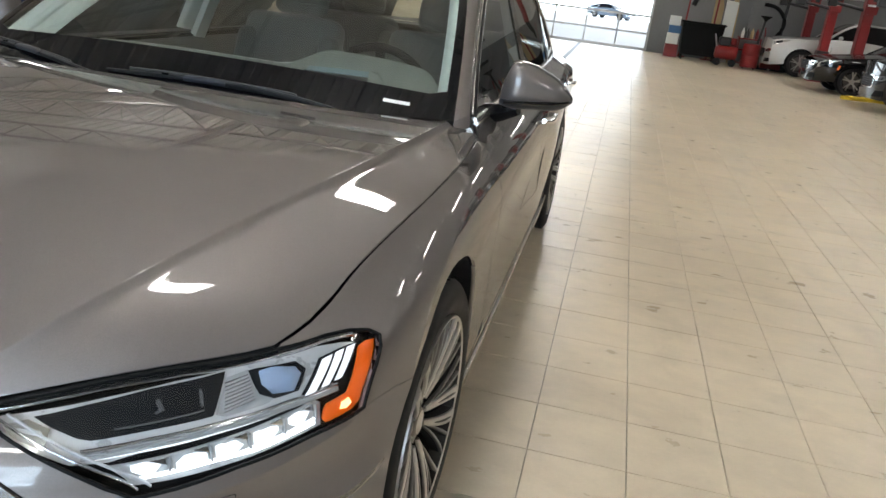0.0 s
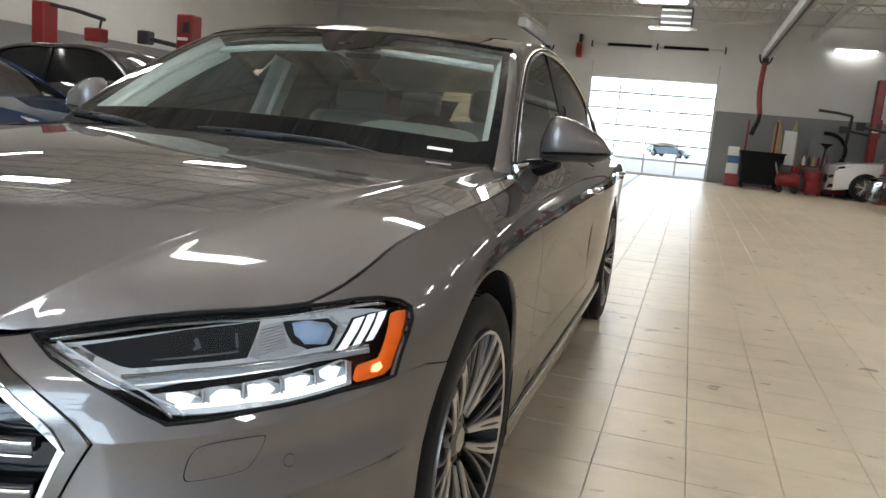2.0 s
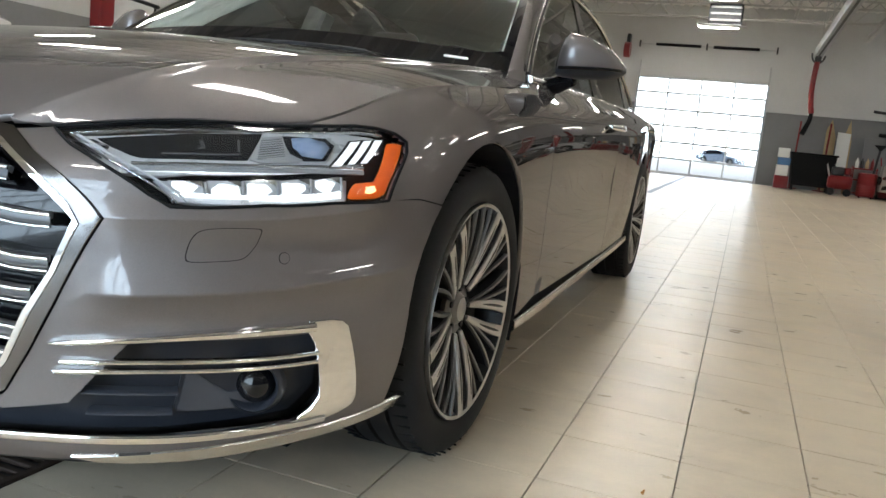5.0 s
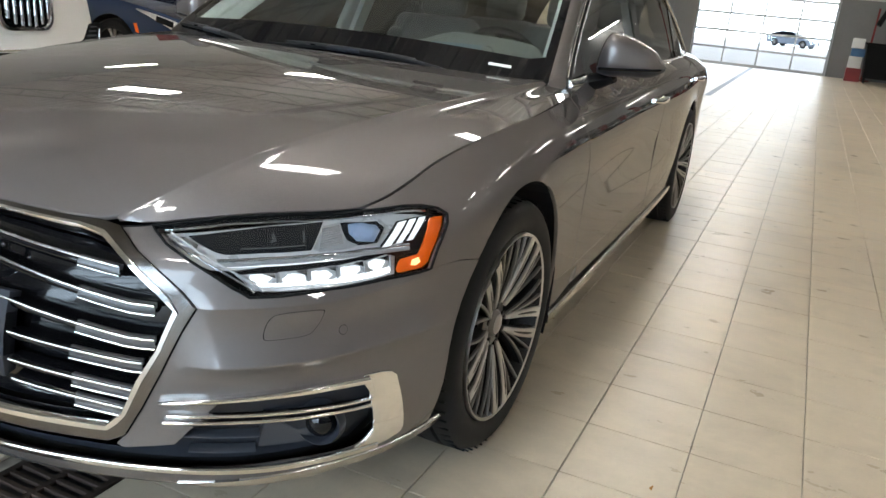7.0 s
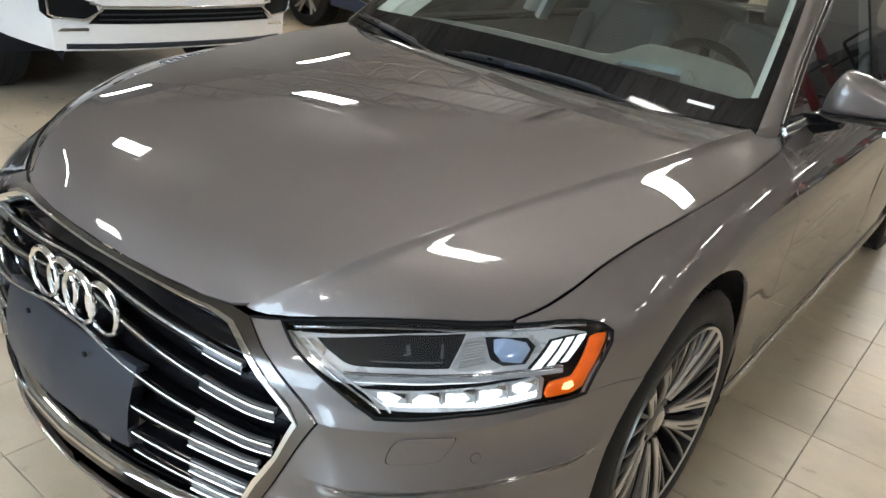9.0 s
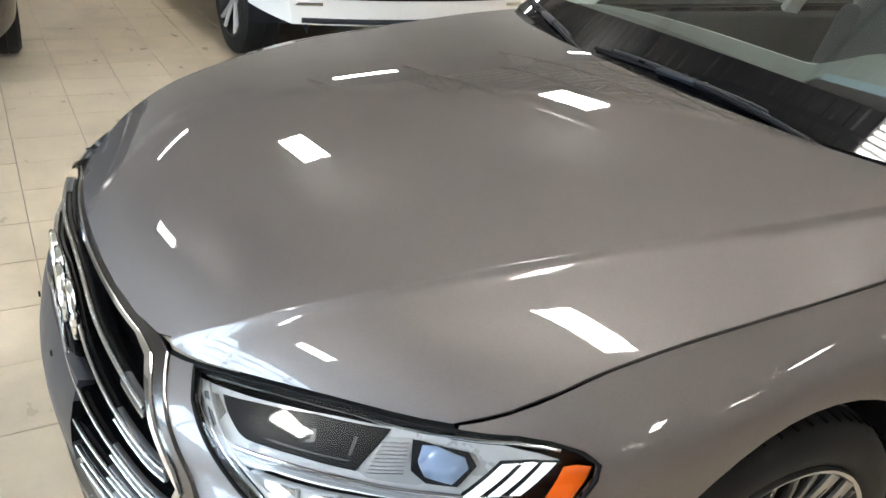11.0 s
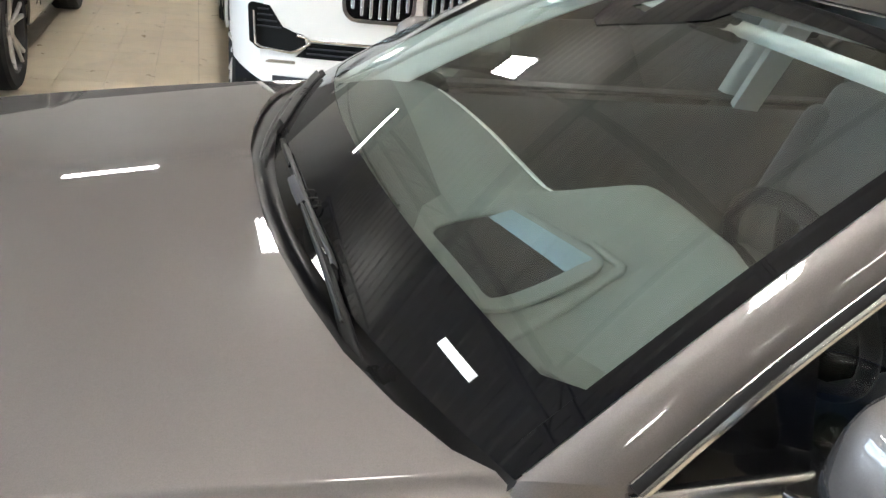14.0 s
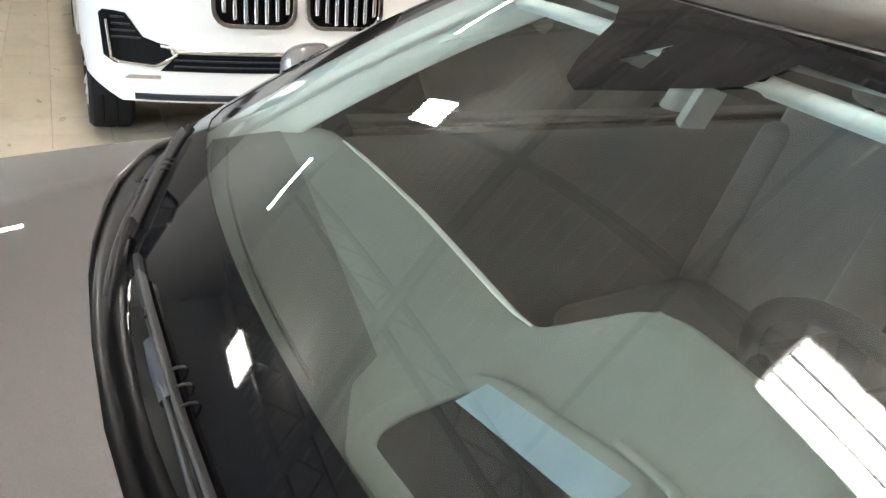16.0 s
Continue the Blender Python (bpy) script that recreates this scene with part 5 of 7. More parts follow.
loft("display_well", [[well(a, b, .0045) for b in np.linspace(-.04, 1.04, 11)] for a in np.linspace(-.04, 1.04, 13)], HL_DARK, dsh, "black head-up display well", flip=True)
loop = [(-.03, .15), (.06, -.03), (.3, -.05), (.7, -.05), (.94, -.03), (1.03, .15), (1.05, .5), (1.03, .85), (.94, 1.03), (.7, 1.06), (.3, 1.06), (.06, 1.03), (-.03, .85), (-.05, .5), (-.03, .15), (.06, -.03)]
ringd = bend([well(a, b, .005) for a, b in loop], 70)
ribbon("display_rim", ringd, .030, .005, DASH, dsh, "raised rim of the display well", normal=[(0, -.1, 1)] * 70)
loft("display_mirror", [[well(a, b, .0075 + .012 * (b - .72)) for b in np.linspace(.72, 1.0, 5)] for a in np.linspace(.06, .98, 9)], node_material("pale_blue_glass", (.30, .40, .47), .15), dsh, "pale blue display mirror", flip=True)
sweep = [well(1.27 - .12 * q * q, -.1 + 1.22 * q, .003) for q in np.linspace(0, 1, 9)] + [well(1.10 - .34 * q, 1.15 + .06 * q, .003) for q in np.linspace(.1, 1, 6)]
ribbon("cowl_fold", bend(sweep, 30), .014, .004, DASH, dsh, "", normal=[(0, -.1, 1)] * 30)
front_rows = []
for u in np.linspace(-1, 1, 41):
    x = .70 * u
    y0 = dash_front(x)
    y1 = .70 - .12 * x if x < .18 else .60 + .05 * max(0, .30 - x) / .12
    front_rows.append([(x, y, dash_height(x, y) + .003) for y in np.linspace(y0 + .004, max(y1, y0 + .02), 7)])
loft("defroster_panel", front_rows, DASH_DARK, dsh, "darker panel at the foot of the windscreen")
# no opening is cut: the slot's shade is a dark strip on the panel
for dy in (.034,):
    ribbon("defroster_slot", [(x, dash_front(x) + dy, dash_height(x, dash_front(x) + dy) + .004) for x in np.linspace(-.62, .20, 20)], .006, .003, DEFROST, dsh, normal=[(0, -.1, 1)] * 20)
strip = []
for x in np.linspace(-.62, .17, 18):
    ys_ = .905 - .03 * max(x, -.2) - .014
    strip.append((x, ys_, dash_height(x, ys_) + .0015))
ribbon("dash_trim", strip, [.004, .008] + [.014] * 14 + [.008, .004], .002, LABEL, dsh, "pale strip along the dashboard edge", normal=[(0, .31, .95)] * 18)
ribbon("speaker_strip", [(.635 + .075 * q, .692 + .042 * q, dash_height(.635 + .075 * q, .692 + .042 * q) + .004) for q in np.linspace(0, 1, 6)], .05, .004, DASH, dsh, "small raised speaker grille", normal=[(0, -.1, 1)] * 6)
sw = Matrix.Translation((.37, 1.27, .94)) @ Matrix.Rotation(radians(-68), 4, "X")
ringp = [sw @ Vector((.185 * math.cos(a), .18 * math.sin(a), 0)) for a in np.linspace(0, 2 * math.pi, 41)]
swo = part("steering_wheel", tube_bm(ringp, .016, 10, cap=False), BLACK, car, "black leather steering wheel", 60)
for pts in ([(-.17, 0, 0), (0, 0, -.03), (.17, 0, 0)], [(0, 0, -.03), (0, -.17, 0)]):
    part("wheel_spoke", tube_bm([sw @ Vector(p) for p in pts], .018, 8), BLACK, swo, "", 60)
part("airbag_cover", lathe_bm([(.075, -.01), (.07, .02), (.04, .03), (.0005, .032)], 24, None, sw @ Matrix.Translation((0, 0, -.05)) @ Matrix.Rotation(radians(-90), 4, "Y")), BLACK, swo, "", 60)


def seat(x, y):
    def slab(name, sx, sy, sz, at, tilt, bev, parent):
        return part(name, box_bm(sx, sy, sz, (0, 0, 0), bev, None, Matrix.Translation(at) @ Matrix.Rotation(radians(tilt), 4, "X"), 4), LEATHER, parent, "", 60)
    b = slab("seat", .50, .52, .16, (x, y, .50), 6, .05, car)
    slab("seat_back", .50, .15, .66, (x, y + .34, .80), -20, .06, b)
    for sx in (-.21, .21):
        slab("bolster", .10, .17, .52, (x + sx, y + .31, .78), -20, .045, b)
    slab("headrest", .27, .10, .17, (x, y + .50, 1.20), -12, .045, b)
    for sx in (-.05, .05):
        part("headrest_post", tube_bm([(x + sx, y + .46, 1.06), (x + sx, y + .50, 1.16)], .007, 8), CHROME, b)


seat(.37, 1.75)
seat(-.37, 1.75)
seat(.38, 2.75)
seat(-.38, 2.75)
for sg in (1, -1):
    rows = [[(sg * (side_glass_x(y, .975) - .03), y, .965), (sg * .76, y, .94), (sg * .74, y, .7), (sg * .76, y, .35)] for y in np.linspace(.80, 3.3, 20)]
    loft("door_lining", rows, LEATHER, car, flip=sg > 0)
    pl = [np.array(windscreen(sg * .955, v)) + np.array((.002 * sg, .042, -.036)) for v in np.linspace(.0, .98, 12)]
    ribbon("pillar_trim", pl, .052, .012, TRIM_LIGHT, car, "pale pillar trim", normal=[(-.3 * sg, -.75, .6)] * 12)
    pl2 = [np.array(windscreen(sg * .95, v)) + np.array((-.012 * sg, .075, -.040)) for v in np.linspace(.02, .98, 12)]
    ribbon("pillar_inner_trim", pl2, .10, .012, TRIM_LIGHT, car, "pale inner face of the pillar", normal=[(-.85 * sg, -.35, .35)] * 12)
    zc = np.linspace(.97, 1.33, 9)
    ribbon("centre_pillar_trim", [(sg * (side_glass_x(1.98, z) - .045), 1.98 + .12 * (z - .97), z) for z in zc], .10, .02, TRIM_LIGHT, car, "pale centre pillar trim", normal=[(sg, 0, .6)] * 9)
part("cabin_floor", box_bm(1.5, 2.8, .05, (0, 2.0, .36), .01), BLACK, car)
part("centre_console", box_bm(.26, .95, .30, (0, 1.55, .56), .04, None, None, 2), GLOSS_BLACK, car)
ribbon("visor_band", [tuple(np.array(windscreen(u, .95)) + np.array((0, .06, -.05))) for u in np.linspace(-.9, .9, 14)], .026, .01, TRIM_LIGHT, car, "pale header and sun visors", normal=[(0, -.7, .7)] * 14)
part("interior_mirror", box_bm(.15, .020, .042, (.09, 1.178, 1.338), .018, None, None, 2), BLACK, car, "black interior mirror")
part("camera_housing", box_bm(.11, .08, .030, (.09, 1.14, 1.352), .014, None, None, 2), BLACK, car).location = (0, 0, 0)

# ---- the workshop ----
PX, PY, OX, OY = .3105, .3095, 1.157, .286
X0, X1, Y0, Y1 = -12.4, 12.6, -5.6, 27.0
floor = tagged(raw("floor", [(X0 - .3, Y0 - .3, -.012), (X1 + .3, Y0 - .3, -.012), (X1 + .3, Y1 + .3, -.012), (X0 - .3, Y1 + .3, -.012)], [(0, 1, 2, 3)], GROUT, smooth=False),
               "beige porcelain tile floor with dark joints", "floor", kind="structure")
ground = tagged(raw("ground", [(-400, -500, -.03), (400, -500, -.03), (400, 600, -.03), (-400, 600, -.03)], [(0, 1, 2, 3)], SNOW, smooth=False), "pale forecourt round the workshop", "ground", kind="structure")
DRAIN = (-.02, .215, -1.22, 1.30)
tile_me = bpy.data.meshes.new("tile")
w, h, c = PX / 2 - .0015, PY / 2 - .0015, .0012
tv = [(-w, -h, -.010), (w, -h, -.010), (w, h, -.010), (-w, h, -.010), (-w, -h, -c), (w, -h, -c), (w, h, -c), (-w, h, -c), (-w + c, -h + c, 0), (w - c, -h + c, 0), (w - c, h - c, 0), (-w + c, h - c, 0)]
tf = [(8, 9, 10, 11)] + [(4 + i, 4 + (i + 1) % 4, 8 + (i + 1) % 4, 8 + i) for i in range(4)] + [(i, (i + 1) % 4, 4 + (i + 1) % 4, 4 + i) for i in range(4)]
tile_me.from_pydata(tv, [], tf)
tile_me.materials.append(TILE)
near, rest_v, rest_f = [], [], []
for i in range(int((X0 - OX) / PX), int((X1 - OX) / PX) + 1):
    for j in range(int((Y0 - OY) / PY), int((Y1 - OY) / PY)):
        cx, cy = OX + (i + .5) * PX, OY + (j + .5) * PY
        if DRAIN[0] - .12 < cx < DRAIN[1] + .12 and DRAIN[2] - .12 < cy < DRAIN[3] + .12:
            continue
        a = (1.0 < cx < 2.6 and -.7 < cy < 5.2) or (-2.2 < cx < -.3 and -2.2 < cy < -.2) or (.2 < cx < 1.0 and -1.9 < cy < -.6)
        if a and len(near) < 300:
            near.append((cx, cy))
            continue
        n0 = len(rest_v)
        dz = random.uniform(-.0006, .0006)
        rest_v += [(x + cx, y + cy, z + dz) for x, y, z in tv]
        rest_f += [tuple(n0 + q for q in f) for f in tf]

# drain channel
drain = root("floor_drain", "rusty cast-iron trench drain grating set in the floor", "drain")
part("channel", box_bm(DRAIN[1] - DRAIN[0] + .03, DRAIN[3] - DRAIN[2] + .03, .01, ((DRAIN[0] + DRAIN[1]) / 2, (DRAIN[2] + DRAIN[3]) / 2, -.008), .002), DARK_STEEL, drain)
gx, gl = (DRAIN[0] + DRAIN[1]) / 2, DRAIN[1] - DRAIN[0]
for sx in (DRAIN[0], gx, DRAIN[1]):
    part("grate_rail", box_bm(.02, DRAIN[3] - DRAIN[2], .012, (sx, (DRAIN[2] + DRAIN[3]) / 2, .0), .002), GRATE, drain)
for k in range(int((DRAIN[3] - DRAIN[2]) / .034)):
    part("grate_bar", box_bm(gl, .016, .011, (gx, DRAIN[2] + .017 + k * .034, .0), .002), GRATE, drain)
tagged(part("drain_frame", box_bm(gl + .11, .05, .012, (gx, DRAIN[2] - .045, -.006), .002), TILE, drain))

# walls
def wall(name, x0, x1, y0, y1, z0, z1, mat, label):
    z1 += .09 * (z1 == HC)
    return tagged(part(name, box_bm(x1 - x0, y1 - y0, z1 - z0, ((x0 + x1) / 2, (y0 + y1) / 2, (z0 + z1) / 2), 0), mat), label, "wall", kind="structure")


HC = 5.75
DX0, DX1, DZ = -2.42, 1.95, 3.38
PD0, PD1 = -4.15, -3.2
for z0, z1, mat, lb, nm in ((0, 2.42, WALL_GREY, "dark grey painted block wall, lower band", "lower"), (2.424, HC, WALL_WHITE, "white painted block wall", "upper")):
    wall("wall_west_" + nm, X0 - .25, X0, Y0, Y1, z0, z1, mat, lb)
    wall("wall_east_" + nm, X1, X1 + .25, Y0, Y1, z0, z1, mat, lb)
    wall("wall_south_left_" + nm, X0 - .25, DX0, Y0 - .25, Y0, z0, z1, mat, lb)
    wall("wall_south_right_" + nm, DX1, X1 + .25, Y0 - .25, Y0, z0, z1, mat, lb)
wall("wall_south_header", DX0, DX1, Y0 - .25, Y0, DZ, HC, WALL_WHITE, "white wall over the sectional door")
wall("wall_north_far_left", X0 - .25, PD0, Y1, Y1 + .25, 0, 2.42, WALL_GREY, "dark grey painted block wall, lower band")
wall("wall_north_pier", PD1, DX0, Y1, Y1 + .25, 0, 2.42, WALL_GREY, "dark grey painted wall pier")
wall("wall_north_right", DX1, X1 + .25, Y1, Y1 + .25, 0, 2.42, WALL_GREY, "dark grey painted block wall, lower band")
wall("wall_north_left_upper", X0 - .25, DX0, Y1, Y1 + .25, 2.424, HC, WALL_WHITE, "white painted block wall")
wall("wall_north_right_upper", DX1, X1 + .25, Y1, Y1 + .25, 2.424, HC, WALL_WHITE, "white painted block wall")
wall("wall_north_header", DX0, DX1, Y1, Y1 + .25, DZ, HC, WALL_WHITE, "white wall over the sectional door")
wall("wall_north_lintel", PD0, PD1, Y1, Y1 + .25, 2.12, 2.42, WALL_GREY, "dark grey wall over the side door")

# sectional glass door
def sectional(name, label, yd):
    gd = tagged(root(name, label, "door"), kind="structure")
    cols, rows_ = 4, 6
    pw, ph = (DX1 - DX0) / cols, DZ / rows_
    for r in range(rows_ + 1):
        part("door_rail", box_bm(DX1 - DX0, .05, .07 if 0 < r < rows_ else .09, ((DX0 + DX1) / 2, yd, min(max(r * ph, .045), DZ - .045)), .006), ALU, gd)
    for c_ in range(cols + 1):
        part("door_stile", box_bm(.055, .046, DZ, (DX0 + c_ * pw + (.03 if c_ == 0 else -.03 if c_ == cols else 0), yd, DZ / 2), .006), ALU, gd)
    for r in range(rows_):
        for c_ in range(cols):
            q = part("pane", box_bm(pw - .05, .006, ph - .06, (DX0 + (c_ + .5) * pw, yd, (r + .5) * ph), 0), PANE, gd)
            q.visible_shadow = False
    return gd


sectional("door_3", "closed aluminium sectional door with clear panes in daylight", Y0 - .10)
gd = sectional("door_1", "closed aluminium sectional door with clear panes in bright daylight", Y1 + .10)
for sx in (DX0 + .06, DX1 - .06):
    part("door_track", box_bm(.05, .06, DZ + .5, (sx, Y1 - .05, (DZ + .5) / 2), .006), GALV, gd)
spring = root("torsion_spring", "black torsion spring shaft over the sectional door", "spring")
part("shaft", tube_bm([(DX0 - .1, Y1 - .12, 4.42), (DX1 + .1, Y1 - .12, 4.42)], .018, 8), GALV, spring)
for xa, xb in ((DX0 + .5, DX0 + 2.0), (DX0 + 2.4, DX1 - .5)):
    part("coil", tube_bm([(xa, Y1 - .12, 4.42), (xb, Y1 - .12, 4.42)], .05, 10), BLACK, spring, "", 60)
for xa in (DX0 - .05, (DX0 + DX1) / 2, DX1 + .05):
    part("bracket", box_bm(.05, .14, .22, (xa, Y1 - .07, 4.42), .006), DARK_STEEL, spring)
sd = tagged(root("door_2", "dark grey steel side door with a small bright window", "door"), kind="structure")
part("leaf_left", box_bm(.22, .05, 2.1, (PD0 + .12, Y1 + .06, 1.06), .004), WALL_GREY, sd)
part("leaf_right", box_bm(.22, .05, 2.1, (PD1 - .12, Y1 + .06, 1.06), .004), WALL_GREY, sd)
part("leaf_low", box_bm(PD1 - PD0 - .46, .05, 1.15, ((PD0 + PD1) / 2, Y1 + .06, .585), .004), WALL_GREY, sd)
part("leaf_top", box_bm(PD1 - PD0 - .46, .05, .22, ((PD0 + PD1) / 2, Y1 + .06, 2.0), .004), WALL_GREY, sd)
part("pane", box_bm(PD1 - PD0 - .46, .008, .73, ((PD0 + PD1) / 2, Y1 + .06, 1.525), 0), PANE, sd).visible_shadow = False
tagged(raw("backdrop", [(-90, 95, -1), (90, 95, -1), (90, 95, 45), (-90, 95, 45)], [(0, 1, 2, 3)], BACK, smooth=False), "bright overcast distance outside", "backdrop", kind="structure")

tagged(raw("backdrop_south", [(-90, -75, -1), (90, -75, -1), (90, -75, 45), (-90, -75, 45)], [(3, 2, 1, 0)], BACK_SOUTH, smooth=False), "bright overcast distance outside", "backdrop", kind="structure")

# roof deck and joists
cb = bmesh.new()
n = 0
for k in range(int((X1 - X0) / .30)):
    xa = X0 + k * .30
    for (a, za), (b, zb) in (((0, HC), (.09, HC)), ((.09, HC), (.12, HC + .032)), ((.12, HC + .032), (.27, HC + .032)), ((.27, HC + .032), (.30, HC))):
        cb.faces.new([cb.verts.new(v) for v in ((xa + a, Y0, za), (xa + b, Y0, zb), (xa + b, Y1, zb), (xa + a, Y1, za))])
box_bm(X1 - X0 + .5, Y1 - Y0 + .5, .1, ((X0 + X1) / 2, (Y0 + Y1) / 2, HC + .15), 0, cb)
tagged(part("ceiling", cb, DECK), "white ribbed steel roof deck", "ceiling", kind="structure")
WEB = []
for up in (1, -1):
    one = part("web", tube_bm([(0, 0, -.305 * up), (.62, 0, .305 * up)], .016, 5, cap=False), STEEL_WHITE)
    WEB.append(one.data)
    bpy.data.objects.remove(one)
for k in range(13):
    y = Y0 + 1.2 + k * 2.45
    j = root("roof_joist", "white open-web steel roof joist", "joist", "roof joists")
    part("top_chord", box_bm(X1 - X0, .09, .05, ((X0 + X1) / 2, y, HC - .024), .004), STEEL_WHITE, j)
    part("bottom_chord", box_bm(X1 - X0, .09, .05, ((X0 + X1) / 2, y, HC - .68), .004), STEEL_WHITE, j)
    for i in range(int((X1 - X0 - .2) / .62)):
        o = bpy.data.objects.new("web", WEB[i % 2])
        scene.collection.objects.link(o)
        o.location = (X0 + .2 + .62 * i, y, HC - .355)
        o.parent = j
for x in (-4.2, 4.6):
    b = root("roof_girder", "white steel roof girder", "girder", "roof girders")
    part("upper_flange", box_bm(.12, Y1 - Y0, .02, (x, (Y0 + Y1) / 2, HC - .716), .004), STEEL_WHITE, b)
    part("web_plate", box_bm(.012, Y1 - Y0, .16, (x, (Y0 + Y1) / 2, HC - .806), .002), STEEL_WHITE, b)
    part("lower_flange", box_bm(.12, Y1 - Y0, .02, (x, (Y0 + Y1) / 2, HC - .896), .004), STEEL_WHITE, b)

# pipes, a heater and a duct under the roof
for k, pts in enumerate(([(-1.6, Y0 + .5, 5.30), (-1.6, Y1 - .3, 5.30)], [(2.35, Y0 + .5, 5.36), (2.35, Y1 - .3, 5.36)], [(3.3, 8.0, 5.22), (3.3, Y1 - .3, 5.22)], [(X0 + .3, 24.3, 4.98), (X1 - .3, 24.3, 4.98)], [(X0 + .3, 18.2, 4.98), (X1 - .3, 18.2, 4.98)])):
    pipe_ = root("ceiling_pipe", "white painted pipe under the roof deck", "pipe", "ceiling pipes")
    part("run", tube_bm(pts, (.035, .05, .028, .04, .03)[k], 10), STEEL_WHITE, pipe_, "", 60)
    for q in np.arange(.04, 1, .12):
        p = Vector(pts[0]).lerp(Vector(pts[1]), float(q))
        part("hanger", tube_bm([p, (p.x, p.y, HC + .004)], .006, 5), GALV, pipe_)
heater = root("unit_heater", "dark unit heater with white flaps under the roof", "heater")
part("cabinet", box_bm(.82, .60, .50, (.52, 20.3, 4.40), .02), DARK_STEEL, heater)
for dz in (-.16, 0, .16):
    part("louvre", box_bm(.74, .03, .05, (.52, 19.985, 4.40 + dz), .004), STEEL_WHITE, heater)
part("flap", box_bm(1.10, .30, .04, (.52, 20.1, 4.12), .01), STEEL_WHITE, heater)
for dx in (-.35, .35):
    part("hanger", tube_bm([(.52 + dx, 20.3, 4.6), (.52 + dx, 20.3, HC + .004)], .008, 6), GALV, heater)
duct = root("flexible_duct", "silver flexible duct under the roof", "duct")
part("hose", tube_bm(bend([(2.6, 17.4, 5.2), (3.0, 18.6, 5.28), (3.2, 19.8, 5.24), (3.0, 21.2, 5.2)], 60), [.15 if k % 2 else .135 for k in range(60)], 14), GALV, duct, "", 60)
part("collar", tube_bm([(3.0, 21.2, 5.2), (3.0, 21.3, HC + .02)], .12, 12), GALV, duct, "", 60)

# lamps: six-tube high bays, and single strips near the walls
def high_bay():
    r = root("ceiling_lamp", "white six-tube high-bay ceiling lamp, lit", "ceiling lamp", "high-bay lamps")
    for y in (-.19, 0, .19):
        part("tray", box_bm(1.22, .11, .05, (0, y, .055), .01), STEEL_WHITE, r)
    for x in (-.6, 0, .6):
        part("cross_piece", box_bm(.03, .50, .03, (x, 0, .095), .004), STEEL_WHITE, r)
    for k in range(6):
        y = -.19 + .076 * k
        part("reflector", box_bm(1.16, .006, .05, (0, y - .038, .012), .002), REFLECTOR, r)
        part("tube", tube_bm([(-.56, y, .008), (.56, y, .008)], .025, 10), TUBE, r, "lit tube")
    for x in (-.45, .45):
        part("hanger", tube_bm([(x, 0, .08), (x, 0, HC - LAMP_H + .004)], .005, 5), GALV, r)
    return r


lamp0 = high_bay()
lamp0.location = (*LAMPS[0], LAMP_H)
for x, y in LAMPS[1:]:
    copy_thing(lamp0, Matrix.Translation((x, y, LAMP_H)))


def strip_lamp():
    r = root("strip_lamp", "twin-tube white strip lamp, lit", "ceiling lamp", "strip lamps")
    part("tray", box_bm(1.46, .18, .05, (0, 0, .05), .01), STEEL_WHITE, r)
    for y in (-.055, .055):
        part("tube", tube_bm([(-.70, y, .01), (.70, y, .01)], .020, 8), TUBE, r, "lit tube")
    for x in (-.6, .6):
        part("hanger", tube_bm([(x, 0, .08), (x, 0, HC - LAMP_H + .004)], .005, 5), GALV, r)
    return r


s0 = strip_lamp()
TURN = Matrix.Rotation(radians(90), 4, "Z")
s0.matrix_world = Matrix.Translation((*STRIPS[0], LAMP_H)) @ TURN
for x, y in STRIPS[1:]:
    copy_thing(s0, Matrix.Translation((x, y, LAMP_H)) @ TURN)


# ---- other cars ----


def bg_wheel(parent, x, y, r, sg, mat):
    m = Matrix.Translation((x, y, r)) @ (Matrix.Identity(4) if sg > 0 else Matrix.Rotation(math.pi, 4, "Z"))
    rr = r * .70
    tyre = part("wheel", lathe_bm([(rr, -.22), (r * .94, -.235), (r, -.21), (r, -.15), (r - .006, -.148), (r - .006, -.14), (r, -.138), (r, -.08), (r - .006, -.078), (r - .006, -.07), (r, -.068), (r * .985, -.02), (r * .93, .0), (rr * 1.03, -.004), (rr, -.02)], 56, None, m), RUBBER, parent, "black tyre on an alloy wheel", 35)
    part("rim", lathe_bm([(rr * 1.02, -.006), (rr * .97, -.002), (rr * .93, -.02), (rr * .9, -.16), (.02, -.16)], 48, None, m), SPOKE_DARK, tyre, "", 35)
    part("brake_disc", lathe_bm([(.05, -.09), (rr * .72, -.09), (rr * .72, -.11)], 32, None, m), CALIPER, tyre, "", 35)
    nx = m.to_3x3() @ Vector((1, 0, 0))
    for k in range(5):
        for da in (-.13, .13):
            a = 2 * math.pi * k / 5
            pts = [m @ Vector((-.035 + .03 * q, (.05 + (rr * .95 - .05) * q) * math.sin(a + da * (.5 + .8 * q)), (.05 + (rr * .95 - .05) * q) * math.cos(a + da * (.5 + .8 * q)))) for q in np.linspace(0, 1, 5)]
            ribbon("spoke", pts, .028, .012, mat, tyre, normal=[tuple(nx)] * 5)
    part("hub", lathe_bm([(.06, -.05), (.055, -.02), (.0005, -.016)], 24, None, m), mat, tyre, "", 40)


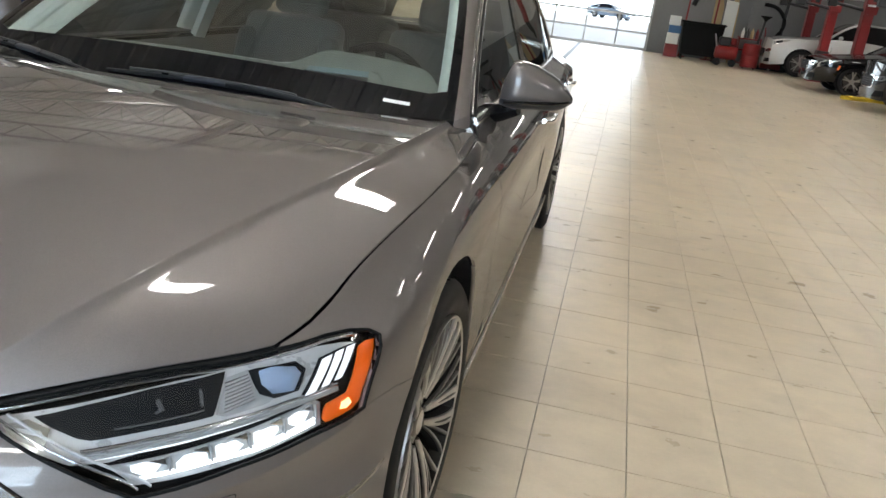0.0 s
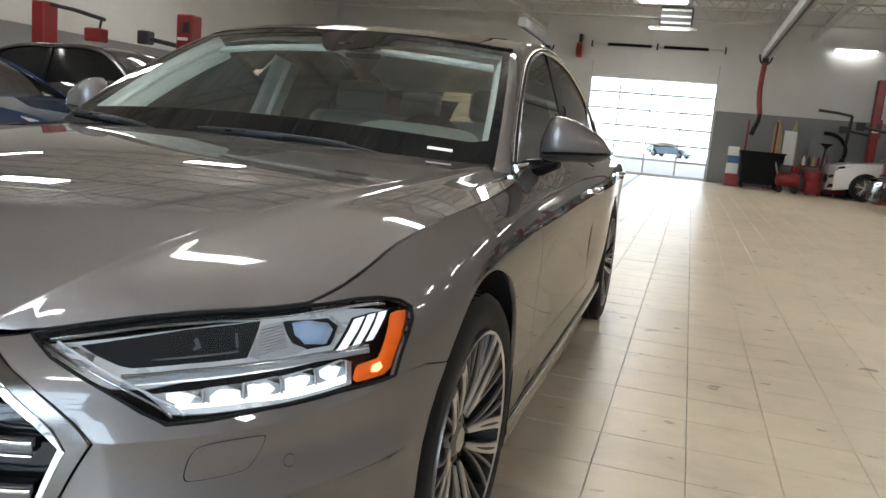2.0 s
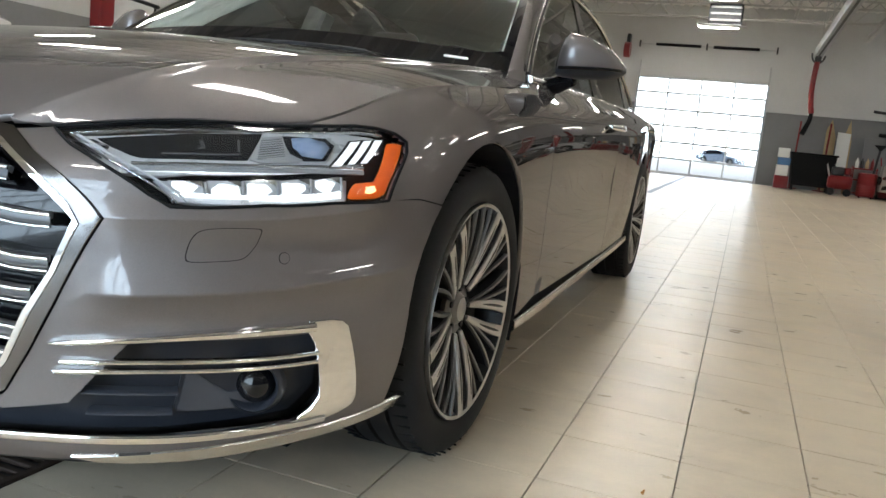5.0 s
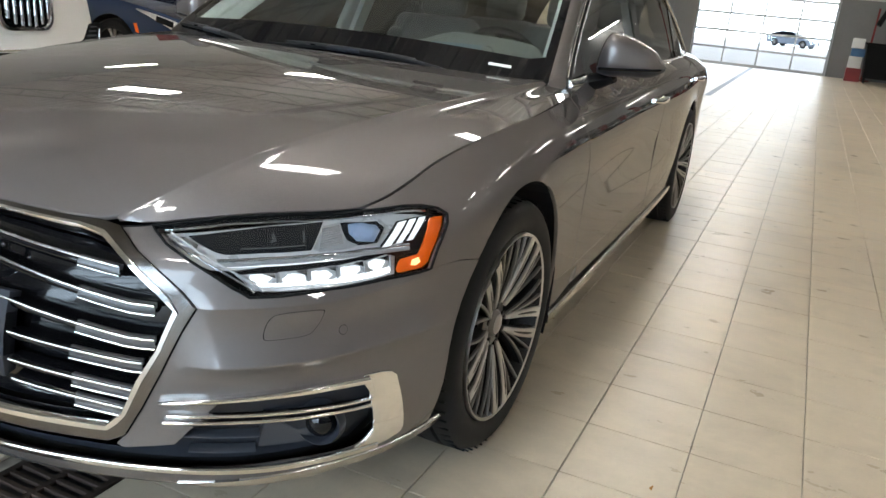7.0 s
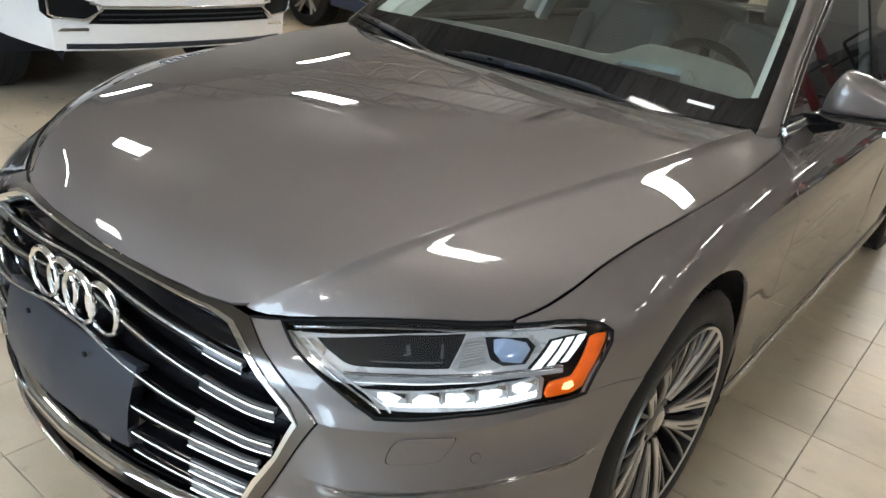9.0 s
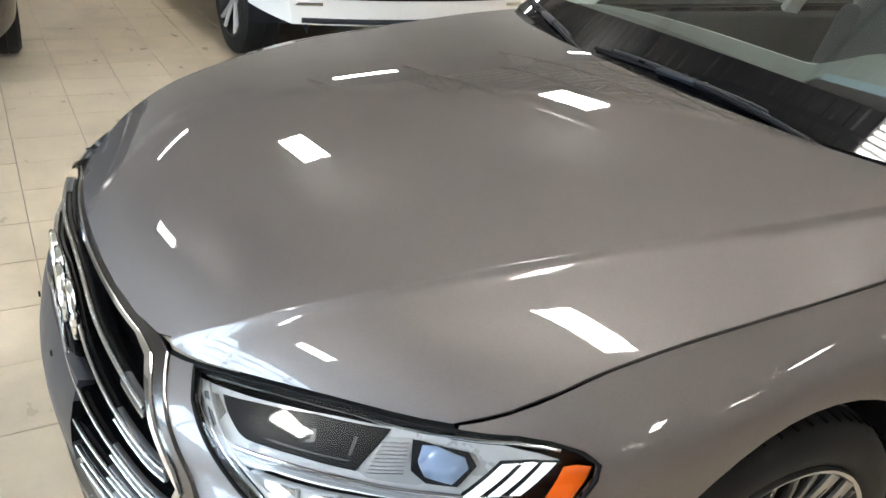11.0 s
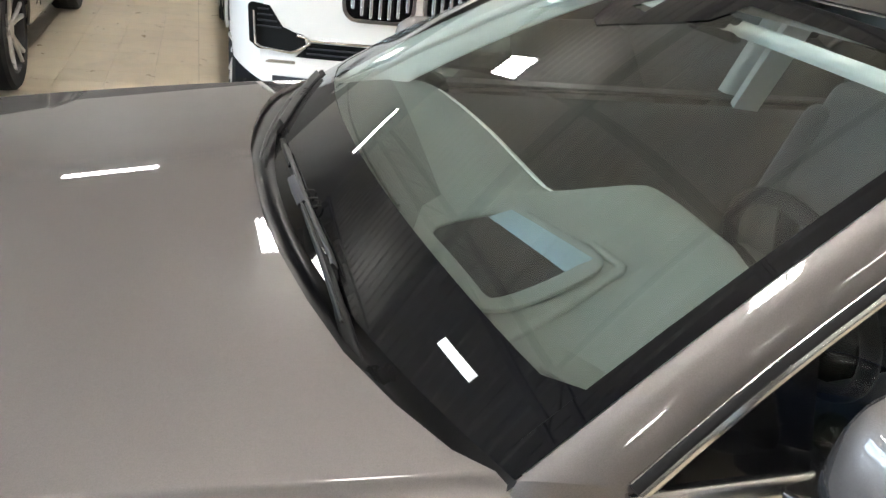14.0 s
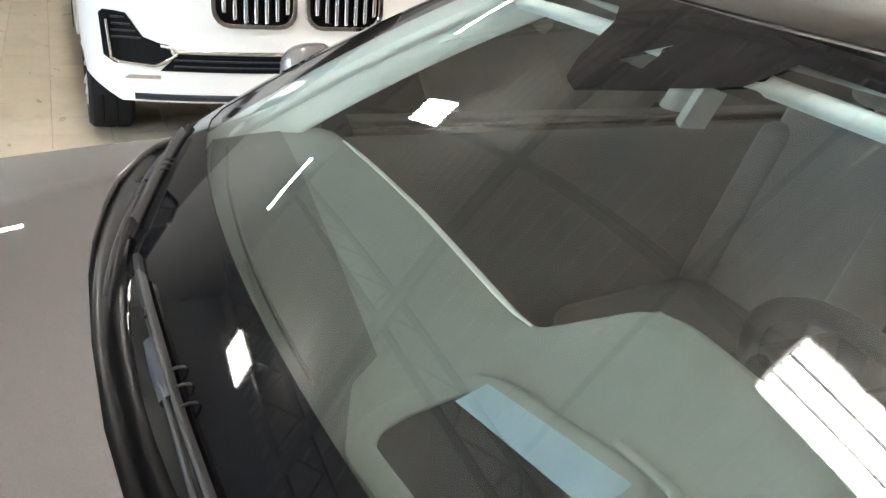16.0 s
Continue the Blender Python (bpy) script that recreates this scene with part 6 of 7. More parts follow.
def other_car(name, label, paint, m, hw=.92, fo=.86, wb=2.9, ro=1.0, wr=.34, zs=.80, zh=(.74, .98), cowl=.62, roof=(1.35, 2.5), zr=1.42, tail=3.55, deck=1.05, spoke=SPOKE, suv=False, face=None, zfront=.25, glassm=GLOSS_BLACK):
    """A parked car: nose at y = -fo, front axle at y = 0."""
    c = root(name, label, "car", m=Matrix.Identity(4))
    L0, L1 = -fo, wb + ro

    def side(y, z):
        y, z = np.broadcast_arrays(np.asarray(y, float), np.asarray(z, float))
        f = np.clip((-y - .15) / (fo - .15), 0, 1)
        b = np.clip((y - wb - .1) / (ro - .1), 0, 1)
        x = hw * (1 - .075 * ((z - .60) / .45) ** 2 * (z > .6) - .05 * ((.60 - z) / .4) ** 2 * (z < .6)) - .16 * hw * f ** 2.2 - .14 * hw * b ** 2.2
        return np.stack([x, y, z], -1)

    belt = spline([L0, L0 + .12, 0, cowl, (cowl + tail) / 2, tail, L1 - .05, L1], [zh[0] - .02, zh[0] + .02, zh[0] + (zh[1] - zh[0]) * .62, zh[1], zh[1] + .02, zh[1] + .05, deck - .04, deck - .10])
    ar = wr + .045

    def arc(yc, a0, a1, n=16):
        return [(yc + ar * math.sin(radians(a0 + (a1 - a0) * k / n)), wr + ar * math.cos(radians(a0 + (a1 - a0) * k / n))) for k in range(n + 1)]

    body_y = np.linspace(L0 + .02, L1 - .02, 34)
    low = zfront
    poly = [(y, float(belt(y)[0])) for y in body_y][::-1] + [(L0 + .02, low)] + [p for p in arc(0, -112, 112) if p[1] > low] + [p for p in arc(wb, -112, 112) if p[1] > low] + [(L1 - .02, low + .06)]
    for sd_ in (False, True):
        panel("body_side", side, poly, paint, c, step=.09, flange=.02, mirror=sd_)
        sg = -1 if sd_ else 1
        xw = hw - .025
        bg_wheel(c, sg * xw, 0, wr, sg, spoke)
        bg_wheel(c, sg * xw, wb, wr, sg, spoke)
        for yc in (0, wb):
            liner_ = lathe_bm([(ar + .012, -.01), (ar + .012, -.4), (.02, -.41)], 32, None, Matrix.Translation((sg * (hw - .03), yc, wr)) @ (Matrix.Identity(4) if sg > 0 else Matrix.Rotation(math.pi, 4, "Z")))
            bmesh.ops.delete(liner_, geom=[f for f in liner_.faces if f.calc_center_median().z < wr * .8], context="FACES")
            part("arch_liner", liner_, LINER, c)
        # door joints and handle
        for yj in (.75, 1.75):
            part("door_gap", box_bm(.006, .007, .55, (sg * (hw + .0005), yj, .68), 0), BLACK, c)
        for yj in (1.50, 2.50):
            ribbon("handle", [(sg * (float(side(yj + d, zh[1] - .13)[0]) + .02), yj + d, zh[1] - .13) for d in (-.1, -.04, .04, .1)], .025, .01, paint, c, normal=[(sg, 0, 0)] * 4)
        ml = [[(sg * (hw - .03 + .20 * q), cowl + .28 + .05 * q - .055 * math.cos(a) * math.sin(math.pi * (.2 + .75 * q)), zh[1] + .08 + .06 * math.sin(a) * math.sin(math.pi * (.2 + .75 * q))) for a in np.linspace(0, 2 * math.pi, 13)[:-1]] for q in np.linspace(0, 1, 7)]
        loft("door_mirror", ml, paint, c, closed=True, flip=sd_)

    def edge(y):
        p = side(y, belt(y))[0] if np.ndim(belt(y)) else side(y, belt(y))
        return p

    def across(name, y0, y1, n, crown, mat, z_off=0.0):
        rows = []
        for y in np.linspace(y0, y1, n):
            e = edge(y)
            rows.append([(e[0] * u, y, e[2] + crown * (1 - abs(u) ** 2.2) + z_off) for u in np.linspace(-1, 1, 17)])
        return loft(name, rows, mat, c)

    across("bonnet", L0 + .02, cowl + .05, 16, .055, paint)
    across("boot", tail, L1 - .02, 10, .03, paint)
    rows = []
    for z in np.linspace(low, float(belt(L0 + .02)[0]), 8):
        e = side(L0 + .02, z)
        q = (z - low) / (zh[0] - low)
        rows.append([(e[0] * u, L0 + .02 - (.13 - .05 * q * q - .02 * (1 - q)) * (1 - abs(u) ** 2.6), z + (.055 * q * (1 - abs(u) ** 2.2) if q > .98 else 0)) for u in np.linspace(-1, 1, 21)])
    loft("front_bumper", rows, paint, c, flip=True)
    rows = []
    for z in np.linspace(low + .06, float(belt(L1 - .02)[0]), 6):
        e = side(L1 - .02, z)
        rows.append([(e[0] * u, L1 - .02 + .10 * (1 - abs(u) ** 2.6), z) for u in np.linspace(-1, 1, 13)])
    loft("rear_bumper", rows, paint, c)
    # cabin glass and roof
    xr = hw * .66
    prof = [(cowl, zh[1] + .01, hw - .10), (roof[0], zr - .05, xr + .02), ((roof[0] + roof[1]) / 2, zr, xr + .03), (roof[1], zr - .03, xr + .01), (tail, deck if not suv else zh[1] + .10, hw - .13)]
    ys = np.linspace(cowl, tail, 26)
    zf, xf = spline([p[0] for p in prof], [p[1] for p in prof]), spline([p[0] for p in prof], [p[2] for p in prof])
    for sd_ in (False, True):
        rows = [[(float(edge(y)[0]) * (1 - q) - .02 * (1 - q) + float(xf(y)[0]) * q, y, float(belt(y)[0]) * (1 - q) + (float(zf(y)[0]) - .01) * q) for q in np.linspace(0, 1, 6)] for y in ys]
        loft("side_window", rows, glassm, c, "dark side glass", mirror=sd_, flip=True)
        sg = -1 if sd_ else 1
        ribbon("roof_pillar", [(sg * float(xf(y)[0]), y, float(zf(y)[0])) for y in ys], .075, .012, paint, c, normal=[(sg * .6, -.1, .8)] * len(ys))
        for yp in ((roof[0] + roof[1]) / 2 + .1, roof[1] + .25):
            pr = [(sg * (float(edge(yp)[0]) * (1 - q) - .018 * (1 - q) + float(xf(yp)[0]) * q), yp, float(belt(yp)[0]) * (1 - q) + float(zf(yp)[0]) * q) for q in np.linspace(0, 1, 5)]
            ribbon("window_post", pr, .07, .006, GLOSS_BLACK, c, normal=[(sg, 0, .4)] * 5)
    rows = [[(float(xf(y)[0]) * u, y - .10 * (1 - u * u) * (1 if y < roof[0] + .01 else max(0, 1 - (y - roof[0]) * 2)), float(zf(y)[0]) + .035 * (1 - abs(u) ** 2.2) * min(1, (y - cowl) * 3)) for u in np.linspace(-1, 1, 13)] for y in ys]
    kf = int(np.searchsorted(ys, roof[0]))
    kr = int(np.searchsorted(ys, roof[1]))
    loft("windscreen", rows[:kf + 1], glassm, c, "windscreen")
    loft("roof", rows[kf:kr + 1], paint, c)
    loft("rear_window", rows[kr:], glassm, c)
    part("underbody", box_bm(2 * (hw - .27), L1 - L0 - .35, .10, (0, (L0 + L1) / 2 + .05, low + .07), .02), BLACK, c)
    part("cabin_shell", box_bm(hw * 1.5, tail - cowl - .2, .5, (0, (tail + cowl) / 2 + .1, zh[1] - .22), .05), BLACK, c)
    part("underbody", box_bm(hw * 1.6, wb + 1.0, .12, (0, wb / 2, low + .06), .02), BLACK, c)

    def fascia(x, z):
        x, z = np.broadcast_arrays(np.asarray(x, float), np.asarray(z, float))
        ex = side(np.full(x.shape, L0 + .02), z)[..., 0]
        q = (z - low) / (zh[0] - low)
        u = np.clip(x / ex, -1, 1)
        return np.stack([x, L0 + .02 - (.13 - .05 * q * q - .02 * (1 - q)) * (1 - np.abs(u) ** 2.6), z], -1)

    if face:
        face(c, fascia, paint, side, belt, fo)
    c.matrix_world = m
    return c


def rrect(x0, x1, z0, z1, r, n=4):
    out = []
    for cx, cz, a0 in ((x1 - r, z1 - r, 0), (x0 + r, z1 - r, 90), (x0 + r, z0 + r, 180), (x1 - r, z0 + r, 270)):
        out += [(cx + r * math.cos(radians(a0 + 90 * k / n)), cz + r * math.sin(radians(a0 + 90 * k / n))) for k in range(n + 1)]
    return out


def suv_face(c, f, paint, side, belt, fo):
    """Twin tall grilles with upright slats, side intakes with bright edges, a lower intake."""
    for sg in (1, -1):
        o = [(sg * x, z) for x, z in rrect(.022, .425, .765, 1.185, .085)]
        i = [(sg * x, z) for x, z in rrect(.040, .407, .783, 1.167, .072)]
        g = panel("kidney_grille", f, o, CHROME, c, holes=[i], step=.035, lift=.030, flange=.05, label="tall chrome-framed grille")
        panel("grille_backing", f, i, GLOSS_BLACK, g, step=.08, lift=.004, flange=0)
        for k in range(7):
            x = .074 + k * .050
            trim = (.045, .012, 0, 0, 0, .012, .045)[k]
            zs_ = np.linspace(.792 + trim, 1.158 - trim, 9)
            p = f(np.full(9, sg * x), zs_)
            n = np.tile((0, -1.0, .1), (9, 1))
            ribbon("grille_slat", p + n * .026, [.016, .022] + [.020] * 5 + [.022, .016], .022, CHROME, g, "upright chrome slat", normal=n)
        lampo = [(sg * x, z) for x, z in ((.47, 1.06), (.62, 1.10), (.86, 1.13), (.90, 1.07), (.82, 1.0), (.55, .985))]
        hl = panel("headlamp", f, lampo, HL_GREY, c, step=.05, lift=.004, flange=.02, label="slim headlamp")
        panel("headlamp_light", f, [(sg * x, z) for x, z in ((.58, 1.075), (.70, 1.09), (.70, 1.02), (.60, 1.01))], HL_BRIGHT, hl, step=.04, lift=.01, flange=.01)
        panel("headlamp_inner", f, [(sg * x, z) for x, z in ((.74, 1.095), (.84, 1.10), (.82, 1.03), (.73, 1.02))], HL_DARK, hl, step=.04, lift=.008, flange=.01)
        sidei = [(sg * x, z) for x, z in ((.60, .605), (.68, .565), (.86, .572), (.905, .61), (.915, .80), (.895, .815), (.80, .805), (.73, .70), (.66, .675), (.62, .668))]
        s_ = panel("side_intake", f, sidei, BLACK, c, step=.05, lift=.006, flange=.02, label="black side intake with a bright edge")
        ed = [(sg * x, z) for x, z in ((.885, .775), (.872, .60), (.84, .582), (.69, .570), (.665, .578), (.585, .628), (.60, .655), (.67, .668))]
        p = np.concatenate([f(np.linspace(a[0], b[0], 6), np.linspace(a[1], b[1], 6))[:5] for a, b in zip(ed[:-1], ed[1:])])
        ribbon("bright_edge", p + (0, -.012, 0), .013, .012, CHROME, s_, normal=np.tile((sg * .2, -1.0, 0), (len(p), 1)))
        for k in range(4):
            z = .695 + .03 * k
            q = f(np.linspace(sg * (.74 + .022 * k), sg * .865, 5), np.full(5, z))
            ribbon("intake_fin", q + (0, -.012, 0), .008, .008, GREY_PLASTIC, s_, normal=np.tile((0, -1.0, 0), (5, 1)))
        panel("bumper_reflector", f, [(sg * x, z) for x, z in ((.66, .505), (.82, .50), (.80, .518), (.66, .522))], SATIN, c, step=.05, lift=.006, flange=.006)
    low_in = panel("lower_intake", f, [(-.66, .545), (.66, .545), (.575, .63), (-.575, .63)], BLACK, c, step=.06, lift=.006, flange=.02, label="black lower intake")
    for z in (.57, .60):
        q = f(np.linspace(-.6, .6, 12), np.full(12, z))
        ribbon("intake_bar", q + (0, -.01, 0), .008, .008, GREY_PLASTIC, low_in, normal=np.tile((0, -1.0, 0), (12, 1)))
    q = f(np.linspace(-.585, .585, 14), np.full(14, .645))
    ribbon("intake_trim", q + (0, -.008, 0), .016, .012, CHROME, c, "bright intake trim", normal=np.tile((0, -1.0, 0), (14, 1)))
    q = f(np.linspace(-.78, .78, 18), np.full(18, .415))
    ribbon("skid_trim", q + (0, -.006, 0), .03, .010, GREY_PLASTIC, c, "grey skid trim", normal=np.tile((0, -1.0, -.2), (18, 1)))
    panel("tow_eye_lid", f, [(-.62, .675), (-.54, .675), (-.54, .735), (-.62, .735)], paint, c, step=.04, lift=.003, flange=.004)


def plain_face(c, f, paint, side, belt, fo):
    for sg in (1, -1):
        ys = np.linspace(-fo + .05, -.36, 9)
        upper = [float(belt(y)[0]) - .035 for y in ys]
        wing = [(y, z) for y, z in zip(ys, upper)] + [(y, z - .012 - .10 * q) for y, z, q in zip(ys[::-1], upper[::-1], np.linspace(0, 1, 9))]
        hl = panel("headlamp_wing", side, wing, HL_BRIGHT, c, step=.04, lift=.006, flange=.012, mirror=sg < 0, label="headlamp glass swept back along the wing")
        panel("headlamp_eye", side, [(y, z - .012 - .075 * q) for y, z, q in zip(ys[1:5], upper[1:5], (0, 0, 0, 0))] + [(y, z - .075) for y, z in zip(ys[4:0:-1], upper[4:0:-1])], HL_DARK, hl, step=.04, lift=.010, flange=.006, mirror=sg < 0)
        if c.name.startswith(("blue_saloon", "black_coupe")):
            panel("marker", side, [(-.40, .56), (-.36, .57), (-.33, .66), (-.37, .66)], AMBER, c, step=.03, lift=.004, flange=.004, mirror=sg < 0, label="orange side marker")
        panel("headlamp", f, [(sg * x, z) for x, z in ((.42, .66), (.60, .70), (.80, .71), (.82, .66), (.70, .61), (.46, .60))], HL_BRIGHT, c, step=.05, lift=.006, flange=.02, label="clear headlamp")
        panel("headlamp_inner", f, [(sg * x, z) for x, z in ((.52, .665), (.70, .68), (.68, .625), (.54, .62))], HL_DARK, c, step=.05, lift=.012, flange=.01)
        panel("side_intake", f, [(sg * x, z) for x, z in ((.45, .30), (.80, .33), (.80, .44), (.55, .42))], BLACK, c, step=.06, lift=.006, flange=.02)
    panel("grille", f, rrect(-.36, .36, .46, .68, .06), BLACK, c, step=.06, lift=.008, flange=.02, label="black grille")
    panel("grille_trim", f, rrect(-.375, .375, .445, .695, .07), CHROME, c, holes=[rrect(-.355, .355, .465, .675, .055)], step=.05, lift=.012, flange=.02)
    for z in (.50, .54, .58, .62):
        q = f(np.linspace(-.34, .34, 10), np.full(10, z))
        ribbon("grille_slat", q + (0, -.014, 0), .012, .008, GREY_PLASTIC, c, normal=np.tile((0, -1.0, 0), (10, 1)))


def facing(x, y, deg):
    return Matrix.Translation((x, y, 0)) @ Matrix.Rotation(radians(deg), 4, "Z")


other_car("white_suv_car", "white full-size SUV with twin tall chrome grilles, parked nose-out", WHITE_PAINT, facing(-3.98, 1.46, 90), hw=1.0, fo=.87, wb=3.1, ro=1.15, wr=.385, zh=(1.21, 1.30), cowl=.75, roof=(1.55, 3.4), zr=1.80, tail=3.95, deck=1.30, spoke=PALE_ALLOY, suv=True, face=suv_face, zfront=.39)
other_car("blue_saloon_car", "dark blue saloon car with dark twin-spoke wheels, parked nose-out", BLUE_PAINT, facing(-5.35, 5.43, 90), hw=.90, fo=.90, wb=3.0, ro=1.1, zh=(.74, .98), face=plain_face)
other_car("grey_crossover_car", "dark grey crossover with black glass, parked nose-out", DARK_GREY_PAINT, facing(-4.45, 7.3, 90), hw=.97, fo=.9, wb=2.9, wr=.37, zh=(.94, 1.13), cowl=.66, roof=(1.35, 2.75), zr=1.66, tail=3.75, deck=1.25, suv=True, face=plain_face)
other_car("black_suv_car", "black SUV parked nose-out beside the white one", BLACK_PAINT, facing(-4.15, -1.75, 90), hw=.98, fo=.9, wb=2.95, wr=.38, zh=(1.0, 1.15), cowl=.7, roof=(1.5, 3.0), zr=1.72, tail=3.6, deck=1.25, suv=True, face=plain_face, zfront=.28)
other_car("silver_suv_car", "white-silver compact SUV on the far bay, parked nose-out", SILVER_PAINT, facing(6.25, 24.6, -90), hw=.95, fo=.86, wb=2.8, wr=.385, zh=(.97, 1.15), cowl=.62, roof=(1.3, 2.8), zr=1.66, tail=3.4, deck=1.2, suv=True, face=plain_face)
other_car("black_coupe_car", "black car with orange side marker, parked nose-out", BLACK_PAINT, facing(6.45, 19.4, -90), hw=.93, zh=(.72, .95), face=plain_face)
other_car("dark_pickup_car", "dark car parked nose-out near a yellow lift arm", BLACK_PAINT, facing(6.9, 15.6, -90), hw=.95, zh=(.9, 1.05), wr=.38, face=plain_face, zr=1.7, suv=True)
other_car("black_wagon_car", "black car parked nose-out in the row of bays", BLACK_PAINT, facing(6.9, 11.4, -90), hw=.94, zh=(.76, 1.0), face=plain_face)
other_car("dark_hatchback_car", "dark blue car parked nose-out in the row of bays", BLUE_PAINT, facing(6.9, 7.4, -90), hw=.93, zh=(.76, 1.0), face=plain_face)
other_car("black_crossover_car", "black crossover parked nose-out in the row of bays", BLACK_PAINT, facing(6.9, 3.3, -90), hw=.96, zh=(.9, 1.08), wr=.37, zr=1.62, suv=True, face=plain_face)
other_car("black_limousine_car", "black saloon parked nose-out in the row of bays", BLACK_PAINT, facing(6.9, -.9, -90), hw=.94, zh=(.76, 1.0), face=plain_face)
# paint is paled to stand for the glare outside the door
other_car("outside_car", "blue car parked outside, daylight glare put into its pale paint colour", GLARE_PAINT, facing(0.6, 82.0, 62), hw=.92, face=plain_face)

# ---- lifts, hoses, tools ----
def lift(x, y, sx=1, high=2.5, unit=True):
    r = root("car_lift", "red two-post car lift column with a black arm", "car lift", "car lifts", Matrix.Translation((x, y, 0)))
    part("column", box_bm(.24, .30, high, (0, 0, high / 2), .02), RED, r)
    part("base_plate", box_bm(.5, .5, .03, (0, 0, .015), .004), RED, r)
    part("carriage", box_bm(.32, .36, .6, (0, 0, .55), .02), DARK_STEEL, r)
    part("arm", box_bm(.12, .9, .10, (sx * .1, .50, .18), .02), YELLOW, r)
    if unit:
        part("power_unit", box_bm(.30, .28, .60, (sx * .02, -.06, 2.19), .02), RED, r, "red power unit box")
        part("power_screen", box_bm(.13, .012, .17, (sx * .06, -.206, 2.28), .004), DARK_STEEL, r, "dark screen")
        part("power_label", box_bm(.20, .010, .05, (0, -.205, 2.10), .002), LABEL, r, "white label")
        part("boom", tube_bm([(-sx * .1, 0, 1.98), (-sx * .8, .02, 2.08)], .04, 8), DARK_STEEL, r, "", 60)
        part("boom_end", box_bm(.22, .2, .22, (-sx * .88, .02, 2.1), .02), DARK_STEEL, r)
    else:
        part("crossbar", tube_bm([(0, 0, high - .02), (.55, .01, high - .10), (1.10, .02, high - .22)], .03, 8), DARK_STEEL, r, "black crossbar")
        part("hanger_box", box_bm(.30, .2, .20, (.95, .02, high - .45), .02), RED, r, "red control box")
        part("hanger_rod", tube_bm([(1.05, .02, high - .2), (1.0, .02, high - .4)], .02, 6), DARK_STEEL, r)
    return r


lift(-8.4, 8.35, 1, 2.42, False)
for x, y in ((-6.76, 9.73), (-8.0, 13.4), (6.62, 22.95), (6.95, 20.75), (6.6, 13.4)):
    lift(x, y)
low_lift = lift(7.25, 17.5)
part("arm", box_bm(1.45, .13, .09, (-.70, -.55, .10), .02, None, Matrix.Rotation(radians(18), 4, "Z")), YELLOW, low_lift, "yellow swing arm near the floor")
lift(6.72, 26.2, 1, 3.7)


def hose_drop(x, y, length):
    r = root("exhaust_hose", "red exhaust hose hanging from a silver overhead rail", "exhaust hose", "exhaust hoses")
    part("rail", box_bm(.20, length, .22, (x, y - length / 2 + .1, 3.82), .012), GALV, r, "long silver rail")
    part("rail_slot", box_bm(.05, length - .1, .02, (x, y - length / 2 + .1, 3.706), .002), DARK_STEEL, r)
    for q in np.arange(.4, length, 2.4):
        part("rod", tube_bm([(x, y - q, 3.9), (x, y - q, HC + .004)], .012, 6), GALV, r)
    part("trolley", box_bm(.16, .24, .14, (x, y, 3.64), .02), DARK_STEEL, r)
    part("bracket", tube_bm(bend([(x - .16, y, 3.80), (x - .12, y, 3.62), (x, y, 3.54), (x + .12, y, 3.60), (x + .17, y, 3.74)]), .025, 8), DARK_STEEL, r, "", 60)
    part("hose", tube_bm(bend([(x, y, 3.60), (x - .02, y, 3.3), (x - .03, y, 2.9), (x, y, 2.5), (x + .06, y, 2.2)], 50), [.075 if k % 2 else .068 for k in range(50)], 12), RED, r, "", 60)
    part("nozzle", tube_bm([(x + .06, y, 2.2), (x + .04, y - .02, 2.0), (x - .1, y - .1, 1.62)], [.05, .06, .07], 10), BLACK, r, "", 60)


hose_drop(2.95, 22.0, 13.0)
hose_drop(-3.1, 22.0, 4.0)
reel = root("hose_reel", "red hose reel high on the wall", "hose reel")
part("drum", lathe_bm([(.03, -.1), (.26, -.1), (.26, .1), (.03, .1)], 24, None, Matrix.Translation((-2.85, 26.7, 4.15))), RED, reel, "", 40)
part("bracket", box_bm(.12, .34, .5, (-2.85, 26.832, 4.45), .01), DARK_STEEL, reel)
bin_ = root("waste_bin", "large black wheeled workshop bin", "bin")
part("tub", prism_bm([(-.55, .16), (.55, .16), (.64, 1.12), (-.64, 1.12)], .9, None, Matrix.Translation((3.5, 25.0, 0)), .02), BLACK, bin_)
part("lid", box_bm(1.36, .98, .06, (3.5, 25.45, 1.15), .02), BLACK, bin_)
for dx in (-.5, .5):
    for dy in (.15, .75):
        part("castor", lathe_bm([(.01, -.02), (.08, -.02), (.08, .02), (.01, .02)], 16, None, Matrix.Translation((3.5 + dx, 25.0 + dy, .08))), RUBBER, bin_)
cart = root("tool_cart", "red steel tool cart with bottles and parts on top", "tool cart")
for z in (.12, .52, .86):
    part("shelf", box_bm(.7, .45, .04, (4.95, 25.3, z), .006), RED, cart)
for dx in (-.32, .32):
    for dy in (-.2, .2):
        part("post", box_bm(.035, .035, .9, (4.95 + dx, 25.3 + dy, .47), .004), RED, cart)
for k in range(4):
    tagged(part("bottle", lathe_bm([(.001, 0), (.05, 0), (.05, .2), (.02, .25), (.02, .3), (.001, .3)], 16, None, Matrix.Translation((4.72 + .14 * k, 25.25, .88)) @ Matrix.Rotation(radians(-90), 4, "Y")), (LABEL, DARK_STEEL, CARDBOARD, RED)[k], None, "", 40), "plastic fluid bottle on the red cart", "bottle", "bottles on the cart")
jack = root("trolley_jack", "red trolley jack with an upright handle", "trolley jack")
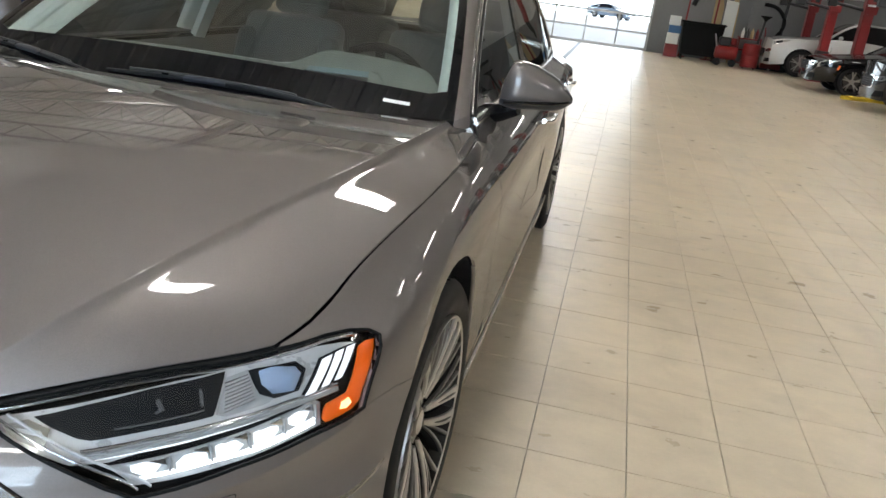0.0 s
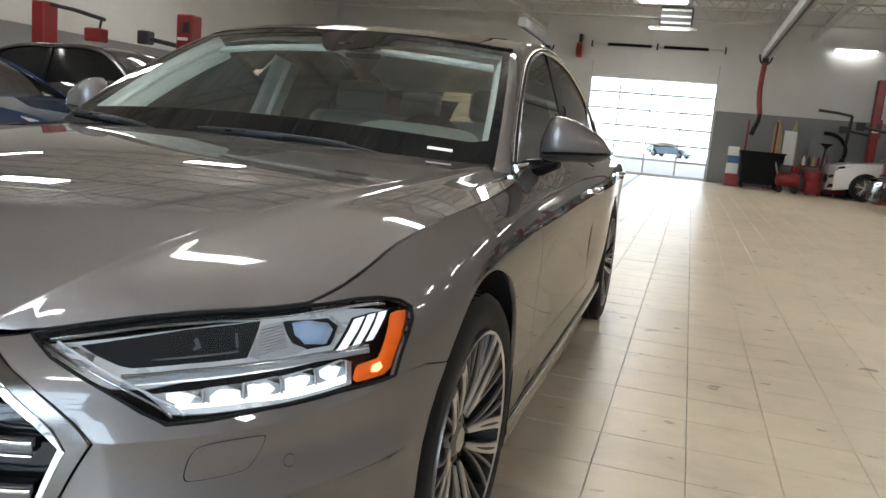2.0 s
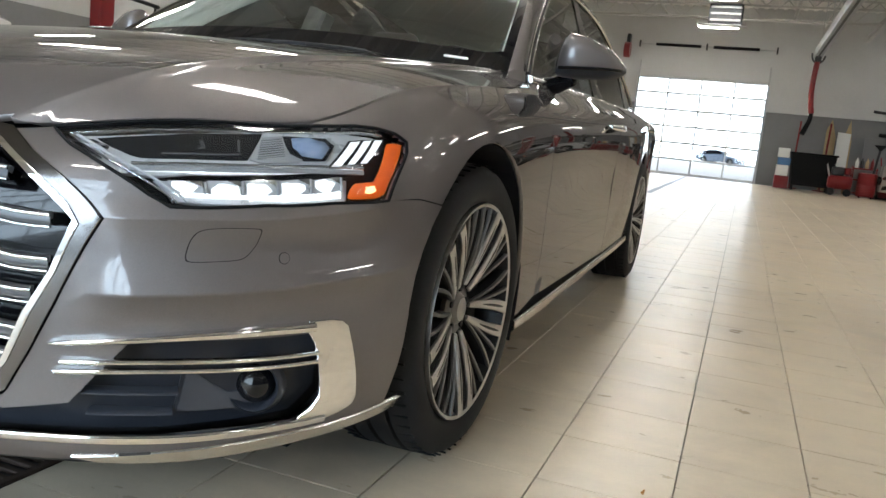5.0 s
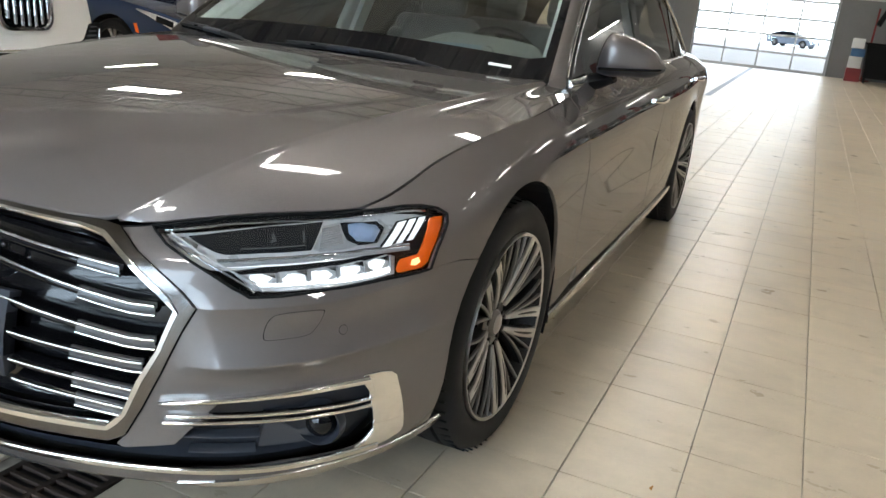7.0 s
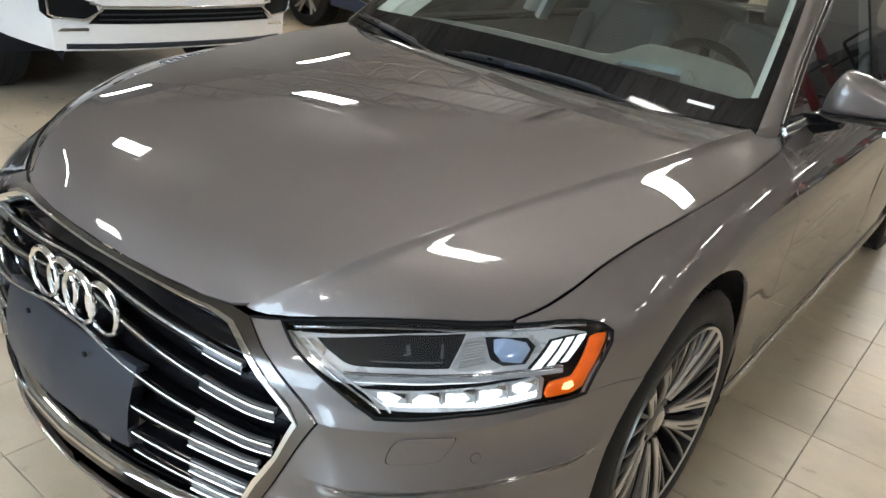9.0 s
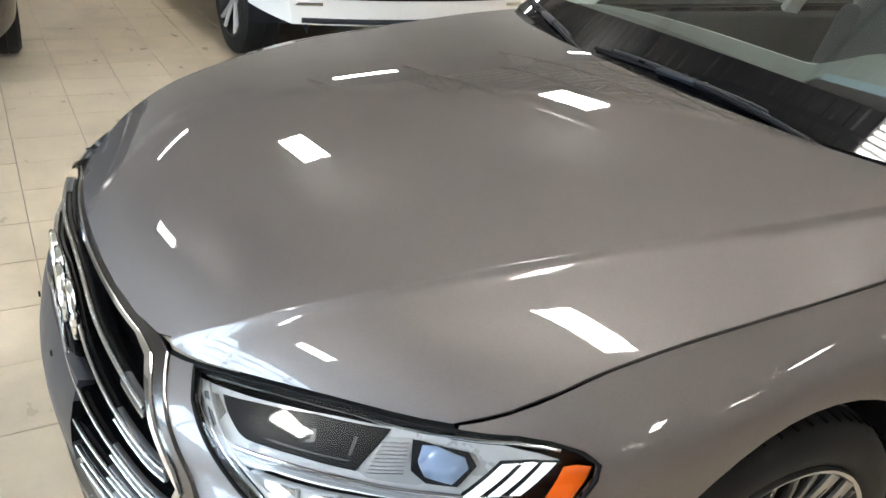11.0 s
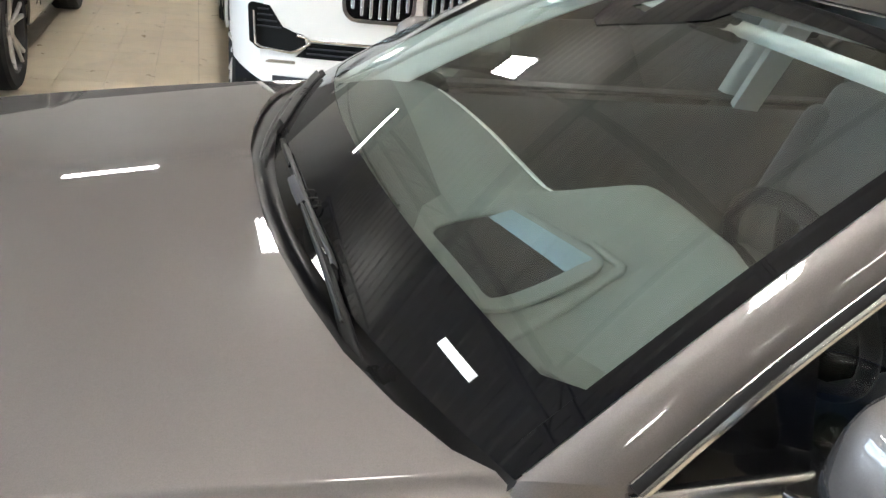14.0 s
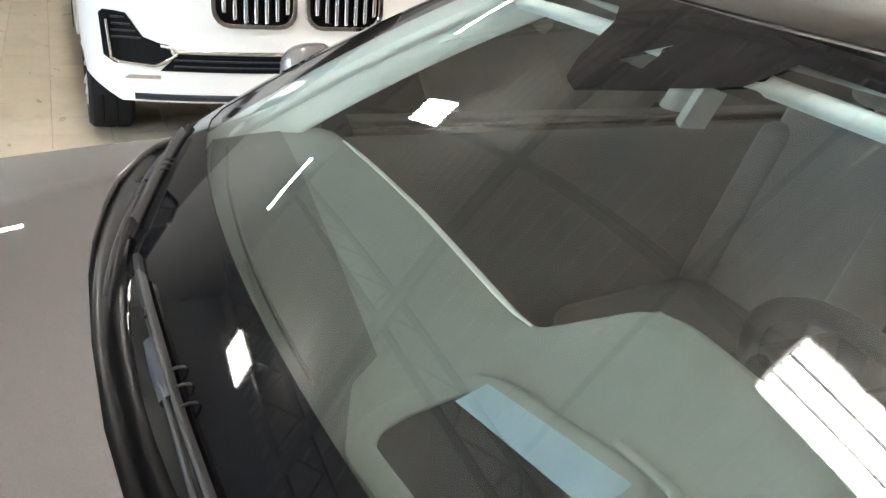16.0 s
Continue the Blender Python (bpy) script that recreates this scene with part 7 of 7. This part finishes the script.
part("frame", prism_bm([(-.3, .06), (.3, .06), (.3, .24), (-.1, .34), (-.3, .2)], .36, None, Matrix.Translation((5.7, 25.0, 0)), .01), RED, jack)
part("handle", tube_bm([(5.5, 25.2, .25), (5.35, 25.3, 1.25)], .022, 8), RED, jack)
for dx in (-.24, .24):
    part("castor", lathe_bm([(.01, -.2), (.06, -.2), (.06, .2), (.01, .2)], 16, None, Matrix.Translation((5.7 + dx, 25.18, .06))), DARK_STEEL, jack)
for x, y, poly, mt, lb in ((4.0, 26.72, [(-.15, 0), (.15, 0), (.15, 1.75), (-.02, 2.34), (-.15, 2.0)], CARDBOARD, "tan pointed board leaning on the grey wall"), (4.50, 26.72, [(-.13, 0), (.13, 0), (.12, 1.7), (.02, 2.36), (-.12, 1.8)], CARDBOARD, "tan pointed board leaning on the grey wall"),
                        (4.36, 26.45, [(-.19, 0), (.19, 0), (.19, 1.92), (-.19, 1.95)], LABEL, "white board leaning on the tan boards"), (5.35, 26.78, [(-.34, 0), (.34, 0), (.34, 1.85), (-.34, 1.85)], WALL_GREY, "grey panel standing against the wall")):
    tagged(part("leaning_board", prism_bm(poly, .03, None, Matrix.Translation((x, y, 0)), .004), mt), lb, "board", "leaning boards")
for x, ztop in ((3.0, 2.2), (3.9, 2.2)):
    st = root("red_stand", "red steel stand against the wall", "stand", "red stands")
    part("post", tube_bm([(x, 26.5, 0), (x + .05, 26.6, ztop)], .03, 8), RED, st)
    part("foot", box_bm(.4, .4, .04, (x, 26.5, .02), .006), RED, st)
comp = root("workshop_compressor", "red wheeled compressor with a dark motor on top", "compressor")
part("tank", lathe_bm([(.02, -.34), (.15, -.33), (.20, -.28), (.21, -.2), (.21, .2), (.20, .28), (.15, .33), (.02, .34)], 24, None, Matrix.Translation((4.25, 24.5, .40))), RED, comp, "", 40)
part("motor", box_bm(.34, .26, .26, (4.16, 24.5, .72), .05, None, None, 3), DARK_STEEL, comp)
part("pump_head", lathe_bm([(.02, -.10), (.10, -.10), (.10, .08), (.05, .12), (.02, .12)], 16, None, Matrix.Translation((4.42, 24.5, .74)) @ Matrix.Rotation(radians(90), 4, "Y")), RED, comp, "", 40)
part("handle", tube_bm(bend([(3.95, 24.4, .55), (3.86, 24.4, .86), (3.86, 24.6, .86), (3.95, 24.6, .55)]), .014, 8), GALV, comp)
for dx in (-.22, .22):
    part("castor", lathe_bm([(.01, -.03), (.11, -.03), (.11, .03), (.01, .03)], 16, None, Matrix.Translation((4.25 + dx, 24.34, .11)) @ Matrix.Rotation(radians(90), 4, "Z")), RUBBER, comp)
    part("foot", box_bm(.04, .16, .22, (4.25 + dx, 24.56, .11), .004), RED, comp)
drain = root("oil_drainer", "red drum on castors with a dark upright pipe", "oil drainer")
part("drum", lathe_bm([(.02, .05), (.25, .05), (.26, .09), (.26, .38), (.25, .40), (.26, .42), (.26, .70), (.25, .74), (.05, .76)], 28, None, Matrix.Translation((4.98, 24.55, 0)) @ Matrix.Rotation(radians(-90), 4, "Y")), RED, drain, "", 40)
part("pipe", tube_bm([(5.12, 24.62, .70), (5.20, 24.66, 1.45)], .035, 10), DARK_STEEL, drain)
part("funnel", lathe_bm([(.04, 0), (.06, .04), (.17, .13), (.175, .15), (.165, .15), (.05, .045)], 24, None, Matrix.Translation((5.205, 24.66, 1.44)) @ Matrix.Rotation(radians(-90), 4, "Y")), BLACK, drain, "", 40)
for dx in (-.16, .16):
    part("castor", lathe_bm([(.005, -.02), (.03, -.02), (.03, .02), (.005, .02)], 12, None, Matrix.Translation((4.98 + dx, 24.47, .03))), RUBBER, drain)
for k, (w_, d_, h_, x_, z_, mt) in enumerate(((.42, .36, .40, 2.68, .20, RED), (.36, .32, .34, 2.66, .57, LABEL), (.38, .32, .24, 2.69, .86, BOX_BLUE), (.34, .30, .30, 2.65, 1.13, LABEL))):
    bx = root("parts_box", ("red crate on the floor by the wall", "white parts box on a stack", "blue parts box on a stack", "white parts box on a stack")[k], "box", "stacked boxes")
    part("carton", box_bm(w_, d_, h_ - .004, (x_, 25.7, z_), .008), mt, bx)
    part("tape", box_bm(.05, d_ + .004, .003, (x_, 25.7, z_ + h_ / 2 - .002), 0), CARDBOARD, bx)
arm = root("extraction_arm", "black jointed extraction arm by the wall", "extraction arm")
part("post", tube_bm([(6.0, 26.3, 0), (6.0, 26.3, 1.5), (6.05, 26.3, 2.55)], .05, 10), DARK_STEEL, arm)
part("boom", tube_bm([(6.05, 26.3, 2.55), (5.6, 26.3, 2.62), (5.05, 26.25, 2.66)], .045, 10), DARK_STEEL, arm)
part("hose", tube_bm(bend([(5.3, 26.2, 1.95), (5.75, 26.2, 1.85), (6.0, 26.15, 1.4), (5.75, 26.1, .9)]), .06, 12), BLACK, arm, "", 60)
wl = root("wall_lamp", "single strip lamp high on the white wall, lit", "wall lamp")
part("tray", box_bm(1.3, .16, .08, (5.95, 26.922, 4.66), .01), STEEL_WHITE, wl)
part("tube", tube_bm([(5.35, 26.82, 4.62), (6.55, 26.82, 4.62)], .016, 8), TUBE, wl)
tagged(part("floor_mark", box_bm(.11, 14.6, .001, (-.20, 20.6, .0012), 0, None, Matrix.Rotation(radians(.95), 4, "Z")), WALL_GREY), "worn grey line on the tiles", "floor line")

def leaf(x, y, turn, size):
    bm = bmesh.new()
    spine = [bm.verts.new((0, q * size, .004 + .006 * q * (1 - q) * 4)) for q in (0, .33, .66, 1)]
    for sg in (1, -1):
        edge_ = [bm.verts.new((sg * size * .28 * w_, q * size, .009 + .004 * sg)) for q, w_ in ((.12, .5), (.4, 1), (.72, .7))]
        bm.faces.new((spine[0], spine[1], edge_[0]))
        bm.faces.new((spine[1], edge_[1], edge_[0]))
        bm.faces.new((spine[1], spine[2], edge_[1]))
        bm.faces.new((spine[2], edge_[2], edge_[1]))
        bm.faces.new((spine[2], spine[3], edge_[2]))
    bm.transform(Matrix.Translation((x, y, -.003)) @ Matrix.Rotation(radians(turn), 4, "Z"))
    tagged(part("dry_leaf", bm, LEAF), "small dry orange-brown leaf on the tiles", "leaf", "dry leaves")


for x, y, tn, sz in ((1.404, .025, 20, .018), (-2.853, -1.373, 70, .07), (-1.497, -1.493, 110, .06), (2.03, .451, 10, .045), (-3.10, -1.40, 35, .06)):
    leaf(x, y, tn, sz)

# ---- tiles ----
stuff = raw("tile_field", rest_v, rest_f, TILE, floor, smooth=False)
tagged(stuff, "beige floor tiles", kind="stuff")
for cx, cy in near:
    o = bpy.data.objects.new("tile", tile_me)
    scene.collection.objects.link(o)
    o.location = (cx, cy, random.uniform(-.0005, .0005))
    o.parent = floor
